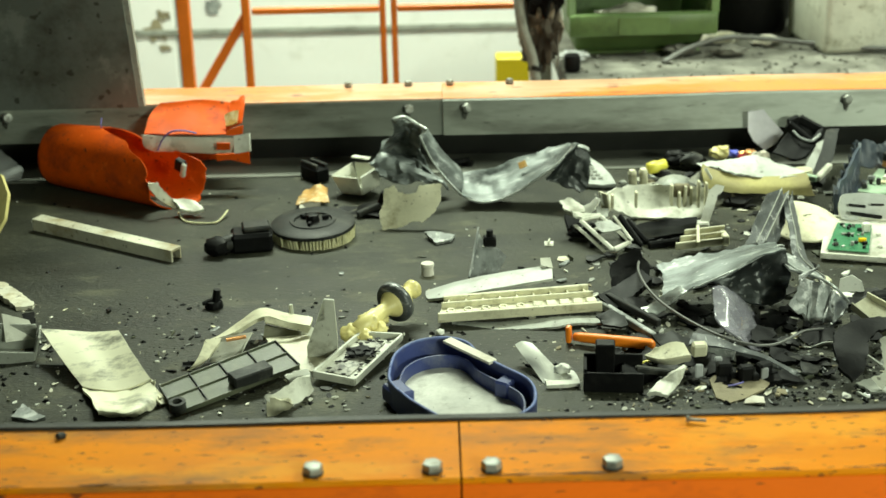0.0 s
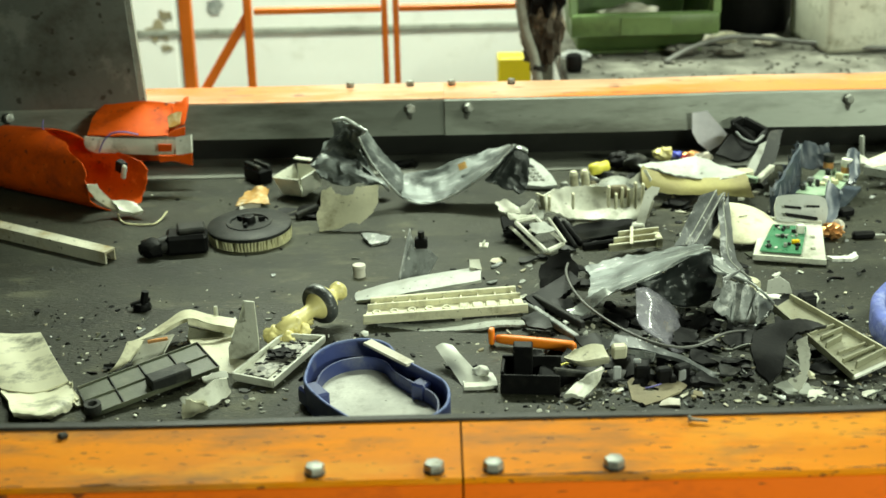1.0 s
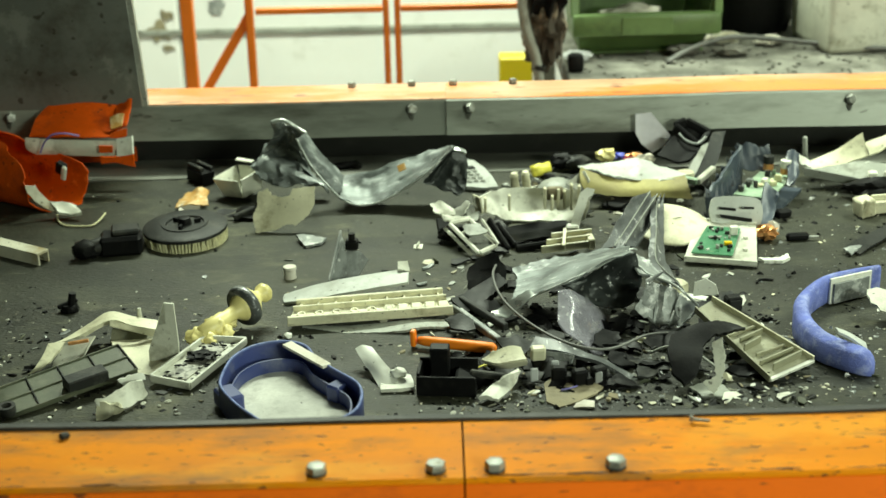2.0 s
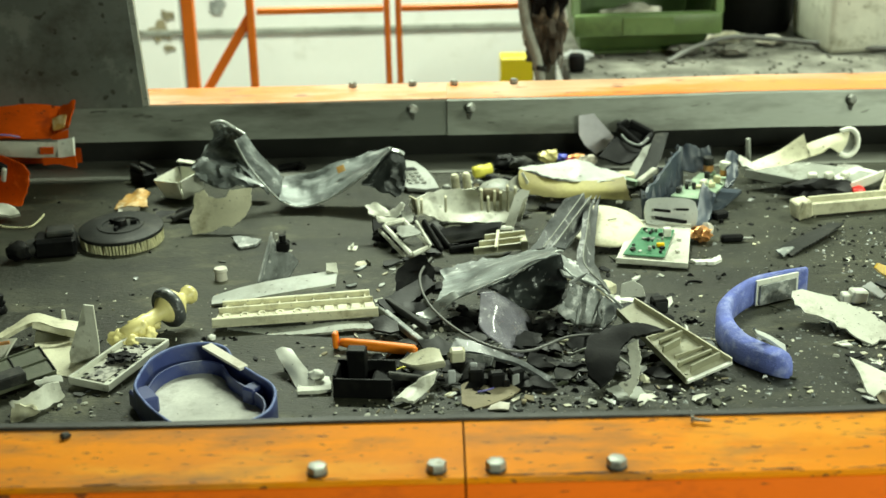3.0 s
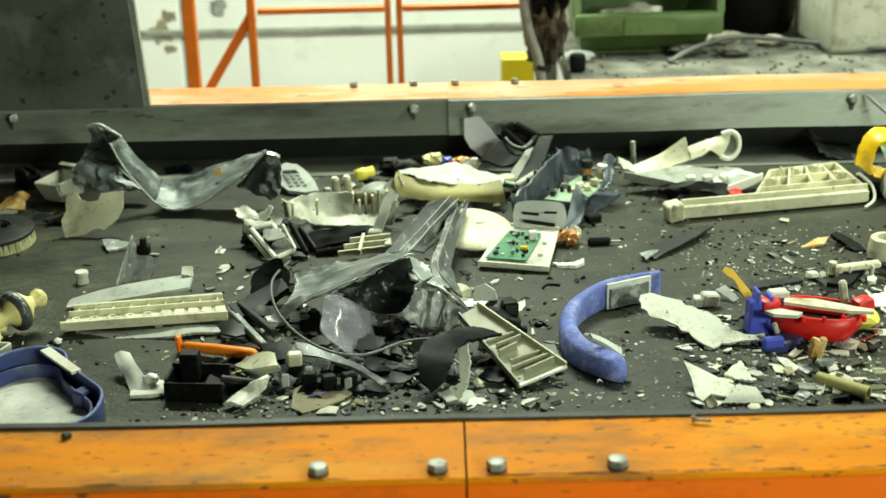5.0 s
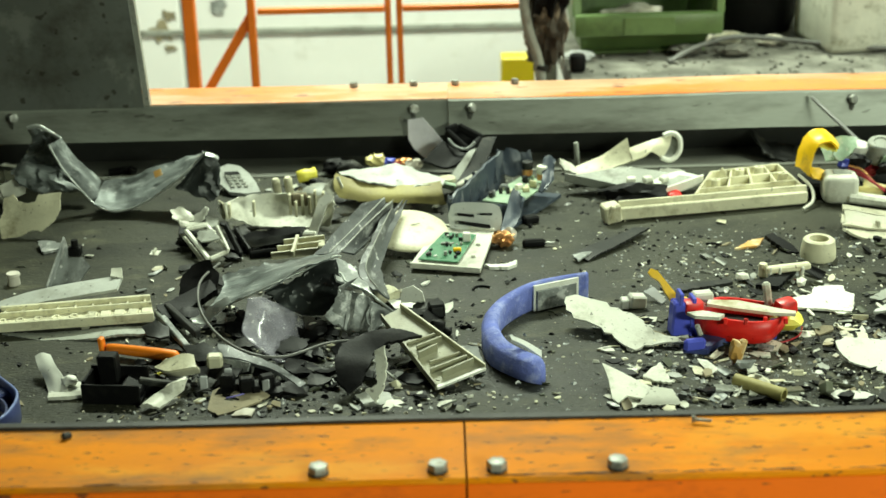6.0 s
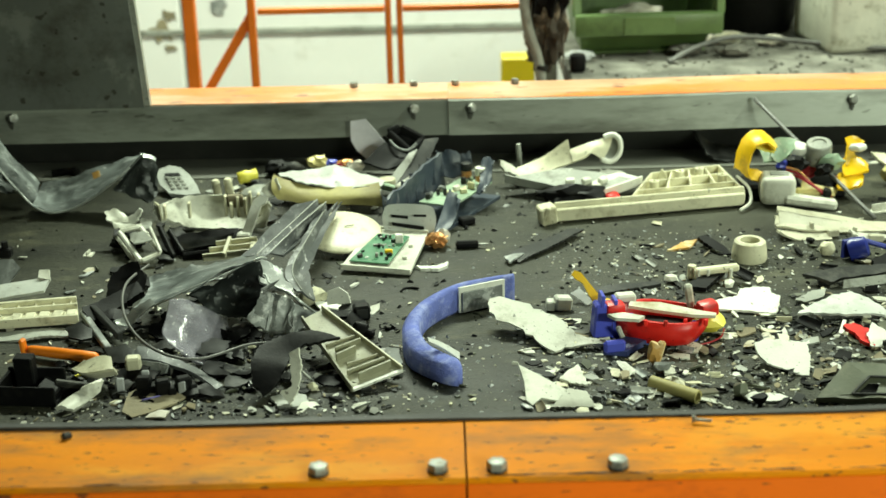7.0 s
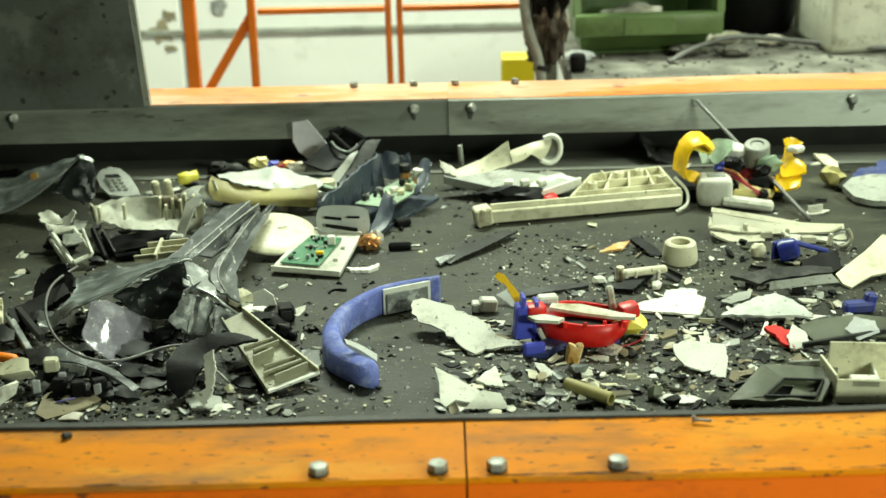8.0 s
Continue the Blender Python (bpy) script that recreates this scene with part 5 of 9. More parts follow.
    part("step", box(0.03, 0.045, 0.026, 0.003, (-0.085, 0.105, -0.034), (0, 0, 30)), "blue", bt)
    ride(bt, *place[:2], 0.036, 0, 0, 0, "chipped blue kidney-shaped plastic tray", "tray")
    # white hook
    hk = empty("hook_piece")
    part("arm", cage([[(-0.034, 0.095, 0.028), (-0.023, 0.095, 0.034), (-0.009, 0.090, 0.033)], [(-0.024, 0.070, 0.021), (-0.010, 0.065, 0.025), (0.005, 0.060, 0.027)], [(-0.011, 0.050, 0.010), (0.004, 0.040, 0.015), (0.020, 0.040, 0.018)], [(0.002, 0.020, 0.001), (0.015, 0.015, 0.003), (0.030, 0.020, 0.009)]], 0.010, 4, crumple=0.001, seed=2.0), "bright", hk)
    part("foot", cage([[(0.005, 0.040, 0.007), (0.026, 0.045, 0.012), (0.049, 0.040, 0.010)], [(0.004, 0.015, 0.004), (0.029, 0.010, 0.005), (0.055, 0.010, 0.006)]], 0.008, 4, crumple=0.002, jag=0.002), "bright", hk)
    part("foot_wall", cage([[(0.004, 0.012, 0.005), (0.029, 0.012, 0.003), (0.055, 0.012, 0.005)], [(0.005, 0.002, 0.001), (0.029, 0.002, 0.001), (0.055, 0.002, 0.002)]], 0.006, 4, crumple=0.002), "white", hk)
    part("knuckle", lump(0.010, 1.2, (1.2, 0.8, 0.8), 0.35, 3, 1.6), "bright", hk, "", Matrix.Translation((0.031, 0.030, 0.010)))
    ride(hk, 0.146, 1.860, 0, 0, 0, 0, "white plastic hook-shaped piece", "plastic hook")
    # fluted off-white bar and ribbed tray
    fb = empty("long_bar")
    part("bar", cage([[(-0.099, 0.035, 0.001), (-0.055, 0.035, 0.015), (0.011, 0.035, 0.029), (0.110, 0.035, 0.042)], [(-0.100, 0.015, 0.002), (-0.055, 0.015, 0.016), (0.010, 0.015, 0.028), (0.110, 0.015, 0.042)], [(-0.095, -0.010, 0.005), (-0.054, -0.010, 0.010), (0.011, -0.010, 0.021), (0.109, -0.010, 0.037)]], 0.005, 4, 4, 0.0012, 30, 1.0), "pale_clean", fb, "pale bevelled bar")
    part("end_lug", cage([[(0.093, 0.040, 0.050), (0.109, 0.040, 0.052)], [(0.092, 0.025, 0.042), (0.112, 0.025, 0.038)]], 0.006, 4, crumple=0.001), "white", fb)
    ride(fb, 0.078, 2.200, 0, 0, 0, 0, "tapered pale grey plastic bar", "plastic bar")
    place, quad = (0.011, 2.075, 0.000, 14, 0), [(-0.013, 0.013), (0.249, 0.038), (0.232, 0.103), (-0.003, 0.074)]
    ct = empty("ribbed_tray")
    part("plate", slab(quad, 0.006), "cream", ct, "", pose(0, 0, 0, 6))
    flat = pose(0, 0, 0, 6)
    part("front_lip", beam(quad_at(quad, 0, 0.03), quad_at(quad, 1, 0.03), 0.006, 0.012, 0.004), "cream", ct, "", flat)
    part("back_wall", beam(quad_at(quad, 0, 0.97), quad_at(quad, 1, 0.97), 0.006, 0.011, 0.004), "cream", ct, "", flat)
    part("mid_rail", beam(quad_at(quad, 0, 0.62), quad_at(quad, 1, 0.62), 0.004, 0.011, 0.004), "cream", ct, "", flat)
    for k in range(9):
        a = quad_at(quad, 0.04 + k * 0.115, 0.62)
        b = quad_at(quad, 0.04 + k * 0.115, 0.97)
        part("rib", beam(a, b, 0.003, 0.006, 0.004), "cream", ct, "", flat)
    for k in range(6):
        c = quad_at(quad, 0.07 + k * 0.11, 0.32)
        part("socket", lathe([(0.0035, 0), (0.0075, 0), (0.007, 0.005), (0.0045, 0.005), (0.0035, 0.003)], 10, (c.x, c.y, 0.006)), "cream", ct, "", flat)
    for k in range(5):
        c = quad_at(quad, 0.62 + k * 0.085, 0.33)
        part("block", box(0.017, 0.018, 0.005, 0.0018, (c.x, c.y, 0.006), (0, 0, random.uniform(-8, 8))), "cream", ct, "", flat)
    ride(ct, *place[:2], 0.006, 0, 0, 0, "cream ribbed plastic tray with small sockets", "plastic tray")
    lay("casing_piece", (0.108, 2.067, 0.000, 4, 0), [(-0.088, 0.031), (0.148, 0.038), (0.150, 0.013), (0.075, -0.002), (-0.017, 0.005)], 0.004, "pale", "pale grey plate under a ribbed tray", "plastic panel")
    # grey channel with a black switch
    gc = empty("grey_channel")
    place, pts = (0.060, 2.270, 0.000, 40, 0), [(-0.008, 0.000), (0.011, 0.097), (0.020, 0.076), (0.016, 0.065), (0.043, 0.065), (0.058, 0.048), (0.033, -0.001)]
    part("web", slab(pts, 0.003), "grey", gc, "", pose(0, 0, 0, 40))
    part("flange", beam(pts[0], pts[1], 0.003, 0.02, 0.0), "grey", gc, "", pose(0, 0, 0, 40))
    part("switch", add(box(0.022, 0.02, 0.018, 0.003, (0.03, 0.055, 0.045)), tube(0.006, 0.006, 0.014, 10, (0.03, 0.055, 0.06))), "black", gc, "small black switch")
    ride(gc, *place[:2], 0, 0, 0, 0, "grey plastic channel with a black switch", "plastic channel")
    lay("grey_chip", (0.006, 2.452, 0.000, 5, 0), [(-0.029, 0.040), (-0.015, 0.046), (0.027, 0.032), (0.021, 0.013), (-0.008, -0.002)], 0.005, "grey", "small grey plastic chip", "plastic scrap", jag=0.002)
    cb = solo("plastic_thimble", lathe([(0.008, 0), (0.011, 0), (0.010, 0.014), (0.012, 0.016), (0.011, 0.021), (0.004, 0.021)], 14), "paper")
    ride(cb, -0.018, 2.311, 0, 0, 0, 0, "small off-white plastic cap", "cap")
    # orange razor
    rz = empty("disposable_razor")
    a, b = Vector((0.202, 2.015)), Vector((0.307, 1.973))
    part("handle", lathe([(0.002, 0), (0.006, 0.002), (0.0075, 0.012), (0.0085, 0.05), (0.009, 0.10), (0.0085, 0.122), (0.005, 0.127), (0.002, 0.128)], 14, (0.002, 0, 0.012), (0, 88, 0)), "lamp_orange", rz, smooth=True)
    part("head", box(0.008, 0.012, 0.028, 0.002, (-0.004, 0, 0.002), (8, 0, 0)), "lamp_orange", rz)
    ride(rz, a.x, a.y, 0, 0, 0, math.degrees(math.atan2((b - a).y, (b - a).x)), "bright orange disposable razor lying on the belt", "razor")


build_canister()
build_stick()
build_brush()
build_white_tray()
build_crumpled_sheet()
build_left_small()


# ---- scrap: the heap in the middle ----
def build_heap():
    # broken printer frame
    fr = empty("printer_scrap")
    for p, q, w in ((*((-0.047, 0.050, 0.042), (-0.010, 0.060, 0.046)), 0.010), (*((-0.010, 0.060, 0.046), (0.036, -0.010, 0.021)), 0.009), (*((0.036, -0.010, 0.021), (0.004, -0.025, 0.012)), 0.011), (*((0.004, -0.025, 0.012), (-0.047, 0.050, 0.042)), 0.010), (*((-0.056, 0.060, 0.030), (-0.009, -0.015, 0.005)), 0.008), (*((0.011, 0.040, 0.053), (0.038, -0.015, 0.025)), 0.006), (*((-0.026, 0.030, 0.029), (0.009, 0.040, 0.042)), 0.008)):
        part("bar", bar(p, q, w, w * 0.7), "white", fr)
    for k, rows in enumerate(([[(-0.081, 0.100, 0.065), (-0.064, 0.100, 0.068), (-0.044, 0.100, 0.059)], [(-0.076, 0.080, 0.056), (-0.056, 0.080, 0.047), (-0.034, 0.080, 0.046)]], [[(-0.050, 0.090, 0.049), (-0.027, 0.090, 0.064), (-0.016, 0.090, 0.074)], [(-0.038, 0.080, 0.040), (-0.019, 0.080, 0.052), (-0.010, 0.080, 0.072)]], [[(-0.068, 0.070, 0.052), (-0.041, 0.070, 0.046), (-0.011, 0.070, 0.047)], [(-0.057, 0.060, 0.041), (-0.031, 0.060, 0.036), (-0.004, 0.060, 0.037)]], [[(-0.012, 0.090, 0.055), (0.010, 0.090, 0.050)], [(-0.017, 0.075, 0.038), (0.005, 0.075, 0.034)]], [[(-0.025, 0.030, 0.044), (0.003, 0.030, 0.050)], [(-0.012, 0.000, 0.034), (0.020, 0.000, 0.042)]])):
        part("torn_tab", cage(rows, 0.003, 4, crumple=0.004, seed=1.7 * k, jag=0.004), ("white", "bright", "white", "pale", "pale")[k], fr)
    # Black sheet put in for the shadow behind the bars.
    part("backing", cage([[(-0.072, 0.120, 0.026), (-0.046, 0.120, 0.011), (-0.021, 0.120, 0.001)], [(-0.065, 0.070, 0.008), (-0.037, 0.070, 0.001), (-0.014, 0.070, 0.001)]], 0.005, 4, crumple=0.004, jag=0.003), "black", fr)
    ride(fr, 0.306, 2.400, 0, 0, 0, 0, "broken pale grey plastic frame with crossbars", "plastic frame")
    bl = empty("black_casting")
    part("plate", cage([[(-0.052, 0.066, 0.011), (-0.011, 0.066, 0.019), (0.041, 0.066, 0.028), (0.089, 0.066, 0.032)], [(-0.041, 0.026, 0.001), (-0.000, 0.026, 0.001), (0.045, 0.026, 0.006), (0.076, 0.026, 0.014)]], 0.006, 4, crumple=0.006, jag=0.003), "black", bl)
    part("ridge", cage([[(-0.025, 0.036, 0.022), (0.031, 0.036, 0.029), (0.087, 0.036, 0.038)], [(-0.022, 0.026, 0.012), (0.030, 0.026, 0.017), (0.083, 0.026, 0.027)]], 0.005, 4, crumple=0.004), "dark", bl)
    for p, q in (((-0.051, 0.056, 0.045), (-0.018, -0.004, 0.008)), ((-0.036, 0.066, 0.033), (-0.005, 0.016, 0.007)), ((-0.005, 0.006, 0.005), (0.061, 0.016, 0.010))):
        part("strut", bar(p, q, 0.009, 0.014), "black", bl)
    ride(bl, 0.381, 2.404, 0, 0, 0, 0, "black plastic casting with fins in the heap", "plastic casting")
    # Black lump that stands where the heap is only in shadow.
    ob = solo("dark_lump", lump(0.022, 7.7, (1.3, 1.0, 0.6), 0.45, 3), "black")
    ride(ob, 0.268, 2.470, 0, 0, 0, 0, "dark lump put in for a shadow in the heap", "scrap lump")
    # keypad
    kp = empty("remote_keypad")
    quad = [(-0.029, 0.010), (0.021, 0.012), (-0.015, 0.052), (-0.055, 0.047)]
    mk = pose(0, 0, 0, 36, 0, -12)
    part("body", slab([(-0.070, 0.047), (-0.067, 0.063), (-0.048, 0.071), (-0.021, 0.066), (0.004, 0.048), (0.024, 0.026), (0.037, 0.005), (0.009, -0.002), (-0.027, 0.001), (-0.053, 0.022)], 0.012, 0.012, lambda x, y: -1.5 * x * x), "pale_clean", kp, "", mk)
    for r in range(4):
        for c in range(3):
            q = quad_at(quad, 0.2 + c * 0.28, 0.10 + r * 0.2)
            part("key", box(0.010, 0.006, 0.002, 0.0008, (q.x, q.y, 0.0115)), "pale", kp, "", mk)
    part("screen", slab([tuple(quad_at(quad, u, v)) for u, v in ((0.1, 0.84), (0.9, 0.84), (0.85, 1.0), (0.15, 1.0))], 0.0015, at=(0, 0, 0.0115)), "dark", kp, "small dark window", mk)
    ride(kp, 0.324, 2.750, 0.002, 0, 0, 0, "pale grey rounded telephone keypad with small keys", "keypad")
    # cream shell
    sh = empty("cream_shell")
    place = (0.417, 2.526)
    part("shell", cage([[(-0.115, 0.024, 0.052), (-0.079, 0.059, 0.052), (-0.030, 0.074, 0.054), (0.028, 0.074, 0.053), (0.076, 0.059, 0.052), (0.104, 0.024, 0.052)], [(-0.112, 0.019, 0.038), (-0.074, 0.049, 0.033), (-0.030, 0.064, 0.026), (0.027, 0.064, 0.023), (0.075, 0.049, 0.023), (0.105, 0.014, 0.036)], [(-0.098, 0.024, 0.022), (-0.064, 0.029, 0.010), (-0.031, 0.034, 0.001), (0.005, 0.024, 0.001), (0.047, 0.024, 0.001), (0.096, 0.014, 0.005)]], 0.003, 5, crumple=0.003, seed=1.0, jag=0.005), "white", sh, "broken off-white shell")
    part("end_fold", cage([[(-0.113, 0.034, 0.057), (-0.107, 0.024, 0.058), (-0.101, 0.009, 0.059)], [(-0.109, 0.029, 0.023), (-0.103, 0.019, 0.024), (-0.097, 0.004, 0.029)]], 0.003, 4, crumple=0.002), "cream", sh)
    for i, (px, h) in enumerate(((-0.09, 0.028), (-0.045, 0.03), (0.022, 0.04), (0.034, 0.03), (0.046, 0.04), (0.058, 0.034), (0.07, 0.05), (0.085, 0.045))):
        part("rib", box(0.005, 0.014, h, 0.001, (px, 0.012 + 0.006 * (i % 3), 0.03)), "cream", sh)
    part("brown_pad", box(0.03, 0.012, 0.028, 0.003, (0.04, 0.03, 0.045), (20, 0, 0)), "card", sh)
    ride(sh, *place[:2], 0.002, 0, 0, 0, "broken off-white plastic shell with ribs", "plastic shell")
    wb = empty("white_lever")
    place, pts = (0.486, 2.462, 0.000, 58, -4), [(-0.011, 0.004), (0.010, 0.074), (0.022, 0.084), (0.037, 0.081), (0.033, 0.070), (0.025, 0.065), (0.005, 0.002)]
    part("arm", slab(pts, 0.010), "bright", wb, "", pose(0, 0, 0, 58, 0, -4))
    part("foot", box(0.028, 0.02, 0.018, 0.003, (-0.006, 0.0, 0.0)), "bright", wb)
    ride(wb, *place[:2], 0.012, 0, 0, 0, "clean white plastic lever leaning on scrap", "plastic lever")
    sl = empty("slatted_vent")
    for i in range(3):
        part("slat", box(0.085 - 0.006 * i, 0.004, 0.016, 0.001, (0.008 * i, 0.015 * i, 0.006 * i), (18, -4, 0)), "cream", sl)
    part("crosspiece", box(0.006, 0.05, 0.012, 0.001, (0.0, 0.012, 0.012), (18, 0, -12)), "cream", sl)
    part("end_block", box(0.012, 0.05, 0.02, 0.002, (0.046, 0.016, 0.002)), "cream", sl)
    ride(sl, 0.462, 2.379, 0.012, 0, 0, 4, "cream slatted plastic vent piece", "vent")
    for i in range(2):
        pg = solo("plastic_peg", lathe([(0.008, 0), (0.009, 0.002), (0.008, 0.032), (0.009, 0.034), (0.006, 0.040), (0.002, 0.040)], 12), "cream")
        ride(pg, *((0.395, 2.746), (0.418, 2.754))[i], 0, 6, -5, 0, "short cream plastic peg standing upright", "peg", "pegs")
    ob = solo("yellow_plug", lathe([(0.004, 0), (0.012, 0.002), (0.013, 0.02), (0.010, 0.026), (0.011, 0.04), (0.004, 0.042)], 14, (0, 0, 0.014), (0, 82, 20)), "lemon", True)
    ride(ob, 0.430, 2.789, 0.012, 0, 0, 0, "small yellow plastic plug in the heap", "plug")
    ob = solo("pale_dome", lathe([(0.042, 0), (0.042, 0.004), (0.034, 0.016), (0.018, 0.024), (0.002, 0.026)], 26), "pale", True)
    ride(ob, 0.479, 2.739, 0, 0, 0, 0, "pale grey plastic dome", "dome")
    # khaki curved cover with torn lining
    kh = empty("curved_cover")
    part("cover", cage([[(-0.103, -0.008, 0.072), (-0.044, -0.008, 0.049), (0.022, -0.008, 0.043), (0.099, -0.008, 0.049)], [(-0.109, -0.033, 0.055), (-0.046, -0.033, 0.038), (0.025, -0.033, 0.033), (0.102, -0.033, 0.035)], [(-0.096, -0.043, 0.033), (-0.046, -0.043, 0.024), (0.025, -0.043, 0.019), (0.109, -0.043, 0.014)]], 0.003, 5, crumple=0.002, seed=4.0, jag=0.003), "khaki", kh, "stained khaki curved cover")
    part("lining", cage([[(-0.103, 0.062, 0.052), (-0.034, 0.062, 0.057), (0.012, 0.062, 0.066), (0.061, 0.062, 0.047), (0.113, 0.062, 0.030)], [(-0.087, 0.022, 0.058), (-0.031, 0.022, 0.054), (0.009, 0.022, 0.057), (0.052, 0.022, 0.049), (0.104, 0.022, 0.038)], [(-0.072, -0.013, 0.063), (-0.028, -0.013, 0.053), (0.006, -0.013, 0.046), (0.043, -0.013, 0.043), (0.096, -0.013, 0.045)]], 0.002, 5, crumple=0.006, seed=3.0, jag=0.003), "pale_clean", kh, "torn pale lining")
    part("flap", cage([[(-0.130, -0.018, 0.041), (-0.115, -0.018, 0.058), (-0.097, -0.018, 0.072)], [(-0.116, -0.038, 0.036), (-0.102, -0.038, 0.040), (-0.091, -0.038, 0.051)]], 0.002, 4, crumple=0.004, jag=0.003), "white", kh, "torn white flap")
    ride(kh, 0.622, 2.678, 0, 0, 0, 0, "stained khaki curved cover with torn lining", "cover")
    for i, (m, r, lab) in enumerate((("acid", 0.017, "small yellow green plastic nub"), ("toy_blue", 0.010, "small blue wire bundle"), ("copper", 0.013, "small copper coil scrap"), ("paper", 0.014, "small pale plastic nub"), ("wire_red", 0.009, "small red wire scrap"), ("dark", 0.022, "small dark plastic lump"), ("black", 0.02, "small black plastic lump"))):
        x, y = ((0.589, 2.851), (0.616, 2.864), (0.646, 2.847), (0.667, 2.830), (0.632, 2.840), (0.534, 2.863), (0.501, 2.880))[i]
        ride(solo("scrap_nub", lump(r, i * 1.9, (1.25, 0.9, 0.8), 0.45, 3, 1.7), m), x, y, 0.022 if i < 5 else 0, 0, 0, 0, lab, "scrap nub")
    lay("clear_shard", (0.685, 2.888, 0.000, 76, -8), [(-0.033, 0.108), (-0.002, 0.113), (0.041, 0.065), (0.027, 0.043), (0.004, 0.028), (-0.020, 0.047), (-0.032, 0.068)], 0.003, "cloudy", "cloudy lavender plastic shard standing upright", "plastic shard", 0.012, lambda x, y: 2.0 * (x - 0.005) ** 2)
    # black frame and bars
    bf = empty("monitor_scrap")
    rim = ((-0.020, 0.074, 0.085), (0.005, 0.084, 0.093), (0.053, 0.074, 0.068), (0.027, 0.044, 0.048))
    for p, q in zip(rim, rim[1:] + rim[:1]):
        part("rim", bar(p, q, 0.012, 0.018), "black", bf)
    part("inner_lip", cable([(-0.016, 0.044, 0.078), (-0.003, 0.034, 0.066), (0.020, 0.029, 0.060), (0.039, 0.034, 0.073)], 0.003, 8), "grey", bf, "scuffed inner lip", smooth=True)
    part("inner_panel", cage([[(-0.015, 0.089, 0.077), (0.017, 0.089, 0.083), (0.048, 0.089, 0.066)], [(-0.012, 0.074, 0.063), (0.016, 0.074, 0.056), (0.042, 0.074, 0.051)]], 0.005, 4, crumple=0.003), "black", bf)
    part("side_panel", cage([[(-0.030, 0.044, 0.074), (-0.001, 0.044, 0.051), (0.034, 0.044, 0.043)], [(-0.070, -0.016, 0.047), (-0.031, -0.016, 0.034), (-0.001, -0.016, 0.036)]], 0.005, 4, crumple=0.003), "black", bf)
    ride(bf, 0.754, 2.816, 0.0, 0, 0, 0, "black plastic frame leaning in the heap", "plastic frame")
    for rows, m, lab in (([[(0.031, 0.117, 0.076), (0.061, 0.127, 0.075)], [(0.006, 0.057, 0.050), (0.034, 0.057, 0.038)], [(-0.027, -0.013, 0.017), (-0.009, -0.033, 0.008)]], "dark", "long dark plastic bar in the heap"), ([[(-0.000, 0.067, 0.063), (0.017, 0.077, 0.067)], [(-0.028, 0.017, 0.040), (-0.012, 0.017, 0.033)], [(-0.050, -0.018, 0.024), (-0.035, -0.023, 0.019)]], "pale", "narrow grey plastic bar in the heap")):
        ride(solo("plastic_bar", cage(rows, 0.010, 4, crumple=0.002, seed=3.0), m), 0.778, 2.753, 0, 0, 0, 0, lab, "plastic bar")
    lf = empty("corner_bracket")
    place, quad = (0.746, 2.706, 0.020, 20, 0), [(-0.064, 0.051), (0.005, -0.006), (0.051, 0.075), (0.034, 0.083)]
    part("leg", beam(quad[0], quad[1], 0.012, 0.012, 0), "pcb_pale", lf)
    part("leg", beam(quad[1], quad[2], 0.012, 0.012, 0), "white", lf)
    part("disc", lathe([(0.002, 0), (0.018, 0), (0.017, 0.008), (0.002, 0.010)], 18, (-0.012, 0.035, 0.006)), "cream", lf)
    ride(lf, *place[:2], 0.02, 0, 0, 0, "pale corner bracket with a cream disc", "bracket")
    # navy equipment housing with boards
    nh = empty("equipment_housing")
    o = Vector((0.783, 2.501))
    corner = [Vector(p) - o for p in ((0.735, 2.516), (0.834, 2.492), (0.958, 2.705), (0.853, 2.747))]
    cq = [(c.x, c.y) for c in corner]
    part("base", slab(cq, 0.006), "navy", nh)
    part("side_wall", cage([[(-0.049, 0.019, 0.067), (-0.015, 0.079, 0.074), (0.023, 0.159, 0.085), (0.057, 0.239, 0.086)], [(-0.044, 0.032, 0.004), (-0.008, 0.099, 0.004), (0.030, 0.176, 0.004), (0.065, 0.251, 0.004)]], 0.005, 5, crumple=0.003, seed=2.0, jag=0.004), "navy", nh, "cracked ribbed side wall")
    for rows in ([[(-0.051, 0.026, 0.073), (-0.041, 0.026, 0.066)], [(-0.047, 0.014, 0.013), (-0.035, 0.014, 0.017)]], [[(-0.035, 0.062, 0.075), (-0.025, 0.062, 0.069)], [(-0.031, 0.050, 0.016), (-0.019, 0.050, 0.020)]], [[(-0.018, 0.098, 0.078), (-0.008, 0.098, 0.071)], [(-0.014, 0.086, 0.020), (-0.002, 0.086, 0.024)]], [[(-0.002, 0.134, 0.081), (0.008, 0.134, 0.074)], [(0.003, 0.122, 0.024), (0.014, 0.122, 0.028)]], [[(0.015, 0.169, 0.085), (0.025, 0.169, 0.077)], [(0.020, 0.157, 0.028), (0.031, 0.157, 0.032)]], [[(0.032, 0.205, 0.088), (0.043, 0.205, 0.081)], [(0.037, 0.193, 0.032), (0.049, 0.193, 0.037)]], [[(0.050, 0.241, 0.092), (0.060, 0.241, 0.085)], [(0.054, 0.229, 0.037), (0.066, 0.229, 0.042)]]):
        part("fin", cage(rows, 0.005, 3, crumple=0.002, jag=0.003), "navy", nh)
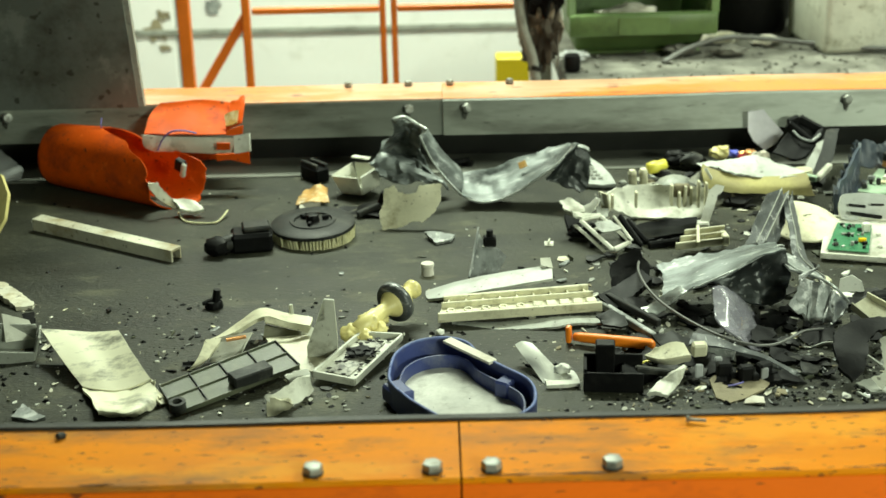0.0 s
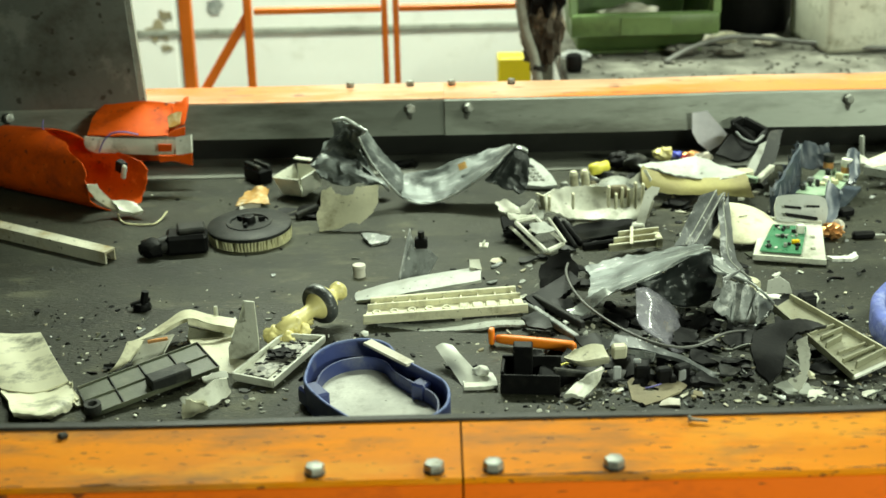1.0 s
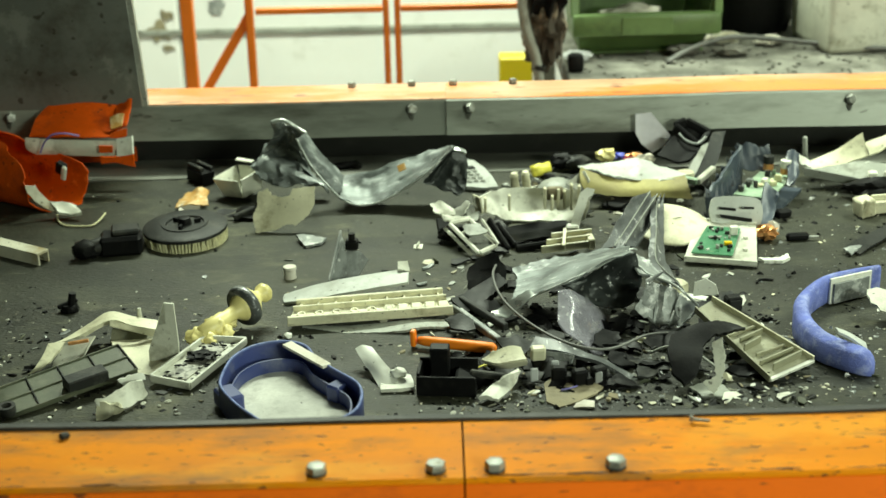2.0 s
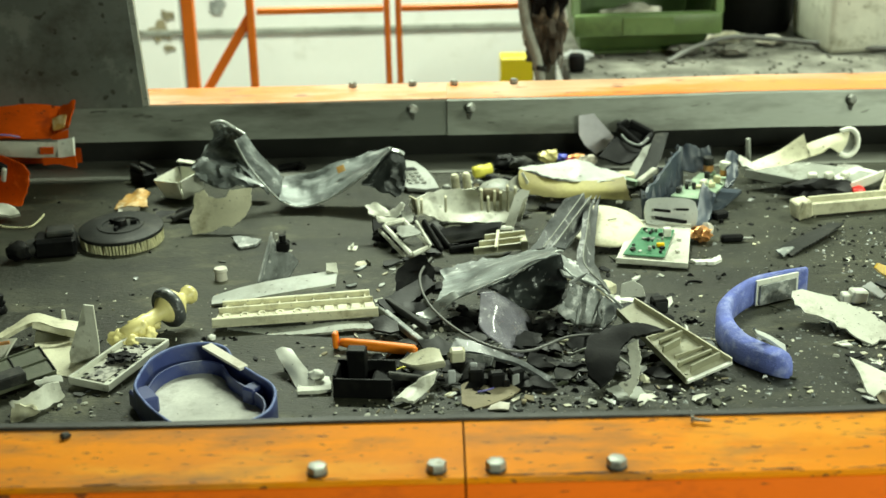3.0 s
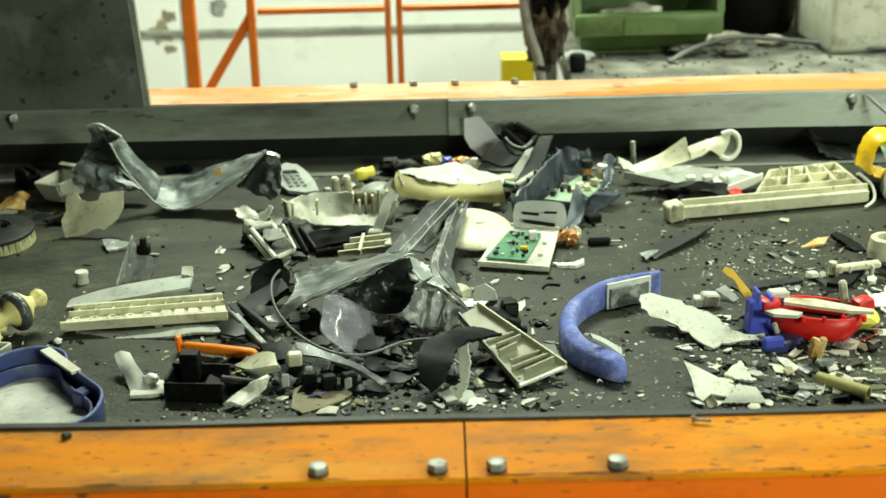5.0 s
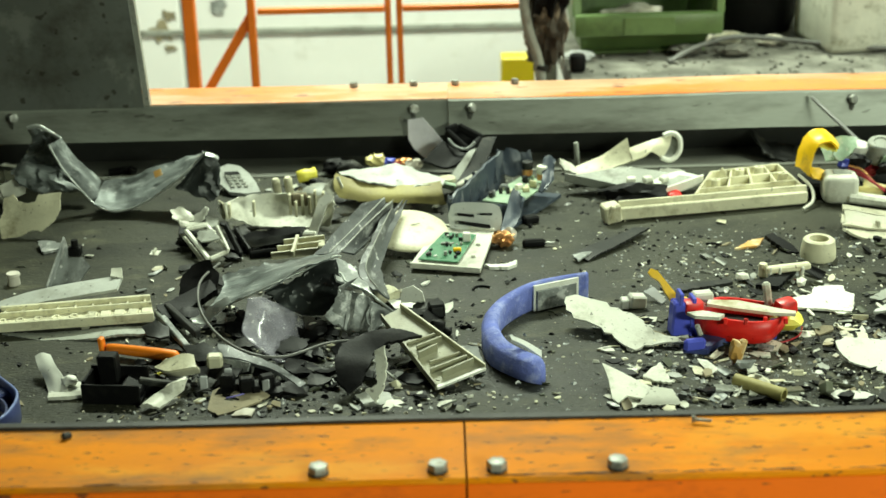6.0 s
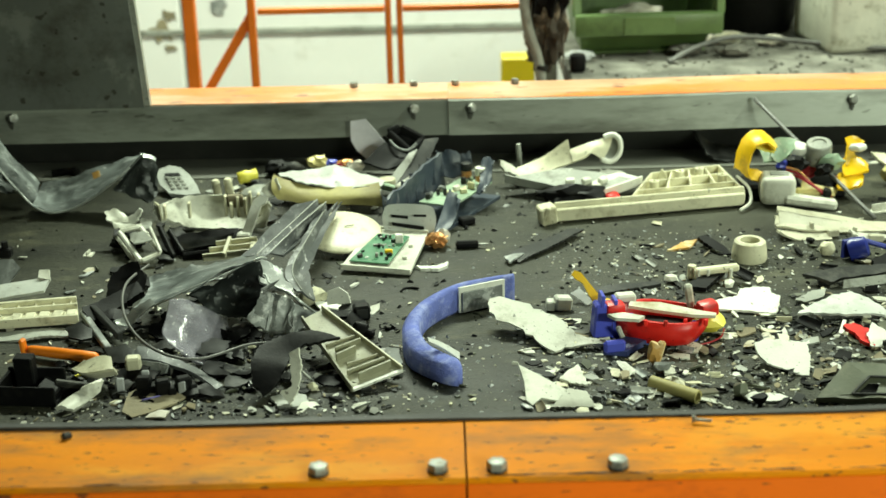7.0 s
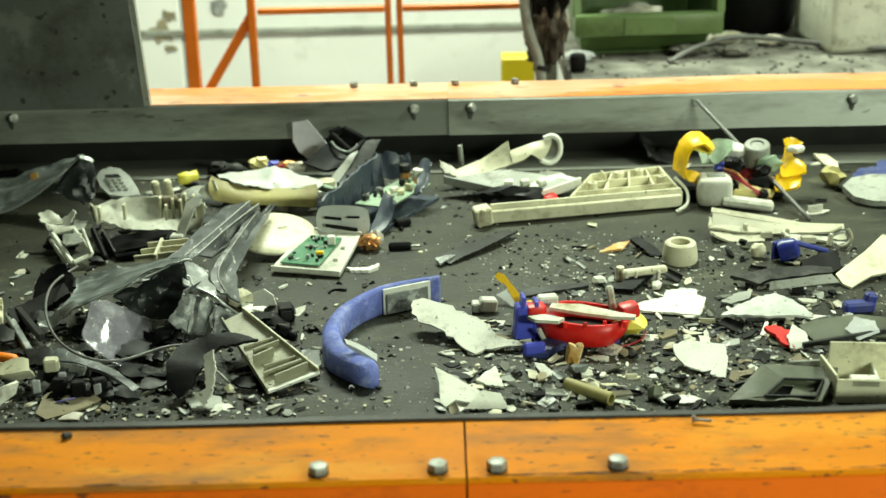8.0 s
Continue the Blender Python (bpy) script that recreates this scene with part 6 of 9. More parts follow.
    part("side_wall", cage([[(0.073, 0.079, 0.063), (0.084, 0.069, 0.057), (0.091, 0.054, 0.050)], [(0.056, 0.029, 0.030), (0.068, 0.029, 0.023), (0.080, 0.024, 0.020)], [(0.047, -0.016, 0.008), (0.054, -0.016, 0.007), (0.060, -0.016, 0.006)]], 0.005, 4, crumple=0.003, jag=0.004), "navy", nh, "torn side wall")
    part("back_wall", cage([[(0.055, 0.259, 0.077), (0.076, 0.259, 0.084), (0.096, 0.259, 0.074), (0.118, 0.259, 0.081)], [(0.057, 0.234, 0.043), (0.080, 0.234, 0.036), (0.102, 0.234, 0.035), (0.118, 0.234, 0.030)]], 0.005, 5, crumple=0.004, jag=0.006), "navy", nh, "broken back wall")
    part("end_wall", cage([[(0.142, 0.199, 0.080), (0.151, 0.199, 0.085), (0.162, 0.189, 0.077)], [(0.134, 0.164, 0.058), (0.144, 0.159, 0.056), (0.151, 0.159, 0.051)], [(0.125, 0.129, 0.036), (0.134, 0.129, 0.034), (0.140, 0.129, 0.040)]], 0.004, 4, crumple=0.003, jag=0.004), "navy", nh)
    fp = part("front_plate", cage([[(-0.045, -0.016, 0.063), (-0.036, -0.014, 0.068), (-0.005, -0.014, 0.069), (0.031, -0.014, 0.065), (0.044, -0.016, 0.059)], [(-0.050, -0.023, 0.046), (-0.036, -0.023, 0.046), (-0.005, -0.023, 0.045), (0.031, -0.023, 0.042), (0.048, -0.023, 0.039)], [(-0.047, -0.031, 0.027), (-0.037, -0.031, 0.024), (-0.006, -0.031, 0.020), (0.030, -0.031, 0.013), (0.043, -0.031, 0.016)]], 0.008, 4, crumple=0.0006), "pale_clean", nh, "pale grey slotted front plate")
    for rows in ([[(-0.034, -0.029, 0.054), (-0.003, -0.029, 0.050)], [(-0.033, -0.030, 0.049), (-0.003, -0.030, 0.045)]], [[(0.007, -0.029, 0.053), (0.030, -0.029, 0.052)], [(0.007, -0.030, 0.049), (0.030, -0.030, 0.048)]], [[(-0.033, -0.037, 0.042), (-0.002, -0.037, 0.037), (0.026, -0.037, 0.032)], [(-0.031, -0.038, 0.036), (-0.002, -0.038, 0.030), (0.026, -0.038, 0.025)]]):
        part("slot", cage(rows, 0.003, 3), "black", fp)
    bq = [tuple(quad_at(cq, u, v)) for u, v in ((0.22, 0.35), (0.9, 0.3), (0.9, 0.95), (0.3, 0.95))]
    bd = part("board", slab(bq, 0.003, at=(0, 0, 0.034)), "pcb_pale", nh, "pale green circuit board")
    rnd = random.Random(11)
    for k in range(14):
        q = quad_at(bq, rnd.uniform(0.08, 0.92), rnd.uniform(0.08, 0.92))
        part("component", box(rnd.uniform(0.006, 0.018), rnd.uniform(0.005, 0.014), rnd.uniform(0.005, 0.014), 0.001, (q.x, q.y, 0.037), (0, 0, rnd.uniform(0, 90))), rnd.choice(("dark", "paper", "pcb_pale", "grey", "bristle")), bd)
    for k, (u, v) in enumerate(((0.45, 0.93), (0.8, 0.85))):
        q = quad_at(cq, u, v)
        part("coil", tube(0.010, 0.010, 0.012, 14, (q.x, q.y, 0.045)), "copper", bd, "copper coil")
        part("core", tube(0.011, 0.011, 0.016, 14, (q.x, q.y, 0.057), bevel=0.002), "white" if k else "dark", bd)
    part("lug", box(0.03, 0.02, 0.014, 0.003, (0.105, 0.06, 0.0), (0, 0, 20)), "black", nh)
    ride(nh, o.x, o.y, 0, 0, 0, 0, "dark blue equipment housing with circuit boards inside", "equipment housing")
    # white dished plate
    dp = empty("domed_cover")
    part("dome", lathe([(0.002, 0.011), (0.03, 0.0105), (0.055, 0.008), (0.069, 0.005), (0.073, 0.002), (0.071, 0.0), (0.002, 0.0)], 48), "cream", dp, smooth=True)
    part("slit", box(0.018, 0.002, 0.001, 0.0003, (0.012, 0.006, 0.0125), (0, 0, 20)), "dark", dp)
    ride(dp, 0.660, 2.462, 0.024, 11, 4, 0, "cream domed plastic cover in the heap", "cover")
    # circuit board on a white panel
    place, quad = (0.722, 2.312, 0.000, 5, 0), [(-0.058, 0.020), (0.063, -0.008), (0.094, 0.150), (-0.008, 0.177)]
    cp = empty("circuit_panel")
    part("panel", slab(quad, 0.006), "white", cp)
    part("rim", beam(quad[3], quad[2], 0.004, 0.010, 0.0), "white", cp)
    part("rim", beam(quad[0], quad[1], 0.004, 0.008, 0.003), "white", cp)
    bq = [tuple(quad_at(quad, u, v)) for u, v in ((0.08, 0.1), (0.66, 0.1), (0.74, 0.8), (0.2, 0.8))]
    bd = part("board", slab(bq, 0.002, at=(0, 0, 0.009)), "pcb", cp, "green circuit board")
    for k in range(24):
        q = quad_at(bq, rnd.uniform(0.1, 0.92), rnd.uniform(0.1, 0.92))
        part("component", box(rnd.uniform(0.003, 0.009), rnd.uniform(0.003, 0.006), rnd.uniform(0.002, 0.007), 0.0005, (q.x, q.y, 0.011), (0, 0, rnd.choice((0, 30, 90)))), rnd.choice(("black", "pale", "bright", "dark", "dark", "pale")), bd)
    part("connector", box(0.014, 0.010, 0.016, 0.001, (*quad_at(bq, 0.85, 0.75), 0.011)), "bright", bd)
    part("jack", box(0.014, 0.006, 0.007, 0.001, (*quad_at(bq, 0.8, 0.35), 0.011)), "toy_yellow", bd)
    for v in (0.3, 0.6):
        q = quad_at(quad, 0.83, v)
        part("boss", box(0.008, 0.006, 0.005, 0.001, (q.x, q.y, 0.006)), "white", cp)
    ride(cp, *place[:2], 0.003, 5, 0, 0, "green circuit board fixed on a white panel", "circuit board")
    cu = empty("copper_plug")
    part("coil", lump(0.017, 2.9, (1.2, 0.9, 0.8), 0.5, 3, 2.8), "copper", cu)
    part("tape_end", lump(0.012, 5.5, (1.0, 0.8, 1.2), 0.5, 2, 2.8), "paper", cu, "", pose(0.012, 0.012, 0))
    part("plug", box(0.042, 0.014, 0.014, 0.004, (0.055, -0.004, 0.0), (0, 0, 4)), "black", cu)
    part("pin", tube(0.0025, 0.002, 0.018, 8, (0.075, -0.006, 0.007), (0, 90, 0)), "zinc", cu)
    ride(cu, 0.831, 2.439, 0, 0, 0, 0, "frayed copper wire with a black plug", "plug")
    lay("white_sliver", (0.816, 2.322, 0.000, 0, 0), [(-0.022, 0.015), (0.017, 0.018), (0.034, 0.038), (0.034, 0.016), (0.017, -0.001), (-0.014, 0.004)], 0.006, "bright", "small white plastic sliver", "plastic scrap", jag=0.0015)
    # bent grey channels
    for lab, rows, hems in (("bent grey plastic channel propped in the heap", [[(-0.039, -0.128, 0.074), (-0.013, -0.098, 0.068), (-0.009, -0.103, 0.062), (0.007, -0.078, 0.064), (0.024, -0.068, 0.054), (0.040, -0.038, 0.054)], [(-0.003, -0.038, 0.088), (0.030, 0.002, 0.081), (0.035, -0.003, 0.074), (0.047, 0.012, 0.079), (0.055, 0.032, 0.057), (0.075, 0.062, 0.060)], [(0.036, 0.052, 0.103), (0.073, 0.102, 0.094), (0.075, 0.097, 0.084), (0.088, 0.112, 0.085), (0.088, 0.132, 0.059), (0.104, 0.172, 0.066)]], [[(-0.014, -0.100, 0.069), (0.030, 0.000, 0.082), (0.073, 0.100, 0.095)], [(0.006, -0.080, 0.065), (0.047, 0.010, 0.080), (0.088, 0.110, 0.086)]]), ("narrow bent grey plastic channel in the heap", [[(0.062, -0.228, 0.054), (0.070, -0.223, 0.054), (0.080, -0.218, 0.042), (0.089, -0.198, 0.026)], [(0.037, -0.158, 0.060), (0.049, -0.148, 0.060), (0.058, -0.138, 0.044), (0.073, -0.108, 0.040)], [(0.053, -0.048, 0.068), (0.064, -0.038, 0.070), (0.072, -0.028, 0.056), (0.087, 0.012, 0.051)], [(0.074, 0.092, 0.073), (0.086, 0.107, 0.073), (0.092, 0.117, 0.058), (0.110, 0.172, 0.065)]], [[(0.070, -0.225, 0.055), (0.049, -0.150, 0.061), (0.064, -0.040, 0.071), (0.086, 0.105, 0.074)]])):
        ch = empty("bent_channel")
        part("folded_wall", cage(rows, 0.003, 7, 1, 0.0022, 30, 3.0, 0.003), "scuffed", ch, "scuffed grey folded wall")
        for hem in hems:
            part("lip", cable(hem, 0.0011, 5), "pale", ch, "scraped pale edge")
        ride(ch, 0.546, 2.348, 0, 0, 0, 0, lab, "plastic channel")
    rb = empty("ragged_casing")
    part("wall", cage([[(-0.031, 0.012, 0.077), (-0.021, 0.008, 0.076), (-0.010, 0.013, 0.072), (-0.000, 0.006, 0.069), (0.011, 0.011, 0.062), (0.022, 0.002, 0.058)], [(-0.039, -0.003, 0.060), (-0.027, -0.008, 0.056), (-0.016, -0.002, 0.050), (-0.005, -0.010, 0.049), (0.008, -0.005, 0.043), (0.018, -0.013, 0.042)], [(-0.051, -0.018, 0.042), (-0.036, -0.024, 0.028), (-0.023, -0.018, 0.016), (-0.012, -0.026, 0.013), (0.003, -0.021, 0.016), (0.015, -0.028, 0.020)]], 0.004, 5, 3, 0.004, 40, 4.0, 0.006), "grey", rb, "torn fluted grey casing wall")
    part("side_wall", cage([[(0.022, 0.002, 0.058), (0.035, 0.012, 0.046), (0.053, 0.027, 0.028)], [(0.019, -0.013, 0.042), (0.031, 0.002, 0.033), (0.050, 0.017, 0.023)], [(0.016, -0.028, 0.022), (0.026, -0.013, 0.017), (0.042, 0.002, 0.022)]], 0.004, 5, crumple=0.004, seed=2.0, jag=0.005), "grey", rb, "torn side wall")
    part("torn_neck", cage([[(-0.055, 0.112, 0.081), (-0.041, 0.122, 0.083), (-0.024, 0.132, 0.073), (-0.009, 0.122, 0.064)], [(-0.050, 0.092, 0.077), (-0.033, 0.102, 0.069), (-0.019, 0.102, 0.063), (0.000, 0.082, 0.059)], [(-0.029, 0.022, 0.076), (-0.015, 0.032, 0.070), (0.003, 0.032, 0.064), (0.026, 0.022, 0.058)]], 0.003, 5, crumple=0.006, seed=7.0, jag=0.005), "grey", rb, "twisted torn neck")
    part("torn_lip", cable([(-0.054, 0.107, 0.081), (-0.050, 0.090, 0.078), (-0.032, 0.082, 0.074), (-0.023, 0.052, 0.074), (-0.009, 0.032, 0.074), (0.011, 0.022, 0.068), (0.028, 0.012, 0.058), (0.053, 0.024, 0.030)], 0.0022, 6), "bare", rb, "torn pale edge")
    for a, b in (((-0.013, 0.007, 0.072), (-0.023, -0.023, 0.021)), ((0.022, -0.003, 0.061), (0.001, -0.023, 0.019))):
        part("rib", bar(a, b, 0.006, 0.006), "grey", rb)
    ride(rb, 0.590, 2.058, 0.0, 0, 0, 0, "ragged torn grey plastic casing", "plastic casing")
    w2 = solo("loose_wire", cable([tuple(p) for p in ((*Vector((0.556, 1.958)), 0.01), (*Vector((0.580, 1.953)), 0.02), (*Vector((0.612, 1.932)), 0.02), (*Vector((0.647, 1.899)), 0.004))], 0.002, 6), "pale", True)
    ride(w2, 0, 0, 0, 0, 0, 0, "short pale wire end in the heap", "wire")
    # large torn metal sheet
    ts = empty("torn_sheet")
    part("sheet", cage([[(-0.020, 0.098, 0.051), (0.010, 0.098, 0.059), (0.062, 0.098, 0.069), (0.114, 0.098, 0.077), (0.170, 0.098, 0.081)], [(-0.016, 0.053, 0.040), (0.017, 0.053, 0.052), (0.064, 0.053, 0.069), (0.112, 0.053, 0.083), (0.168, 0.053, 0.097)], [(-0.024, -0.007, 0.038), (0.008, -0.007, 0.045), (0.054, -0.007, 0.065), (0.101, -0.007, 0.087), (0.165, -0.007, 0.117)]], 0.002, 6, crumple=0.005, freq=20, seed=4.0, jag=0.004), "sheet", ts)
    part("bright_tip", cage([[(-0.059, -0.007, 0.020), (-0.039, -0.007, 0.030), (-0.021, -0.007, 0.046), (0.005, -0.007, 0.055)], [(-0.055, -0.022, 0.021), (-0.036, -0.022, 0.016), (-0.016, -0.022, 0.033), (0.010, -0.022, 0.051)]], 0.002, 5, crumple=0.003, jag=0.003), "bare", ts, "scraped bright tip")
    part("torn_hem", cable([(-0.024, -0.008, 0.037), (0.008, -0.008, 0.045), (0.054, -0.008, 0.065), (0.078, -0.007, 0.076), (0.101, 0.003, 0.082), (0.133, 0.023, 0.090), (0.168, 0.053, 0.096), (0.180, 0.063, 0.092)], 0.0016, 6), "bare", ts, "bright torn hem", smooth=True)
    ride(ts, 0.378, 2.107, 0, 0, 0, 0, "torn sheet of scratched grey metal", "sheet metal")
    dp = solo("casing_piece", cage([[(-0.069, 0.007, 0.045), (-0.031, 0.007, 0.063), (0.007, 0.007, 0.084), (0.044, 0.007, 0.100)], [(-0.064, -0.008, 0.043), (-0.021, -0.008, 0.053), (0.020, -0.008, 0.062), (0.053, -0.008, 0.069)], [(-0.043, -0.018, 0.038), (-0.015, -0.018, 0.034), (0.021, -0.018, 0.037), (0.056, -0.018, 0.044)], [(-0.027, -0.033, 0.030), (-0.004, -0.033, 0.019), (0.019, -0.033, 0.019), (0.040, -0.033, 0.030)]], 0.004, 6, crumple=0.009, freq=24, seed=2.0, jag=0.003), "dark_sheet")
    ride(dp, 0.504, 2.133, 0, 0, 0, 0, "dark plastic panel under a torn sheet", "plastic panel")
    lay("dark_flap", (0.319, 2.178, 0.000, 40, 0), [(-0.034, 0.061), (-0.016, 0.085), (0.017, 0.087), (0.031, 0.067), (0.025, 0.025), (-0.009, 0.003), (-0.030, 0.016)], 0.004, "black", "crumpled dark plastic flap", "plastic scrap", 0.02, ripple(0.014, 18, 7.0), 0.003)
    lay("dark_plank", (0.306, 2.111, 0.000, 12, 0), [(-0.049, 0.044), (0.029, 0.110), (0.045, 0.085), (-0.029, 0.001)], 0.012, "black", "dark plastic plank under the heap", "plastic bar")
    vz = solo("clear_visor", cage([[(-0.052, 0.095, 0.075), (-0.032, 0.105, 0.073), (-0.006, 0.130, 0.048), (0.024, 0.160, 0.015)], [(-0.054, 0.070, 0.058), (-0.028, 0.072, 0.058), (0.001, 0.095, 0.034), (0.030, 0.130, 0.001)], [(-0.057, 0.040, 0.045), (-0.031, 0.037, 0.038), (-0.002, 0.055, 0.015), (0.028, 0.085, 0.001)], [(-0.042, 0.020, 0.037), (-0.020, 0.010, 0.025), (0.002, 0.015, 0.005), (0.022, 0.030, 0.001)]], 0.003, 6, crumple=0.0025, seed=5.0), "clear", smooth=True)
    ride(vz, 0.472, 1.950, 0, 0, 0, 0, "scratched smoky clear curved visor", "visor")
    w = solo("long_wire", cable([tuple(p) for p in (
        (*Vector((0.345, 2.274)), 0.045), (*Vector((0.326, 2.178)), 0.05), (*Vector((0.341, 2.076)), 0.045), (*Vector((0.386, 1.971)), 0.045),
        (*Vector((0.439, 1.919)), 0.040), (*Vector((0.489, 1.919)), 0.035), (*Vector((0.548, 1.974)), 0.03), (*Vector((0.599, 2.019)), 0.012))], 0.0022, 8), "wire", True)
    RIDERS.append((w, Matrix.Translation((0, 0, H_BELT))))
    w.matrix_basis = Matrix.Translation((0, 0, H_BELT))
    tagged(w, "long looping thin grey wire over the heap", "wire")
    # mechanism bar with white block
    mb = empty("latch_arm")
    part("arm", cage([[(-0.075, 0.093, 0.030), (-0.045, 0.083, 0.028), (-0.022, 0.068, 0.023), (0.019, 0.038, 0.016), (0.063, 0.003, 0.006)], [(-0.086, 0.068, 0.021), (-0.051, 0.058, 0.023), (-0.022, 0.043, 0.022), (0.015, 0.018, 0.019), (0.055, -0.012, 0.006)]], 0.005, 5, crumple=0.002, seed=3.0), "scuffed", mb, "dull grey arm")
    part("side", cage([[(-0.088, 0.066, 0.020), (-0.051, 0.056, 0.022), (-0.022, 0.041, 0.021)], [(-0.090, 0.058, 0.002), (-0.053, 0.048, 0.002), (-0.026, 0.035, 0.010)]], 0.004, 5, crumple=0.002), "grey", mb)
    for p in ((-0.084, -0.008, 0.001), (-0.052, 0.016, 0.001), (-0.014, -0.022, 0.001), (0.007, -0.023, 0.001)):
        part("clear_tab", box(0.011, 0.006, 0.024, 0.0015, p), "glass", mb)
    part("block", box(0.022, 0.016, 0.022, 0.003, (-0.075, 0.048, 0.013), (10, 0, 4)), "cream", mb, "small cream block")
    for k in range(4):
        part("stub", box(0.014, 0.012, 0.014, 0.002, (-0.07 + k * 0.04, 0.05, 0.0)), "black", mb)
    ride(mb, 0.457, 1.887, 0, 0, 0, 0, "grey latch arm with a cream block", "latch arm")
    cc = empty("cream_chunk")
    part("top", cage([[(-0.016, -0.015, 0.040), (0.007, -0.009, 0.044), (0.026, -0.013, 0.042)], [(-0.035, -0.019, 0.030), (-0.006, -0.036, 0.030), (0.032, -0.035, 0.034)]], 0.005, 4, crumple=0.002, jag=0.002), "cream", cc)
    part("front_edge", cage([[(-0.035, -0.019, 0.029), (-0.005, -0.036, 0.028), (0.033, -0.033, 0.032)], [(-0.027, -0.010, 0.018), (-0.001, -0.026, 0.016), (0.034, -0.021, 0.018)]], 0.004, 4, crumple=0.002, jag=0.002), "ivory", cc)
    ride(cc, 0.331, 1.925, 0, 0, 0, 0, "broken wedge of cream plastic", "plastic scrap")
    wt = solo("white_tab", cage([[(0.006, 0.040, 0.030), (0.017, 0.043, 0.032), (0.028, 0.055, 0.030)], [(-0.008, 0.041, 0.012), (0.006, 0.033, 0.014), (0.018, 0.047, 0.012)], [(-0.024, 0.012, 0.002), (-0.013, 0.007, 0.006), (-0.003, 0.008, 0.002)]], 0.006, 4, crumple=0.003, seed=2.0, jag=0.003), "white")
    ride(wt, 0.320, 1.812, 0, 0, 0, 0, "broken white plastic tab", "plastic scrap")
    bb = empty("black_box")
    o = Vector((0.248, 1.851))
    part("base", box(0.085, 0.05, 0.006, 0.001), "black", bb)
    part("wall", box(0.085, 0.005, 0.030, 0.001, (0, -0.024, 0)), "black", bb)
    part("wall", box(0.085, 0.005, 0.038, 0.001, (0, 0.024, 0)), "black", bb)
    part("wall", box(0.005, 0.045, 0.034, 0.001, (-0.04, 0, 0)), "black", bb)
    part("tower", box(0.028, 0.02, 0.062, 0.002, (-0.012, 0.018, 0.0), (6, 0, 0)), "black", bb)
    part("ramp", box(0.03, 0.04, 0.018, 0.003, (0.022, 0.0, 0.006), (0, 18, 0)), "black", bb)
    part("strut", box(0.06, 0.01, 0.01, 0.002, (0.06, 0.012, 0.012), (0, 10, 8)), "dark", bb)
    ride(bb, o.x, o.y + 0.02, 0, 0, 0, -6, "broken black plastic box with a tower", "plastic box")
    lay("brown_card", (0.428, 1.803, 0.000, 3, 0), [(-0.042, 0.014), (-0.042, 0.066), (-0.020, 0.088), (0.038, 0.082), (0.048, 0.061), (0.031, 0.033), (-0.000, 0.009), (-0.025, -0.000)], 0.003, "card", "scrap of stained brown card", "card", 0.02, ripple(0.003, 20))
    th = solo("blue_thread", cable([(-0.019, 0.043, 0.006), (-0.011, 0.042, 0.008), (-0.001, 0.045, 0.009), (0.007, 0.057, 0.006)], 0.0012, 6), "wire_blue", True)
    ride(th, 0.428, 1.803, 0, 0, 0, 0, "short blue wire lying on brown card", "wire")
    tip = solo("yellow_tip", cage([[(-0.138, 0.119, 0.008), (-0.120, 0.120, 0.014)], [(-0.134, 0.119, 0.002), (-0.127, 0.121, 0.003)]], 0.003, 3, crumple=0.001, jag=0.002), "lemon")
    ride(tip, 0.428, 1.803, 0, 0, 0, 0, "small yellow plastic tip beside a cream wedge", "plastic scrap")
    for i in range(3):
        x, y = ((0.408, 1.875), (0.437, 1.864), (0.465, 1.872))[i]
        ride(solo("black_block", add(box(0.022, 0.016, 0.024, 0.003), box(0.012, 0.02, 0.012, 0.002, (0.012, 0, 0.0))), "black"), x, y, 0.005, 0, 0, 12 * i, "small black plastic block on card", "plastic block", "black blocks")
    lay("label_scrap", (0.436, 1.795, 0.000, 0, 0), [(-0.014, 0.004), (-0.005, 0.026), (0.017, 0.021), (0.014, -0.001)], 0.003, "paper", "torn pale label scrap", "label scrap")
    lay("black_crescent", (0.604, 1.856, 0.024, 24, 8), [(-0.037, 0.034), (-0.024, 0.065), (0.006, 0.084), (0.049, 0.088), (0.095, 0.077), (0.070, 0.066), (0.039, 0.060), (0.020, 0.044), (0.010, 0.018), (-0.003, -0.007), (-0.024, -0.020), (-0.037, -0.000)], 0.006, "black", "black crescent-shaped plastic plate", "plastic plate", 0.012, ripple(0.012, 14, 2.0), 0.0015)
    # ribbed channel
    place, quad = (0.704, 1.856, 0.000, 16, 0), [(-0.078, 0.162), (0.004, 0.002), (0.075, 0.041), (-0.049, 0.185)]
    rc = empty("ribbed_channel")
    mr = pose(0, 0, 0, 16)
    part("web", slab(quad, 0.004), "dingy", rc, "", mr)
    part("flange", beam(quad[0], quad[1], 0.003, 0.012, 0), "dingy", rc, "", mr)
    part("flange", beam(quad[3], quad[2], 0.003, 0.013, 0), "cream", rc, "", mr)
    part("torn_end", beam(quad[1], quad[2], 0.006, 0.005, 0.002), "bright", rc, "torn bright end", mr)
    for k in range(6):
        u = 0.42 + 0.1 * k
        part("rib", beam(quad_at(quad, u, 0.1 + 0.12 * (k % 2)), quad_at(quad, u + 0.03 - 0.02 * (k % 3), 0.92 - 0.3 * (k == 2)), 0.003, 0.007 + 0.004 * (k % 3), 0.002), "dingy", rc, "", mr)
    ride(rc, *place[:2], 0.004, 0, 0, 0, "cream ribbed plastic channel, grimy", "plastic channel")
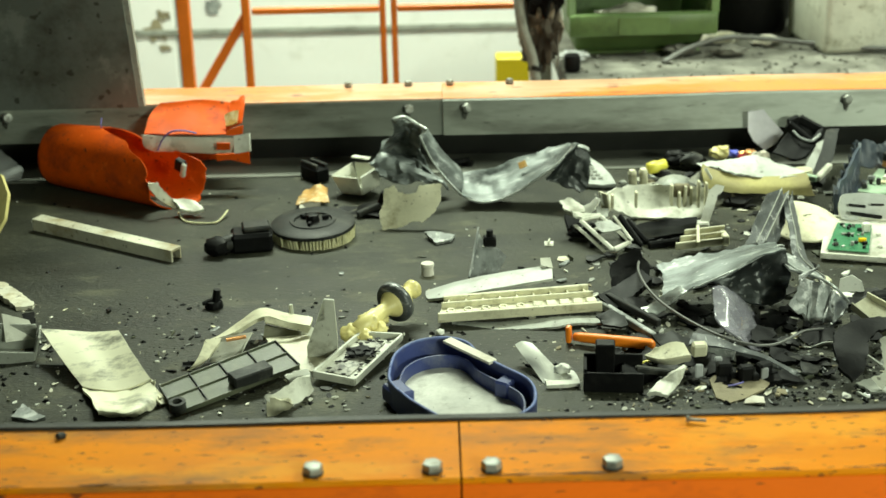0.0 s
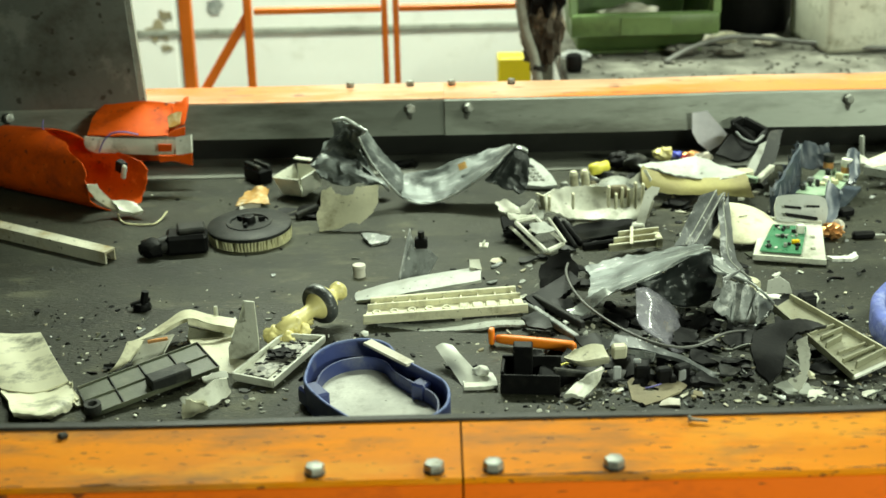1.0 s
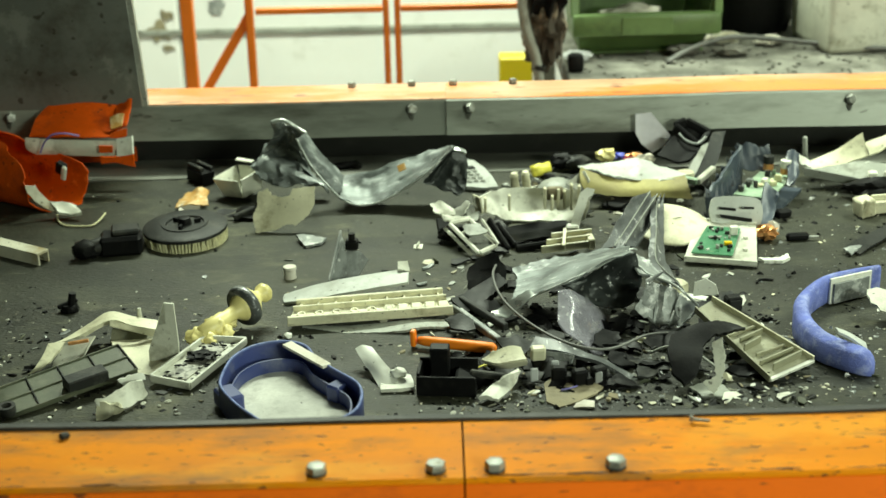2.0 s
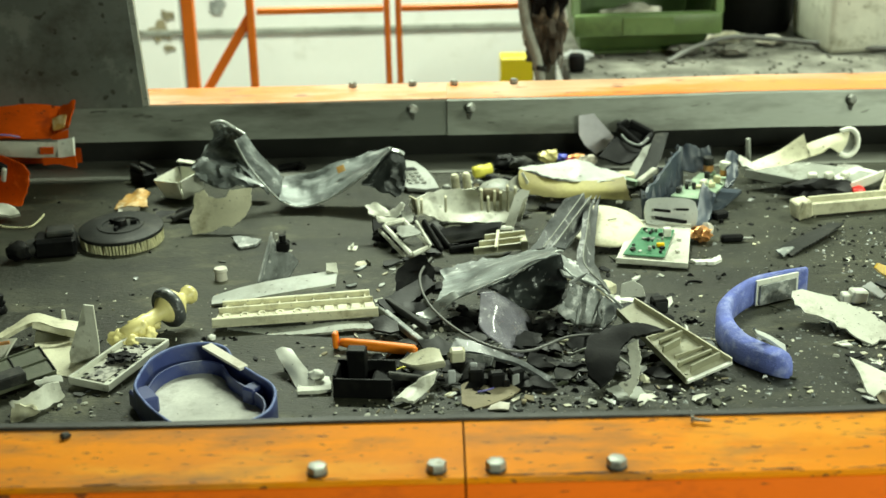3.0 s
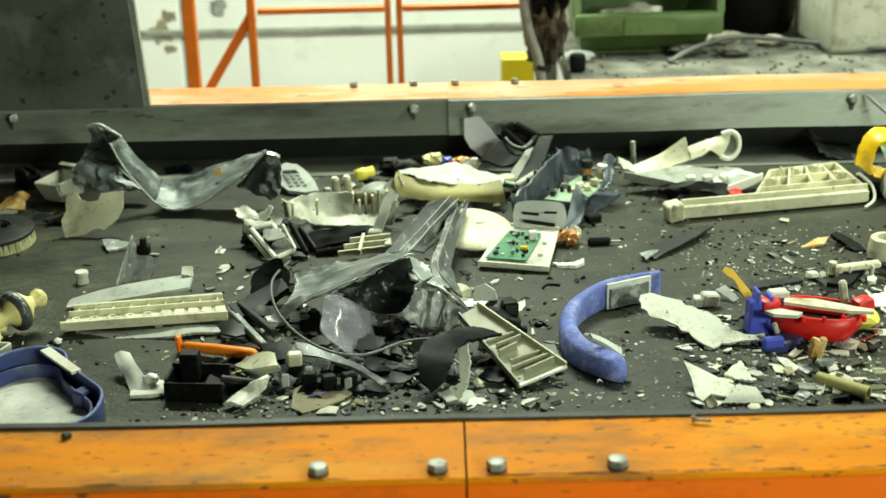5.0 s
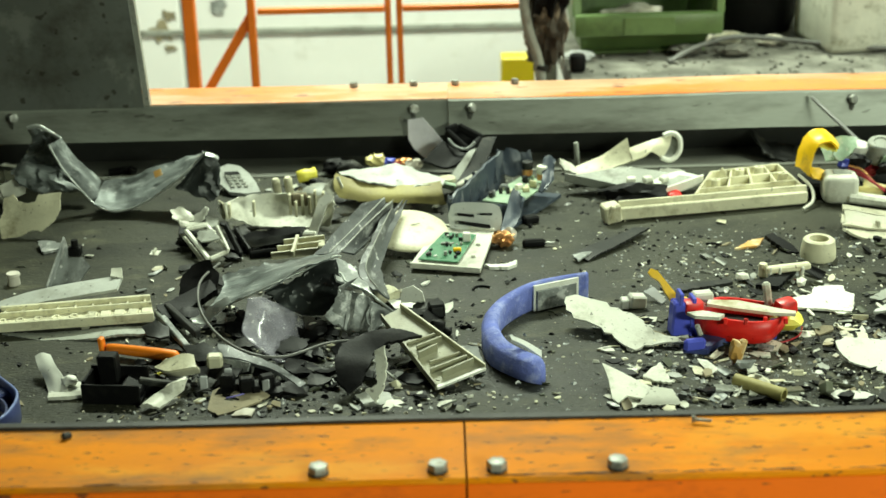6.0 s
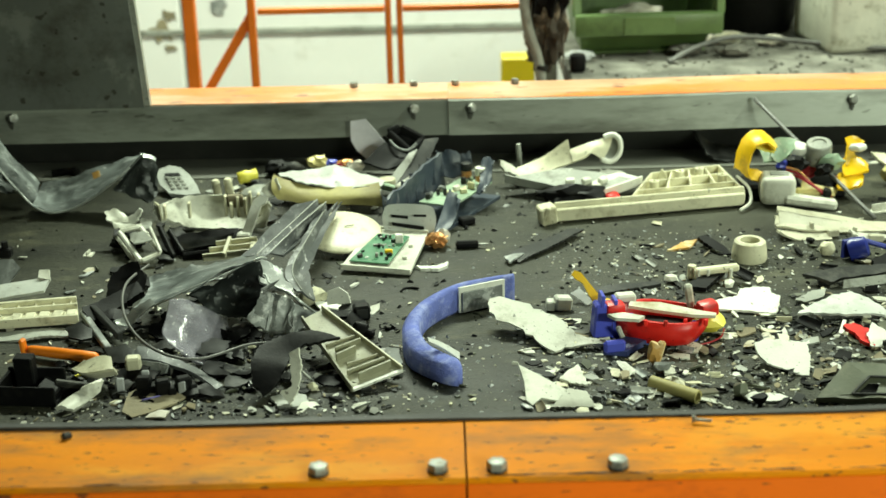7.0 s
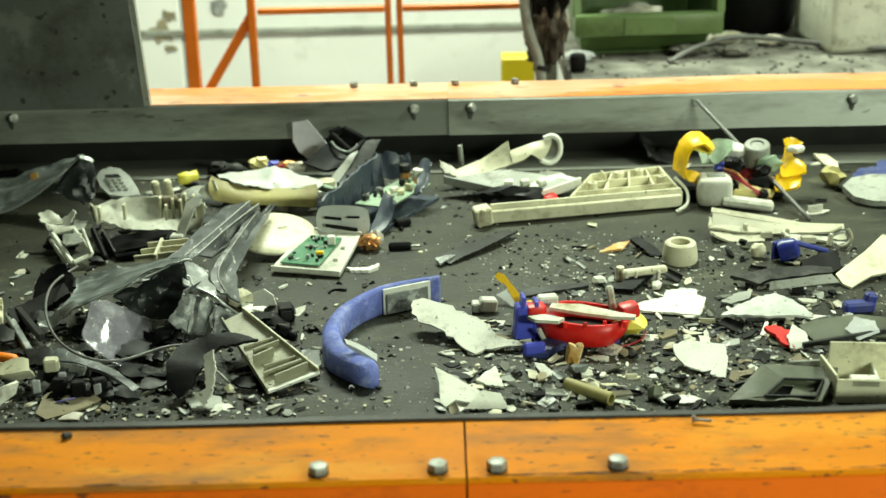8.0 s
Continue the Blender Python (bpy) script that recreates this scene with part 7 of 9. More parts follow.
    lay("white_clip", (0.622, 1.825, 0.000, 64, -20), [(-0.016, 0.015), (0.001, 0.026), (-0.010, 0.072), (0.004, 0.081), (0.011, 0.051), (0.010, 0.019), (0.001, -0.001)], 0.004, "white", "white plastic clip standing on edge", "plastic clip", lift=0.004)
    lay("pale_oval", (0.618, 1.818, 0.000, 0, 0), [(-0.027, 0.029), (-0.006, 0.046), (0.022, 0.036), (0.030, 0.018), (0.012, -0.001), (-0.014, 0.002)], 0.004, "pale", "pale oval plastic disc", "plastic disc")
    fp = empty("fin_plate")
    place, pts = (0.656, 2.156, 0.000, 8, 0), [(-0.032, 0.039), (-0.012, 0.029), (0.037, 0.009), (0.027, -0.001), (-0.014, 0.002)]
    part("plate", slab(pts, 0.004), "bright", fp, "", pose(0, 0, 0, 8))
    place2, pts2 = (0.670, 2.162, 0.000, 78, -16), [(-0.019, 0.006), (-0.018, 0.029), (0.000, 0.037), (0.016, 0.028), (0.024, 0.005), (0.009, 0.011)]
    part("fin", slab(pts2, 0.003), "bright", fp, "", Matrix.Translation((place2[0] - place[0], place2[1] - place[1], 0.003)) @ pose(0, 0, 0, 78, 0, -16))
    part("nub", lump(0.02, 3.1, (1.2, 0.8, 0.7), 0.4, 2), "cream", fp, "", pose(-0.03, 0.04, 0))
    ride(fp, *place[:2], 0.0, 0, 0, 0, "white plastic plate with a fin", "plastic plate")
    cub = empty("black_cube")
    part("body", box(0.026, 0.022, 0.024, 0.003), "black", cub)
    part("face", box(0.018, 0.002, 0.016, 0.0005, (0, -0.0115, 0.004)), "dark", cub)
    ride(cub, 0.709, 2.130, 0, 0, 0, 10, "small black plastic cube", "plastic block")
    ob = solo("black_scrap", add(box(0.05, 0.012, 0.012, 0.003, (0, 0, 0), (0, 0, -30)), lump(0.014, 2.0, (1, 1, 0.8), 0.5)), "black")
    ride(ob, 0.710, 2.066, 0, 0, 0, 0, "broken black plastic scrap", "plastic scrap")
    ob = solo("black_curl", cable([(-0.015, 0, 0.002), (-0.01, 0.012, 0.002), (0.003, 0.015, 0.002), (0.014, 0.008, 0.003)], 0.002), "black", True)
    ride(ob, 0.785, 2.234, 0, 0, 0, 0, "small curl of black plastic", "plastic curl")
    lay("dark_leaf", (0.547, 1.908, 0.000, 12, 0), [(-0.031, 0.025), (-0.012, 0.030), (0.013, 0.017), (0.026, -0.001), (0.008, -0.000)], 0.004, "dark", "thin dark plastic leaf", "plastic scrap", 0.02, ripple(0.004, 20))
    lay("pale_triangle", (0.749, 1.941, 0.000, 0, 0), [(-0.006, 0.066), (0.021, 0.079), (0.028, 0.008), (0.002, -0.019)], 0.003, "grey", "grey triangular plastic sheet piece", "plastic scrap")
    # blue padded headband
    hb = empty("headband")
    o = Vector((0.827, 1.893))
    path = [Vector(p) - o for p in ((0.956, 2.180), (0.910, 2.169), (0.859, 2.146), (0.809, 2.082), (0.791, 2.013), (0.800, 1.948), (0.829, 1.908), (0.862, 1.880))]
    part("band", band([(p.x, p.y) for p in path], 0.04, 0.02, 0, False, 6, lambda s: ((0.050 - 0.014 * s) * (1 - 0.45 * max(0, (s - 0.92) / 0.08) ** 2), (0.012 + 0.021 * min(1, max(0, s - 0.25) * 2)) * (1 - 0.6 * max(0, (s - 0.92) / 0.08) ** 2))), "plush", hb, "worn blue foam band", smooth=True)
    pa, pb = path[0], path[2]
    pad = beam((pa.x + (pb.x - pa.x) * 0.2, pa.y - 0.012), (pb.x + 0.012, pb.y - 0.012), 0.004, 0.034, 0.004)
    part("pad", pad, "grey", hb, "grey inner pad")
    part("pad_frame", beam((pa.x + (pb.x - pa.x) * 0.16, pa.y - 0.0085), (pb.x + 0.006, pb.y - 0.0085), 0.004, 0.044, 0.002), "bright", hb, "pale frame round the pad")
    part("inner_strip", cage([[(-0.011, 0.032, 0.058), (0.010, 0.032, 0.049), (0.036, 0.032, 0.032)], [(-0.008, 0.022, 0.055), (0.012, 0.022, 0.044), (0.036, 0.022, 0.025)]], 0.004, 4), "pale_clean", hb, "pale inner strip")
    ride(hb, o.x, o.y, 0, 0, 0, 0, "blue foam covered headband lying on its edge", "headband")
    lay("torn_plate", (0.982, 1.974, 0.000, 16, 0), [(-0.068, 0.134), (-0.052, 0.138), (-0.014, 0.122), (0.040, 0.078), (0.059, 0.043), (0.091, 0.031), (0.103, 0.020), (0.076, 0.018), (0.041, 0.017), (0.026, 0.004), (0.011, 0.013), (-0.003, 0.032), (-0.026, 0.063), (-0.060, 0.082), (-0.070, 0.102)], 0.003, "flecked", "large torn off-white plastic plate", "plastic plate", 0.03, crumpled(0.004, 0.04, 1.0), 0.003)
    lay("black_strip", (0.972, 2.346, 0.000, 4, 0), [(-0.021, 0.024), (0.027, 0.074), (0.100, 0.139), (0.130, 0.142), (0.085, 0.083), (0.004, 0.004)], 0.004, "dark", "flat dark grey plastic strip", "plastic strip")
    lay("strip_end", (0.960, 2.340, 0.005, 2, 0), [(-0.012, 0.021), (0.018, 0.049), (0.025, 0.034), (-0.003, 0.000)], 0.003, "grey", "pale grey end of a strip", "plastic strip")

    # two dark bars beside the ribbed tray
    for i in range(2):
        a, b = ((Vector((0.257, 2.152)), Vector((0.328, 2.010))), (Vector((0.273, 2.156)), Vector((0.340, 2.042))))[i]
        ob = solo("dark_bar", beam((0, 0), tuple(b - a), 0.010, 0.012, 0.004 + 0.008 * i), "dark" if i else "grey")
        ride(ob, a.x, a.y, 0, 0, 0, 0, "long dark plastic bar in the heap", "plastic bar", "dark bars")
    # dark offcuts that fill the heap and also stand in for its deep shadow
    rnd = random.Random(17)
    for i in range(120):
        s = rnd.uniform(0.010, 0.036)
        x, y = rnd.uniform(0.26, 0.70), rnd.uniform(1.90, 2.60)
        if i > 52:
            x, y = rnd.uniform(0.28, 0.71), rnd.uniform(1.86, 2.14)
        elif i > 34:
            x, y = rnd.uniform(0.3, 0.62), rnd.uniform(2.5, 2.85)
        k = rnd.choice(("black", "black", "black", "black", "dark", "dark", "black"))
        tilt = rnd.uniform(-8, 24)
        bm = slab([(s * rnd.uniform(0.6, 1.2) * math.cos(a), 0.6 * s * rnd.uniform(0.6, 1.2) * math.sin(a)) for a in (j * 1.0472 for j in range(6))], rnd.uniform(0.0015, 0.005), s * 0.35, crumpled(0.30 * s, s, i), jag=0.003, seed=i)
        ride(solo("dark_offcut", bm, k), x, y, 0.55 * s * abs(math.sin(radians(tilt))), tilt, rnd.uniform(-15, 15), rnd.uniform(-60, 60), "jagged %s plastic offcut in the heap" % {"black": "black", "dark": "dark grey", "olive": "olive", "grey": "scuffed grey"}[k], "plastic offcut", "offcuts in the heap")


build_heap()


# ---- scrap: the last stretch of belt ----
def build_tail():
    # horn-shaped white moulding over a pale tray
    hn = empty("horn_moulding")
    place = (1.042, 2.782)
    part("wing", cage([[(-0.057, 0.018, 0.029), (0.001, 0.018, 0.051), (0.055, 0.018, 0.089)], [(-0.057, 0.003, 0.026), (0.004, 0.003, 0.041), (0.062, 0.003, 0.067)], [(-0.051, -0.012, 0.023), (0.009, -0.012, 0.033), (0.066, -0.012, 0.051)]], 0.004, 5, crumple=0.002, seed=1.0), "cream", hn)
    part("horn", cage([[(0.057, 0.008, 0.070), (0.086, 0.008, 0.080), (0.115, 0.008, 0.090), (0.146, 0.008, 0.100)], [(0.063, -0.007, 0.061), (0.089, -0.007, 0.072), (0.111, -0.007, 0.081), (0.139, -0.007, 0.080)], [(0.065, -0.017, 0.053), (0.085, -0.017, 0.060), (0.102, -0.017, 0.070), (0.124, -0.017, 0.055)]], 0.004, 5, crumple=0.0015, seed=2.0), "cream", hn, "flared open horn end")
    # Grey plastic puts the shade within the horn into its colour.
    part("mouth", cage([[(0.115, 0.013, 0.086), (0.147, 0.018, 0.095), (0.160, 0.008, 0.087)], [(0.108, 0.008, 0.071), (0.136, 0.018, 0.070), (0.160, 0.003, 0.065)], [(0.114, -0.007, 0.062), (0.125, -0.007, 0.052), (0.142, -0.007, 0.048)]], 0.003, 5), "pale", hn, "inside of the horn, greyer to look shaded", smooth=True)
    part("lip", cable([(0.128, 0.008, 0.095), (0.146, 0.008, 0.100), (0.159, 0.003, 0.091), (0.161, -0.002, 0.071), (0.153, -0.007, 0.056), (0.138, -0.012, 0.050), (0.121, -0.014, 0.057)], 0.0055, 10), "bright", hn, "thick white lip", smooth=True)
    part("shaft_end", cage([[(-0.084, 0.008, 0.050), (-0.068, 0.008, 0.040), (-0.050, 0.008, 0.029)], [(-0.075, -0.007, 0.033), (-0.064, -0.007, 0.026), (-0.048, -0.007, 0.019)]], 0.008, 4, crumple=0.003, jag=0.004), "white", hn)
    ride(hn, *place[:2], 0, 0, 0, 0, "cream horn-shaped plastic moulding on scrap", "plastic moulding")
    tp = empty("pale_tray")
    place, quad = (1.136, 2.646, 0.018, 10, 0), [(-0.168, 0.087), (0.000, 0.000), (0.102, 0.064), (-0.037, 0.128)]
    m10 = pose(0, 0, 0, 10)
    part("plate", slab(quad, 0.006, at=(0, 0, -0.006)), "pale", tp, "", m10)
    part("front_wall", beam(quad[0], quad[1], 0.004, 0.018, -0.010), "pale", tp, "", m10)
    part("side_wall", beam(quad[1], quad[2], 0.004, 0.020, -0.010), "bright", tp, "bright white side wall", m10)
    for k in range(4):
        q = quad_at(quad, 0.55 + 0.1 * k, 0.3 + 0.15 * (k % 3))
        part("stub", box(0.018, 0.014, 0.012, 0.002, (q.x, q.y, 0.0), (0, 0, 20 * k)), "white", tp, "", m10)
    for sh_rows in ([[(0.001, 0.054, 0.027), (0.057, 0.094, 0.032), (0.101, 0.094, 0.023)], [(0.008, 0.019, 0.011), (0.054, 0.054, 0.014), (0.088, 0.074, 0.019)]], [[(-0.049, 0.114, 0.032), (-0.032, 0.119, 0.036)], [(-0.056, 0.104, 0.022), (-0.036, 0.104, 0.026)]], [[(0.025, 0.124, 0.031), (0.059, 0.124, 0.027), (0.075, 0.114, 0.022)], [(0.018, 0.104, 0.022), (0.046, 0.104, 0.017), (0.065, 0.094, 0.017)]]):
        part("torn_wall", cage(sh_rows, 0.004, 4, crumple=0.004, jag=0.005, seed=3.0), "bright", tp, "torn bright white wall", Matrix.Translation((0, 0, -0.018)))
    ride(tp, *place[:2], 0.018, 0, 0, 0, "pale grey shallow tray of broken parts", "tray")
    pg = solo("plastic_peg", tube(0.0055, 0.005, 0.06, 12, bevel=0.001), "pale")
    ride(pg, 1.007, 2.874, 0.0, 0, -4, 0, "thin pale peg standing upright", "peg", "pegs")
    ob = solo("red_scrap", lathe([(0.003, 0), (0.019, 0), (0.018, 0.014), (0.014, 0.02), (0.003, 0.021)], 20), "toy_red", True)
    ride(ob, 1.172, 2.661, 0, 8, 0, 0, "small red plastic cap under a tray", "cap")
    ob = solo("dark_scrap", add(lump(0.04, 1.4, (1.6, 0.7, 0.5), 0.5, 3), box(0.08, 0.03, 0.012, 0.003, (0.03, 0, 0), (0, 0, 12))), "black")
    ride(ob, 1.098, 2.653, 0, 0, 0, 0, "dark plastic scrap under a tray", "plastic scrap")
    # long cream chassis
    ch = empty("printer_chassis")
    o = Vector((1.216, 2.561))
    pt = {k: Vector(v) - o for k, v in dict(a=(1.053, 2.554), b=(1.423, 2.624), c=(1.198, 2.601), d=(1.265, 2.765), e=(1.407, 2.806), f=(1.427, 2.643)).items()}
    part("long_rail", beam(pt["a"], pt["b"], 0.012, 0.024, 0.004), "cream", ch)
    part("rail_lip", beam(pt["a"] + Vector((0, 0.008)), pt["b"] + Vector((0, 0.008)), 0.005, 0.034, 0.004), "cream", ch)
    part("foot", add(box(0.032, 0.034, 0.034, 0.003, (pt["a"].x - 0.012, pt["a"].y, 0.002), (0, -8, 12)), box(0.010, 0.010, 0.04, 0.002, (pt["a"].x - 0.022, pt["a"].y - 0.012, -0.0), (10, 14, 0))), "cream", ch)
    dq = [(pt[k].x, pt[k].y) for k in ("c", "f", "e", "d")]
    part("deck", slab(dq, 0.005, at=(0, 0, 0.004)), "cream", ch)
    for i in range(4):
        part("wall", beam(dq[i], dq[(i + 1) % 4], 0.004, 0.022, 0.004), "cream", ch)
    for v in (0.35, 0.68):
        part("rib", beam(quad_at(dq, 0, v), quad_at(dq, 1, v), 0.004, 0.020, 0.006), "cream", ch)
    for u in (0.3, 0.55, 0.8):
        part("rib", beam(quad_at(dq, u, 0.35), quad_at(dq, u, 1), 0.004, 0.018, 0.006), "cream", ch)
    for u, v in ((0.42, 0.8), (0.68, 0.82), (0.9, 0.5), (0.15, 0.5)):
        q = quad_at(dq, u, v)
        part("boss", lathe([(0.004, 0), (0.010, 0), (0.009, 0.03), (0.0045, 0.03), (0.004, 0.006)], 14, (q.x, q.y, 0.004)), "cream", ch)
    q = quad_at(dq, 0.1, 0.95)
    part("fin", slab([(0, 0), (0.022, 0), (0.016, 0.018), (0.008, 0.024)], 0.006, at=(q.x, q.y, 0.012), turn=(86, 0, -20)), "cream", ch)
    part("loop", cable([(pt["f"].x - 0.01, pt["f"].y + 0.03, 0.045), (pt["f"].x + 0.008, pt["f"].y, 0.03), (pt["f"].x + 0.006, pt["f"].y - 0.03, 0.012), (pt["f"].x - 0.02, pt["f"].y - 0.06, 0.006)], 0.003), "white", ch)
    ride(ch, o.x, o.y, 0, 0, 0, 0, "long cream plastic printer chassis with ribs", "chassis")
    # black contoured piece at the back
    bs = solo("black_shell", cage([[(-0.039, 0.054, 0.054), (-0.017, 0.054, 0.036), (0.007, 0.054, 0.025), (0.055, 0.054, 0.017)], [(-0.033, 0.024, 0.036), (-0.013, 0.024, 0.018), (0.015, 0.024, 0.009), (0.052, 0.024, 0.006)], [(-0.022, -0.006, 0.020), (-0.002, -0.006, 0.007), (0.022, -0.006, 0.001), (0.050, -0.006, 0.001)]], 0.004, 5, crumple=0.004, seed=3.0, jag=0.004), "dark")
    ride(bs, 1.420, 2.896, 0, 0, 0, 0, "torn black curved plastic shell", "plastic shell")
    # yellow toy wreck
    ty = empty("broken_toy")
    o = Vector((1.529, 2.636))
    part("base", box(0.20, 0.07, 0.03, 0.006, (0.0, 0.035, 0.0)), "black", ty, "dark inner base")
    part("yellow_shell", cage([[(-0.113, 0.044, 0.055), (-0.108, 0.044, 0.092), (-0.092, 0.044, 0.120), (-0.068, 0.044, 0.129), (-0.044, 0.044, 0.116), (-0.028, 0.044, 0.097)], [(-0.106, 0.014, 0.056), (-0.103, 0.014, 0.092), (-0.090, 0.014, 0.119), (-0.071, 0.014, 0.127), (-0.052, 0.014, 0.118), (-0.038, 0.014, 0.102)], [(-0.096, -0.006, 0.048), (-0.096, -0.006, 0.084), (-0.085, -0.006, 0.109), (-0.071, -0.006, 0.118), (-0.058, -0.006, 0.116), (-0.046, -0.006, 0.104)]], 0.004, 5, crumple=0.002, seed=2.0, jag=0.003), "toy_yellow", ty, "torn yellow shell")
    part("yellow_wall", cage([[(-0.095, 0.004, 0.066), (-0.070, 0.004, 0.058), (-0.053, 0.004, 0.051)], [(-0.092, -0.011, 0.045), (-0.072, -0.011, 0.040), (-0.055, -0.011, 0.040)]], 0.004, 4, crumple=0.003, jag=0.003), "toy_yellow", ty)
    part("yellow_cap", cage([[(-0.071, 0.054, 0.125), (-0.051, 0.054, 0.118), (-0.033, 0.054, 0.099)], [(-0.079, 0.004, 0.109), (-0.062, 0.004, 0.101), (-0.046, 0.004, 0.096)]], 0.004, 4, crumple=0.003, jag=0.003), "lemon", ty, "paler yellow top")
    for k in range(9):
        part("inner_piece", lump(0.008 + 0.0022 * (k % 4), 3.1 * k, (1.4, 0.8, 1.0), 0.8, 2, 3.0), ("black", "dark", "toy_blue", "black", "pale", "wire_red", "black", "pcb_pale", "copper")[k], ty, "", pose(-0.05 + 0.017 * k, 0.004 + 0.012 * (k % 3), 0.022 + 0.011 * (k % 4)))
    for k, rows in enumerate(([[(0.106, 0.064, 0.103), (0.126, 0.064, 0.106), (0.149, 0.064, 0.098)], [(0.109, 0.054, 0.089), (0.123, 0.054, 0.086), (0.138, 0.054, 0.090)]], [[(0.105, 0.044, 0.092), (0.118, 0.044, 0.091)], [(0.096, 0.024, 0.054), (0.116, 0.024, 0.054)]], [[(0.095, 0.034, 0.070), (0.116, 0.034, 0.078), (0.144, 0.034, 0.062)], [(0.092, 0.004, 0.047), (0.114, 0.004, 0.049), (0.142, 0.004, 0.053)]], [[(0.083, 0.014, 0.046), (0.111, 0.014, 0.050), (0.136, 0.014, 0.043)], [(0.075, -0.016, 0.029), (0.099, -0.016, 0.026), (0.121, -0.016, 0.037)]])):
        part("yellow_bracket", cage(rows, 0.006, 4, crumple=0.004, seed=1.3 * k, jag=0.003), "toy_yellow", ty)
    part("amber_bar", cage([[(0.011, -0.006, 0.038), (0.045, -0.006, 0.031), (0.080, -0.006, 0.023)], [(0.007, -0.021, 0.023), (0.042, -0.021, 0.018), (0.073, -0.021, 0.012)]], 0.006, 4, crumple=0.003, jag=0.002), "acid", ty, "amber plastic bar")
    part("white_cap", lump(0.012, 2.2, (1.4, 0.9, 0.7), 0.3, 3, 1.6), "bright", ty, "", Matrix.Translation((0.125, 0.034, 0.083)))
    part("board", cage([[(-0.042, 0.044, 0.109), (-0.021, 0.044, 0.112), (0.005, 0.044, 0.106)], [(-0.050, 0.014, 0.082), (-0.030, 0.014, 0.072), (-0.009, 0.014, 0.083)]], 0.003, 4, crumple=0.004, jag=0.003), "pcb_pale", ty, "pale green torn board")
    part("white_drum", lathe([(0.003, 0), (0.022, 0), (0.026, 0.008), (0.026, 0.014), (0.022, 0.018), (0.003, 0.018)], 24, (0.005, 0.05, 0.080), (0, 4, 0)), "bright", ty, "white round drum")
    part("motor_can", lathe([(0.003, 0), (0.024, 0), (0.025, 0.003), (0.025, 0.040), (0.023, 0.043), (0.014, 0.044), (0.013, 0.041), (0.003, 0.041)], 28, (0.052, 0.045, 0.062), (14, -4, 0)), "pale", ty, "grey motor can")
    part("green_board", slab([(-0.05, 0.0), (-0.02, -0.005), (-0.01, 0.03), (-0.05, 0.04)], 0.003, at=(-0.008, 0.03, 0.075), turn=(30, -10, 0)), "pcb_pale", ty, "pale green board")
    part("blue_block", box(0.026, 0.02, 0.018, 0.003, (-0.058, 0.0, 0.035), (0, 0, 20)), "toy_blue", ty)
    for k, (mname, dz) in enumerate((("wire_red", 0.0), ("copper", 0.006), ("wire_red", -0.006))):
        part("wire_loop", cable([(-0.02, 0.0, 0.06 + dz), (0.0, -0.02, 0.058 + dz), (0.03, -0.03 + dz, 0.035), (0.055, -0.035, 0.018 + dz), (0.06 + dz, -0.03, 0.008)], 0.0022), mname, ty)
    ride(ty, o.x, o.y + 0.02, 0, 0, 0, 0, "broken yellow toy mechanism with motor and wires", "toy")
    rod_a, rod_b = Vector((*Vector((1.646, 2.525)), 0.004)), Vector((*Vector((1.500, 2.936)), 0.128))
    rod_b.y = 2.925
    rod = cable([(0, 0, 0), tuple((rod_b - rod_a) * 0.5), tuple(rod_b - rod_a)], 0.0042, 10)
    ob = solo("metal_rod", rod, "wire", True)
    ride(ob, rod_a.x, rod_a.y, 0.006, 0, 0, 0, "thin grey metal rod leaning across the scrap", "rod")
    # cream handset part and arm
    hs = empty("handset_part")
    o = Vector((1.490, 2.606))
    part("body", box(0.066, 0.06, 0.056, 0.012, (-0.002, 0.03, 0.004), (0, 0, -6), seg=3), "white", hs)
    part("arm", box(0.10, 0.03, 0.018, 0.005, (0.055, 0.0, 0.004), (0, 6, -10)), "white", hs)
    part("top_slot", box(0.035, 0.02, 0.003, 0.001, (0.001, 0.03, 0.059), (0, 0, -6)), "pale", hs)
    part("switch", box(0.014, 0.018, 0.022, 0.002, (0.085, 0.015, 0.012), (10, 20, 0)), "black", hs)
    part("amber_piece", box(0.05, 0.02, 0.016, 0.004, (0.06, 0.03, 0.012), (0, 0, -12)), "acid", hs)
    ride(hs, o.x, o.y, 0, 0, 0, 0, "off-white rounded plastic handset part", "handset")
    ar = empty("printer_scrap")
    o = Vector((1.454, 2.496))
    e = Vector((1.679, 2.393)) - o
    part("wall", cage([[(0.003, -0.006, 0.037), (0.086, -0.006, 0.020), (0.170, -0.006, 0.003), (0.244, -0.006, 0.001)], [(0.000, -0.036, 0.018), (0.081, -0.036, 0.001), (0.164, -0.036, 0.001), (0.216, -0.036, 0.001)]], 0.004, 4, crumple=0.0015), "ivory", ar)
    part("top_lip", cage([[(0.006, 0.014, 0.040), (0.090, 0.014, 0.024), (0.175, 0.014, 0.007), (0.252, 0.014, 0.001)], [(-0.000, -0.011, 0.040), (0.085, -0.011, 0.023), (0.169, -0.011, 0.006), (0.247, -0.011, 0.001)]], 0.005, 4, crumple=0.001), "ivory", ar, "pale rounded top lip")
    part("ledge", cage([[(-0.004, -0.016, 0.032), (0.043, -0.016, 0.023), (0.095, -0.016, 0.011)], [(-0.007, -0.041, 0.022), (0.038, -0.041, 0.014), (0.092, -0.041, 0.008)]], 0.005, 4, crumple=0.002, jag=0.003), "ivory", ar)
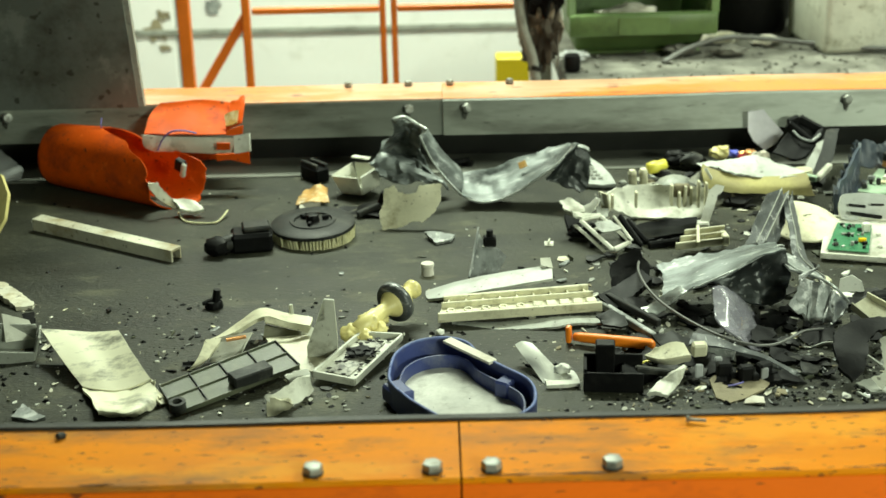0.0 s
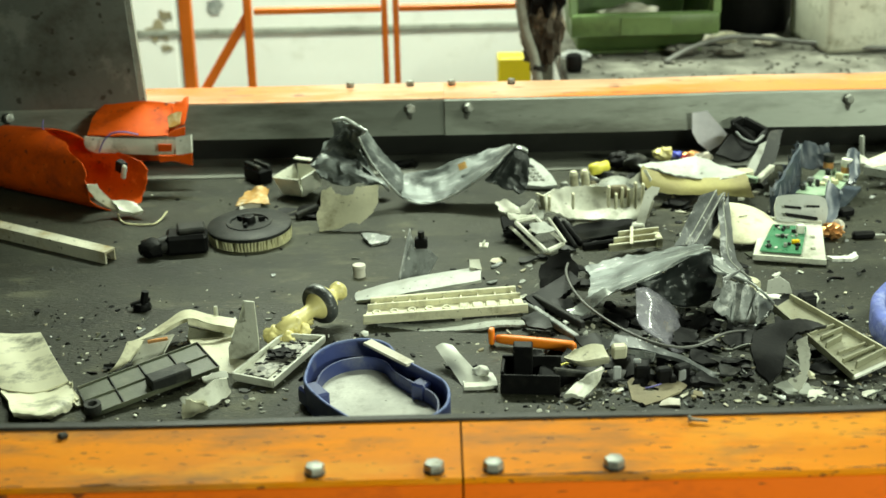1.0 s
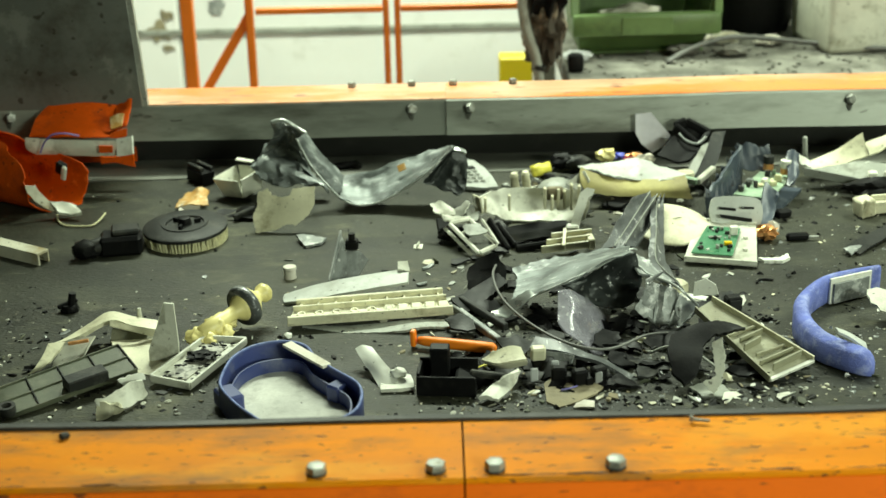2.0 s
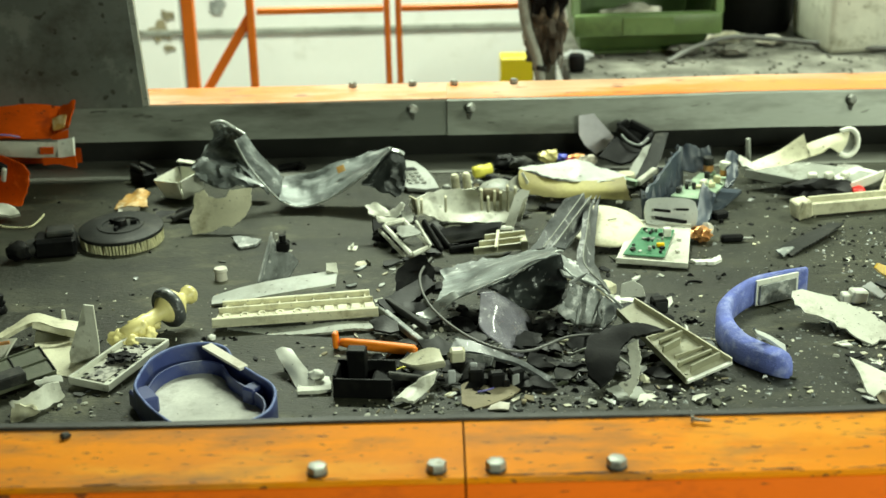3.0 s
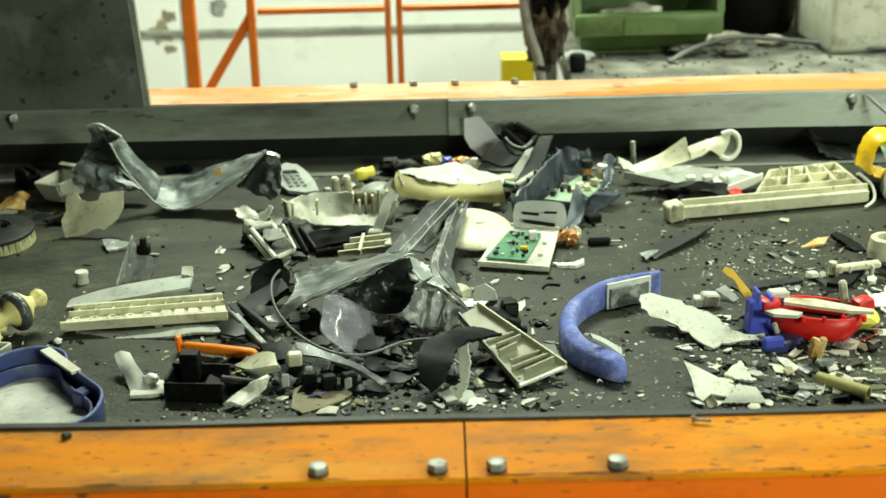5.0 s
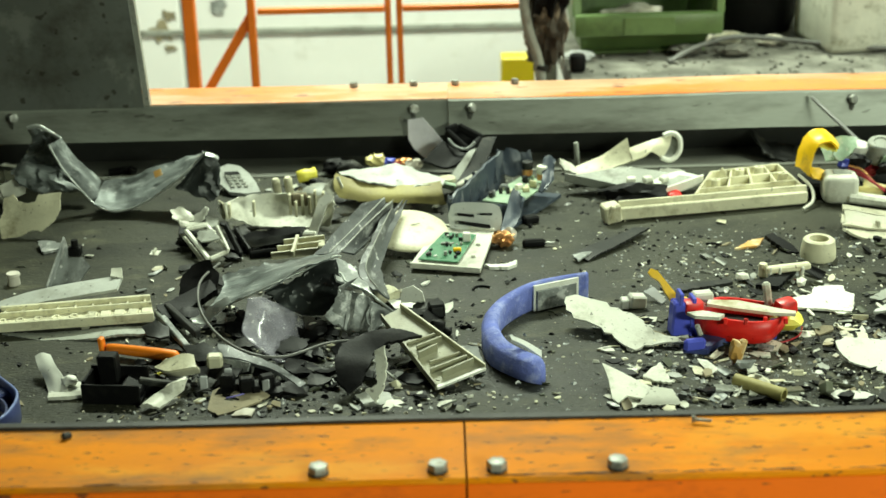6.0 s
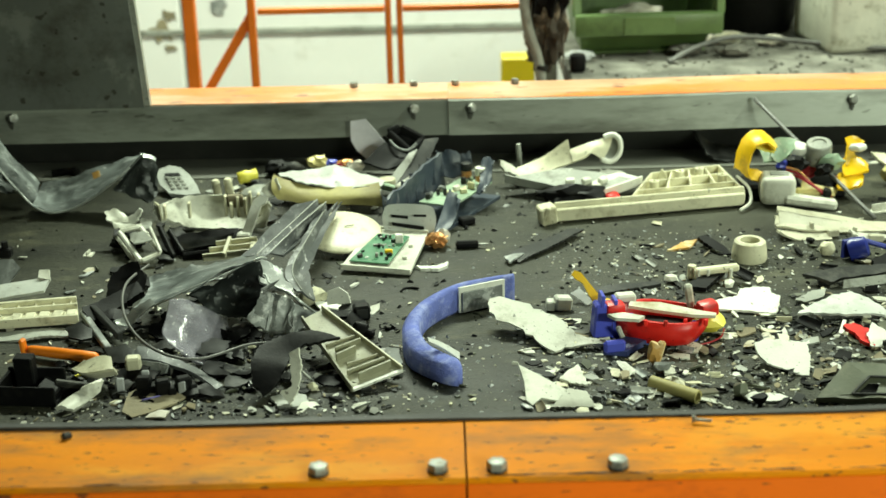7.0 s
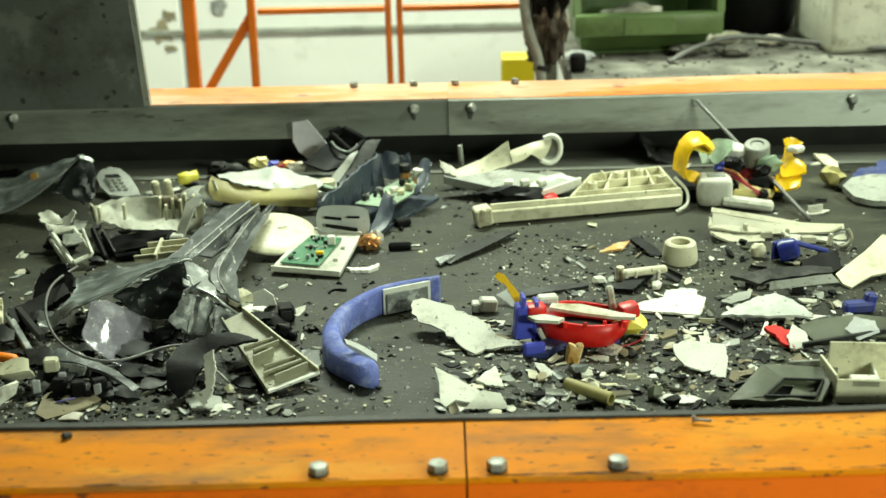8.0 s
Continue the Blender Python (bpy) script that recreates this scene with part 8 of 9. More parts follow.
    part("lower_ledge", cage([[(-0.005, -0.041, 0.015), (0.039, -0.041, 0.008), (0.092, -0.041, 0.004)], [(-0.005, -0.066, 0.018), (0.034, -0.066, 0.002), (0.089, -0.066, 0.001)]], 0.004, 4, crumple=0.002, jag=0.003), "ivory", ar)
    part("end_loop", cage([[(0.210, -0.056, 0.001), (0.223, -0.056, 0.006), (0.235, -0.056, 0.010)], [(0.219, -0.066, 0.001), (0.229, -0.066, 0.001), (0.236, -0.066, 0.001)]], 0.005, 4, crumple=0.002, jag=0.002), "ivory", ar)
    part("white_tongue", cage([[(0.118, -0.066, 0.018), (0.156, -0.066, 0.007), (0.202, -0.066, 0.004)], [(0.121, -0.081, 0.014), (0.152, -0.081, 0.004), (0.203, -0.081, 0.001)]], 0.004, 4, crumple=0.003, jag=0.003), "white", ar, "torn white tongue")
    for k in range(6):
        f = 0.12 + 0.15 * k
        part("rib", box((0.03, 0.006, 0.02, 0.005, 0.028, 0.006)[k], 0.010, 0.012 + 0.010 * (k % 2), 0.001, (e.x * f, e.y * f - 0.006, 0.002), (0, 4 * k - 10, 8)), "ivory", ar)
    part("curl", cable([(e.x, e.y, 0.035), (e.x + 0.006, e.y - 0.006, 0.02), (e.x - 0.004, e.y - 0.012, 0.008), (e.x - 0.016, e.y - 0.012, 0.006)], 0.004), "ivory", ar)
    ride(ar, o.x, o.y, 0, 0, 0, 0, "long cream plastic arm with ribs", "plastic arm")
    kn = empty("crank_scrap")
    part("hub", lathe([(0.004, 0), (0.020, 0), (0.022, 0.008), (0.018, 0.03), (0.012, 0.034), (0.004, 0.034)], 20, (0, 0, 0.014), (12, 70, 0)), "dark_blue", kn)
    part("lever", box(0.07, 0.012, 0.008, 0.003, (0.05, 0.0, 0.020), (0, 14, -12)), "dark_blue", kn)
    part("fin", box(0.03, 0.006, 0.034, 0.002, (0.0, 0.0, 0.002), (0, 0, 15)), "dark_blue", kn)
    ride(kn, 1.548, 2.341, 0, 0, 0, 0, "dark blue plastic knob with a lever", "knob")
    rg = solo("white_ring", lathe([(0.017, 0.004), (0.029, 0.0), (0.031, 0.004), (0.030, 0.018), (0.027, 0.034), (0.023, 0.037), (0.017, 0.036), (0.017, 0.004)], 36), "cream")
    ride(rg, 1.376, 2.347, 0, 0, 0, 0, "short white plastic ring on the belt", "ring")
    ob = solo("yellow_pebble", lump(0.014, 6.6, (1, 0.8, 1.0), 0.3, 2), "cream")
    ride(ob, 1.514, 2.357, 0, 0, 0, 0, "small cream plastic nub", "scrap nub")
    # plate with blue bracket at the far right
    lay("rounded_plate", (1.782, 2.585, 0.000, 10, 0), [(-0.040, 0.078), (-0.016, 0.107), (0.027, 0.121), (0.080, 0.114), (0.097, 0.055), (0.061, 0.006), (0.003, 0.013), (-0.028, 0.037)], 0.012, "pale", "pale rounded plastic plate", "plastic plate", 0.03, ripple(0.003, 12))
    lay("blue_bracket", (1.799, 2.667, 0.014, 8, 0), [(-0.026, 0.044), (-0.003, 0.073), (0.030, 0.076), (0.041, 0.102), (0.096, 0.104), (0.072, 0.021), (0.009, 0.012), (-0.025, 0.024)], 0.012, "blue", "dull blue plastic bracket on a plate", "plastic bracket", jag=0.002)
    lay("cream_tag", (1.767, 2.838, 0.000, 10, 0), [(-0.023, 0.062), (0.003, 0.061), (0.020, 0.024), (0.016, -0.001), (-0.001, -0.005), (-0.011, 0.026)], 0.006, "cream", "small cream plastic tag", "plastic scrap")
    ob = solo("foil_scrap", lump(0.022, 9.1, (1.1, 0.9, 0.9), 0.6, 2, 3), "khaki")
    ride(ob, 1.739, 2.730, 0, 0, 0, 0, "crumpled khaki foil scrap", "foil")
    lay("cream_sheet", (1.631, 2.203, 0.000, 22, 10), [(-0.009, 0.034), (0.063, 0.081), (0.110, 0.118), (0.135, 0.105), (0.113, 0.029), (0.049, 0.021), (0.005, -0.001), (-0.006, 0.010)], 0.004, "cream", "flat cream plastic sheet", "plastic sheet", 0.03, ripple(0.004, 8))
    gc = empty("grey_channel")
    place, pts = (1.538, 2.209, 0.000, 14, 0), [(-0.097, 0.023), (-0.059, 0.034), (0.029, 0.047), (0.075, 0.038), (0.075, 0.026), (0.003, 0.016), (-0.034, 0.008), (-0.052, -0.001)]
    part("web", slab(pts, 0.006, 0.02, creases(0.005, 0.02, 3.0)), "dark", gc, "", pose(0, 0, 0, 14))
    p2, pts2 = (1.552, 2.188, 0.000, 48, 4), [(-0.056, 0.002), (-0.052, 0.017), (-0.016, 0.020), (0.052, 0.025), (0.063, 0.010), (0.020, 0.007)]
    part("face", slab(pts2, 0.004, 0.02, ripple(0.002, 20)), "pale", gc, "paler grey front face", Matrix.Translation((p2[0] - place[0], p2[1] - place[1], 0)) @ pose(0, 0, 0, 48, 0, 4))
    ride(gc, *place[:2], 0.006, 0, 0, 0, "dark grey plastic channel piece with paler face", "plastic channel")
    lay("black_wedge", (1.587, 2.255, 0.000, 24, 0), [(-0.018, 0.030), (0.019, 0.049), (0.050, 0.055), (0.051, 0.017), (0.028, -0.001), (-0.014, 0.000)], 0.010, "black", "black plastic wedge on scrap", "plastic scrap", jag=0.002)
    lay("grey_dish", (1.470, 2.065, 0.000, 10, 0), [(-0.071, 0.025), (-0.046, 0.040), (-0.016, 0.055), (0.024, 0.070), (0.048, 0.056), (0.066, 0.036), (0.074, 0.013), (0.037, 0.008), (0.000, 0.002), (-0.042, 0.014)], 0.004, "pale_clean", "pale grey curved plastic dish fragment", "plastic shard", 0.015, lambda x, y: 0.012 - 2.2 * x * x, 0.002)
    lay("grey_leaf", (1.432, 2.144, 0.000, 8, 0), [(-0.021, 0.008), (0.012, 0.039), (0.038, 0.045), (0.026, 0.017), (-0.005, 0.000)], 0.004, "pale", "pale grey plastic leaf fragment", "plastic shard")
    lay("white_shard", (1.316, 2.101, 0.000, 7, 0), [(-0.051, 0.036), (-0.029, 0.053), (0.002, 0.061), (0.012, 0.083), (0.059, 0.084), (0.058, 0.066), (0.071, 0.058), (0.061, 0.022), (0.052, 0.001), (0.019, 0.006), (-0.011, 0.016), (-0.050, 0.027)], 0.004, "bright", "torn white plastic shard", "plastic shard", 0.02, ripple(0.003, 12), 0.0015)
    lay("white_shard", (1.336, 1.888, 0.000, 22, 4), [(-0.033, 0.064), (-0.014, 0.072), (0.014, 0.067), (0.045, 0.060), (0.042, 0.028), (0.031, -0.007), (0.014, -0.001), (-0.008, 0.014), (-0.023, 0.024), (-0.032, 0.045)], 0.003, "bright", "clean white plastic shard", "plastic shard", 0.02, ripple(0.003, 12), 0.0012)
    lay("oval_chip", (1.282, 1.802, 0.000, 4, 0), [(-0.025, 0.016), (-0.008, 0.025), (0.030, 0.017), (0.043, 0.004), (0.020, -0.001), (-0.015, 0.002)], 0.004, "bright", "thin white oval plastic chip", "plastic shard")
    # grey frame with a window
    gf = empty("monitor_scrap")
    place, quad = (1.424, 1.788, 0.000, 12, 0), [(-0.070, 0.005), (0.056, -0.002), (0.097, 0.070), (-0.008, 0.084)]
    m8 = pose(0, 0, 0, 12)
    w = [quad_at(quad, u, v) for u, v in ((0.36, 0.10), (0.92, 0.10), (0.90, 0.60), (0.42, 0.60))]
    qv = [Vector(p) for p in quad]
    for i in range(4):
        j = (i + 1) % 4
        part("side", slab([tuple(qv[i]), tuple(qv[j]), tuple(w[j]), tuple(w[i])], 0.010, 0.012, ripple(0.003, 30, 1.0 * i)), "olive", gf, "", m8)
        part("window_rim", beam(w[i], w[j], 0.003, 0.004, 0.009), "dark", gf, "", m8)
    part("backing", slab([tuple(p) for p in w], 0.002, at=(0, 0, -0.004)), "black", gf, "black backing behind the opening", m8)
    part("lining", slab([tuple(w[0].lerp(w[1], 0.45)), tuple(w[1]), tuple(w[2]), tuple(w[3].lerp(w[2], 0.3))], 0.002, 0.012, ripple(0.004, 30), at=(0, 0, 0.001)), "olive", gf, "dull lining in the opening", m8)
    ride(gf, *place[:2], 0.002, 0, 0, 0, "grey olive plastic bezel with a window", "bezel")
    cb = empty("cream_box")
    o = Vector((1.543, 1.792))
    part("base", box(0.12, 0.07, 0.005, 0.001, (0.02, 0.04, 0)), "cream", cb)
    part("front_wall", box(0.12, 0.004, 0.036, 0.001, (0.02, 0.004, 0)), "cream", cb)
    part("back_wall", box(0.12, 0.004, 0.060, 0.001, (0.02, 0.076, 0)), "cream", cb)
    part("side_wall", box(0.004, 0.07, 0.042, 0.001, (-0.04, 0.04, 0), (0, -8, 10)), "cream", cb)
    part("divider", box(0.004, 0.066, 0.03, 0.001, (0.02, 0.04, 0)), "white", cb)
    part("ledge", box(0.04, 0.02, 0.012, 0.002, (0.0, 0.012, 0.024)), "white", cb)
    ride(cb, o.x, o.y, 0, 0, 0, -6, "broken cream plastic box with a divider", "plastic box")
    lay("green_plate", (1.555, 1.985, 0.000, 8, 0), [(-0.045, 0.057), (-0.017, 0.072), (0.056, 0.082), (0.105, 0.070), (0.098, 0.015), (0.030, 0.018), (-0.017, 0.001), (-0.031, 0.012)], 0.003, "olive", "dark green grey plastic plate", "plastic plate", 0.03, ripple(0.003, 10))
    lay("clear_plate", (1.601, 1.985, 0.008, 10, 0), [(-0.026, 0.031), (-0.004, 0.062), (0.024, 0.048), (0.023, 0.017), (-0.013, 0.001)], 0.002, "glass", "pale clear plastic plate", "plastic plate")
    for i in range(2):
        a, b = ((Vector((1.499, 1.968)), Vector((1.707, 2.035))), (Vector((1.464, 1.906)), Vector((1.577, 1.913))))[i]
        rr = solo("thin_rail", beam((0, 0), tuple(b - a), 0.006, 0.008, 0.006), "dark" if i == 0 else "pale")
        ride(rr, a.x, a.y, 0, 0, 0, 0, "thin plastic rail lying across crumbs", "plastic rail", "thin rails")
    lay("red_scrap", (1.474, 1.969, 0.000, 12, 0), [(-0.022, 0.054), (-0.004, 0.064), (0.015, 0.048), (0.024, 0.023), (0.013, -0.000), (-0.002, 0.010), (-0.008, 0.035)], 0.006, "toy_red", "torn red plastic scrap", "plastic scrap", jag=0.002)
    lay("white_leaf", (1.495, 1.968, 0.000, 30, 0), [(-0.016, 0.023), (-0.003, 0.049), (0.014, 0.033), (0.017, 0.017), (0.005, 0.002), (-0.014, 0.002)], 0.004, "bright", "white oval plastic scrap on red", "plastic scrap")
    ob = solo("blue_clip", add(box(0.05, 0.022, 0.018, 0.004), box(0.02, 0.016, 0.03, 0.004, (0.016, 0.004, 0), (0, 12, 0))), "dark_blue")
    ride(ob, 1.622, 2.110, 0, 0, 0, 6, "dark blue plastic clip", "plastic clip")
    # red toy hull with blue and yellow pieces
    hu = empty("toy_boat")
    o = Vector((1.173, 2.015))
    rim = [Vector(p) - o for p in ((1.096, 2.042), (1.113, 2.010), (1.148, 1.989), (1.187, 1.977), (1.222, 1.985), (1.249, 2.026), (1.220, 2.054), (1.152, 2.078))]
    path = [(p.x, p.y) for p in rim]
    mid = Vector((sum(p[0] for p in path), sum(p[1] for p in path))) / len(path)
    ring = smooth_path(path + [path[0]], 5)
    rows = [[Vector((mid.x + (q.x - mid.x) * k, mid.y + (q.y - mid.y) * k, zz)) for q in ring] for k, zz in ((0.6, 0.003), (0.8, 0.006), (0.93, 0.02), (1.0, 0.045))]
    part("hull", skin(rows, 0.004), "toy_red", hu, "glossy red hull", smooth=True)
    path = [(mid.x + (x - mid.x) * 0.9, mid.y + (y - mid.y) * 0.9) for x, y in path]
    part("deck", slab(path, 0.005, at=(0, 0, 0.016)), "black", hu)
    part("bow_block", box(0.03, 0.026, 0.022, 0.006, (mid.x - 0.070, mid.y + 0.018, 0.036), (0, 0, 10), seg=2), "toy_red", hu)
    part("stern_block", box(0.03, 0.026, 0.024, 0.006, (mid.x + 0.072, mid.y + 0.008, 0.036), (0, -6, 20), seg=2), "toy_red", hu)
    part("white_plank", slab([(-0.045, 0.055), (0.0, 0.05), (0.055, 0.015), (0.078, 0.004), (0.075, -0.006), (0.04, 0.0), (-0.01, 0.02), (-0.05, 0.04)], 0.005, at=(mid.x, mid.y - 0.03, 0.050)), "rust", hu, "long off-white plank")
    part("white_plank", slab([(-0.085, 0.028), (-0.06, 0.034), (-0.03, 0.018), (-0.04, 0.006), (-0.075, 0.014)], 0.005, at=(mid.x, mid.y - 0.045, 0.048)), "white", hu)
    part("white_post", box(0.012, 0.012, 0.04, 0.003, (mid.x + 0.05, mid.y + 0.03, 0.04), (0, -10, 0)), "white", hu)
    part("white_block", box(0.032, 0.02, 0.018, 0.003, (mid.x - 0.05, mid.y + 0.05, 0.04), (0, 0, 8)), "white", hu)
    for k in range(4):
        part("stud", box(0.006, 0.005, 0.010, 0.001, (mid.x - 0.03 + 0.03 * k, mid.y - 0.035 - 0.004 * (k % 2), 0.040)), "toy_red", hu)
    part("wire_loop", cable([(0.0, -0.004, 0.004), (0.03, -0.02, 0.003), (0.06, -0.02, 0.003), (0.09, 0.0, 0.004), (0.10, 0.02, 0.01)], 0.0013), "wire_red", hu, "thin red wire")
    ride(hu, o.x, o.y, 0, 0, 0, 0, "red plastic toy hull with off-white planks", "toy boat")
    tw = empty("toy_tower")
    o = Vector((1.091, 2.032))
    part("body", box(0.046, 0.028, 0.055, 0.003, (0, 0.01, 0), (0, 4, 6)), "toy_blue", tw)
    part("slot_wall", box(0.006, 0.026, 0.072, 0.001, (-0.012, 0.008, 0), (0, 4, 6)), "toy_blue", tw)
    part("slot_wall", box(0.006, 0.026, 0.064, 0.001, (0.008, 0.008, 0), (0, 4, 6)), "toy_blue", tw)
    part("peg", tube(0.006, 0.006, 0.04, 12, (0.036, 0.004, 0.0), (10, 0, 0)), "toy_blue", tw)
    part("white_stick", box(0.008, 0.006, 0.034, 0.002, (0.026, -0.012, 0.0), (20, -22, 0)), "white", tw)
    ride(tw, o.x, o.y, 0, 0, 0, 0, "blue plastic toy tower block", "toy block")
    yh = empty("toy_crank")
    place, pts = (1.081, 2.079, 0.000, 66, 0), [(-0.038, 0.081), (-0.033, 0.088), (-0.023, 0.084), (-0.014, 0.072), (0.006, 0.046), (0.017, 0.035), (0.014, 0.022), (-0.004, 0.036), (-0.012, 0.049), (-0.021, 0.067), (-0.032, 0.074)]
    part("arm", slab(pts, 0.012, 0.03), "toy_yellow", yh, "", pose(0, 0, 0, 66))
    part("joint", lathe([(0.003, 0), (0.011, 0), (0.011, 0.014), (0.003, 0.014)], 16, (0.016, 0.0, 0.035), (80, 0, 0)), "toy_yellow", yh)
    part("foot", box(0.016, 0.014, 0.035, 0.003, (0.022, 0.0, 0.0)), "toy_yellow", yh)
    ride(yh, *place[:2], 0.0, 0, 0, 0, "bent yellow plastic toy crank", "toy crank")
    bc = empty("blue_chip_clip")
    part("plate", slab([(-0.035, -0.01), (0.0, -0.02), (0.04, 0.02), (0.035, 0.034), (-0.01, 0.03)], 0.010, 0.02, ripple(0.006, 20)), "blue", bc)
    part("hook", box(0.034, 0.012, 0.02, 0.004, (-0.018, -0.012, 0.004), (0, 0, 12)), "toy_blue", bc)
    ride(bc, 1.114, 1.983, 0, 0, 0, 0, "small blue plastic clip", "plastic clip")
    ob = solo("blue_peg", tube(0.008, 0.007, 0.03, 14, (0, 0, 0), (4, 6, 0), bevel=0.001), "toy_blue")
    ride(ob, 1.223, 2.020, 0, 0, 0, 0, "small blue plastic peg", "peg")
    ob = solo("yellow_chunk", lump(0.026, 3.7, (1.2, 0.9, 0.7), 0.45, 2, 2.4), "lemon")
    ride(ob, 1.247, 2.044, 0, 0, 0, 0, "pale yellow foam chunk", "foam chunk")
    ob = solo("amber_coil", add(lump(0.012, 2.1, (0.8, 0.8, 1.6), 0.5), box(0.012, 0.008, 0.036, 0.003, (0.004, 0, 0.004), (0, 14, 0))), "tape")
    ride(ob, 1.149, 1.932, 0, 0, 0, 0, "amber plastic coil scrap", "plastic scrap")
    lay("dark_strip", (1.125, 2.200, 0.000, 5, 0), [(-0.044, 0.018), (0.002, 0.028), (0.070, 0.045), (0.080, 0.032), (0.039, 0.018), (-0.028, -0.003)], 0.006, "dark", "flat dark grey plastic strip", "plastic strip")
    lay("clear_tab", (1.072, 2.158, 0.000, 30, 0), [(-0.024, 0.024), (-0.008, 0.035), (0.012, 0.008), (0.003, -0.000)], 0.003, "glass", "small clear plastic tab on crumbs", "plastic scrap")
    wb = solo("white_cube", add(box(0.028, 0.022, 0.022, 0.003, (0, 0, 0), (0, 8, 12)), box(0.014, 0.02, 0.016, 0.002, (-0.018, 0, 0))), "bright")
    ride(wb, 1.032, 2.149, 0, 0, 0, 0, "small white plastic cube", "plastic block")
    lay("white_shard", (0.962, 1.804, 0.000, 18, 0), [(-0.015, 0.085), (0.005, 0.069), (0.039, 0.039), (0.050, 0.030), (0.036, 0.008), (0.013, 0.015), (0.000, 0.002), (-0.008, 0.012), (-0.009, 0.052)], 0.004, "white", "pointed off-white plastic shard", "plastic shard", 0.02, ripple(0.003, 10))
    lay("white_shard", (1.017, 1.798, 0.000, 26, 0), [(-0.031, 0.001), (-0.017, 0.016), (-0.003, 0.034), (0.021, 0.029), (0.032, 0.001)], 0.004, "white", "off-white plastic shard in crumbs", "plastic shard")
    lay("white_shard", (1.028, 1.868, 0.000, 14, 0), [(-0.022, 0.013), (-0.007, 0.033), (0.008, 0.045), (0.015, 0.016), (0.018, -0.001), (-0.004, 0.003)], 0.004, "white", "folded off-white plastic shard", "plastic shard")
    tb = solo("plastic_tube", lathe([(0.007, 0), (0.0095, 0), (0.010, 0.078), (0.007, 0.078), (0.007, 0)], 16, (0, 0, 0.010), (0, 90, 0)), "khaki")
    ride(tb, 1.135, 1.858, 0, 0, 0, -42, "short yellowed plastic tube", "tube")
    cl = empty("white_clamp")
    part("bar", box(0.075, 0.014, 0.012, 0.003, (0.01, 0, 0.016), (0, -4, 4)), "cream", cl)
    for x in (-0.024, -0.008, 0.03):
        part("jaw", box(0.006, 0.012, 0.026, 0.002, (x, -0.004, 0), (0, 6, 0)), "white", cl)
    part("stub", tube(0.008, 0.007, 0.022, 10, (-0.03, 0.012, 0.004)), "cream", cl)
    ride(cl, 1.291, 2.249, 0, 0, 0, 0, "small cream plastic clamp", "clamp")
    lay("black_stick", (1.265, 2.194, 0.000, 8, 0), [(-0.026, 0.019), (0.027, 0.064), (0.047, 0.086), (0.051, 0.063), (0.010, 0.009)], 0.008, "black", "black plastic stick under crumbs", "plastic scrap")
    lay("dark_splinter", (1.299, 2.385, 0.000, 14, 0), [(-0.001, 0.035), (0.013, 0.043), (0.045, 0.002), (0.050, -0.016), (0.028, -0.015)], 0.008, "black", "dark plastic splinter on the belt", "plastic scrap")
    lay("rust_splinter", (1.264, 2.382, 0.000, 4, 0), [(-0.024, 0.011), (0.016, 0.047), (0.036, 0.051), (0.017, 0.016)], 0.004, "tape", "rusty brown splinter on the belt", "scrap splinter")


build_tail()


# ---- small scrap and crumbs ----
def piece(rnd, size):
    """An irregular flat splinter, as points of an outline."""
    n = rnd.randint(4, 7)
    st = rnd.uniform(0, 6.28)
    asp = rnd.uniform(0.2, 0.75)
    return [(size * rnd.uniform(0.6, 1.1) * math.cos(st + 6.283 * i / n), size * asp * rnd.uniform(0.6, 1.1) * math.sin(st + 6.283 * i / n)) for i in range(n)]


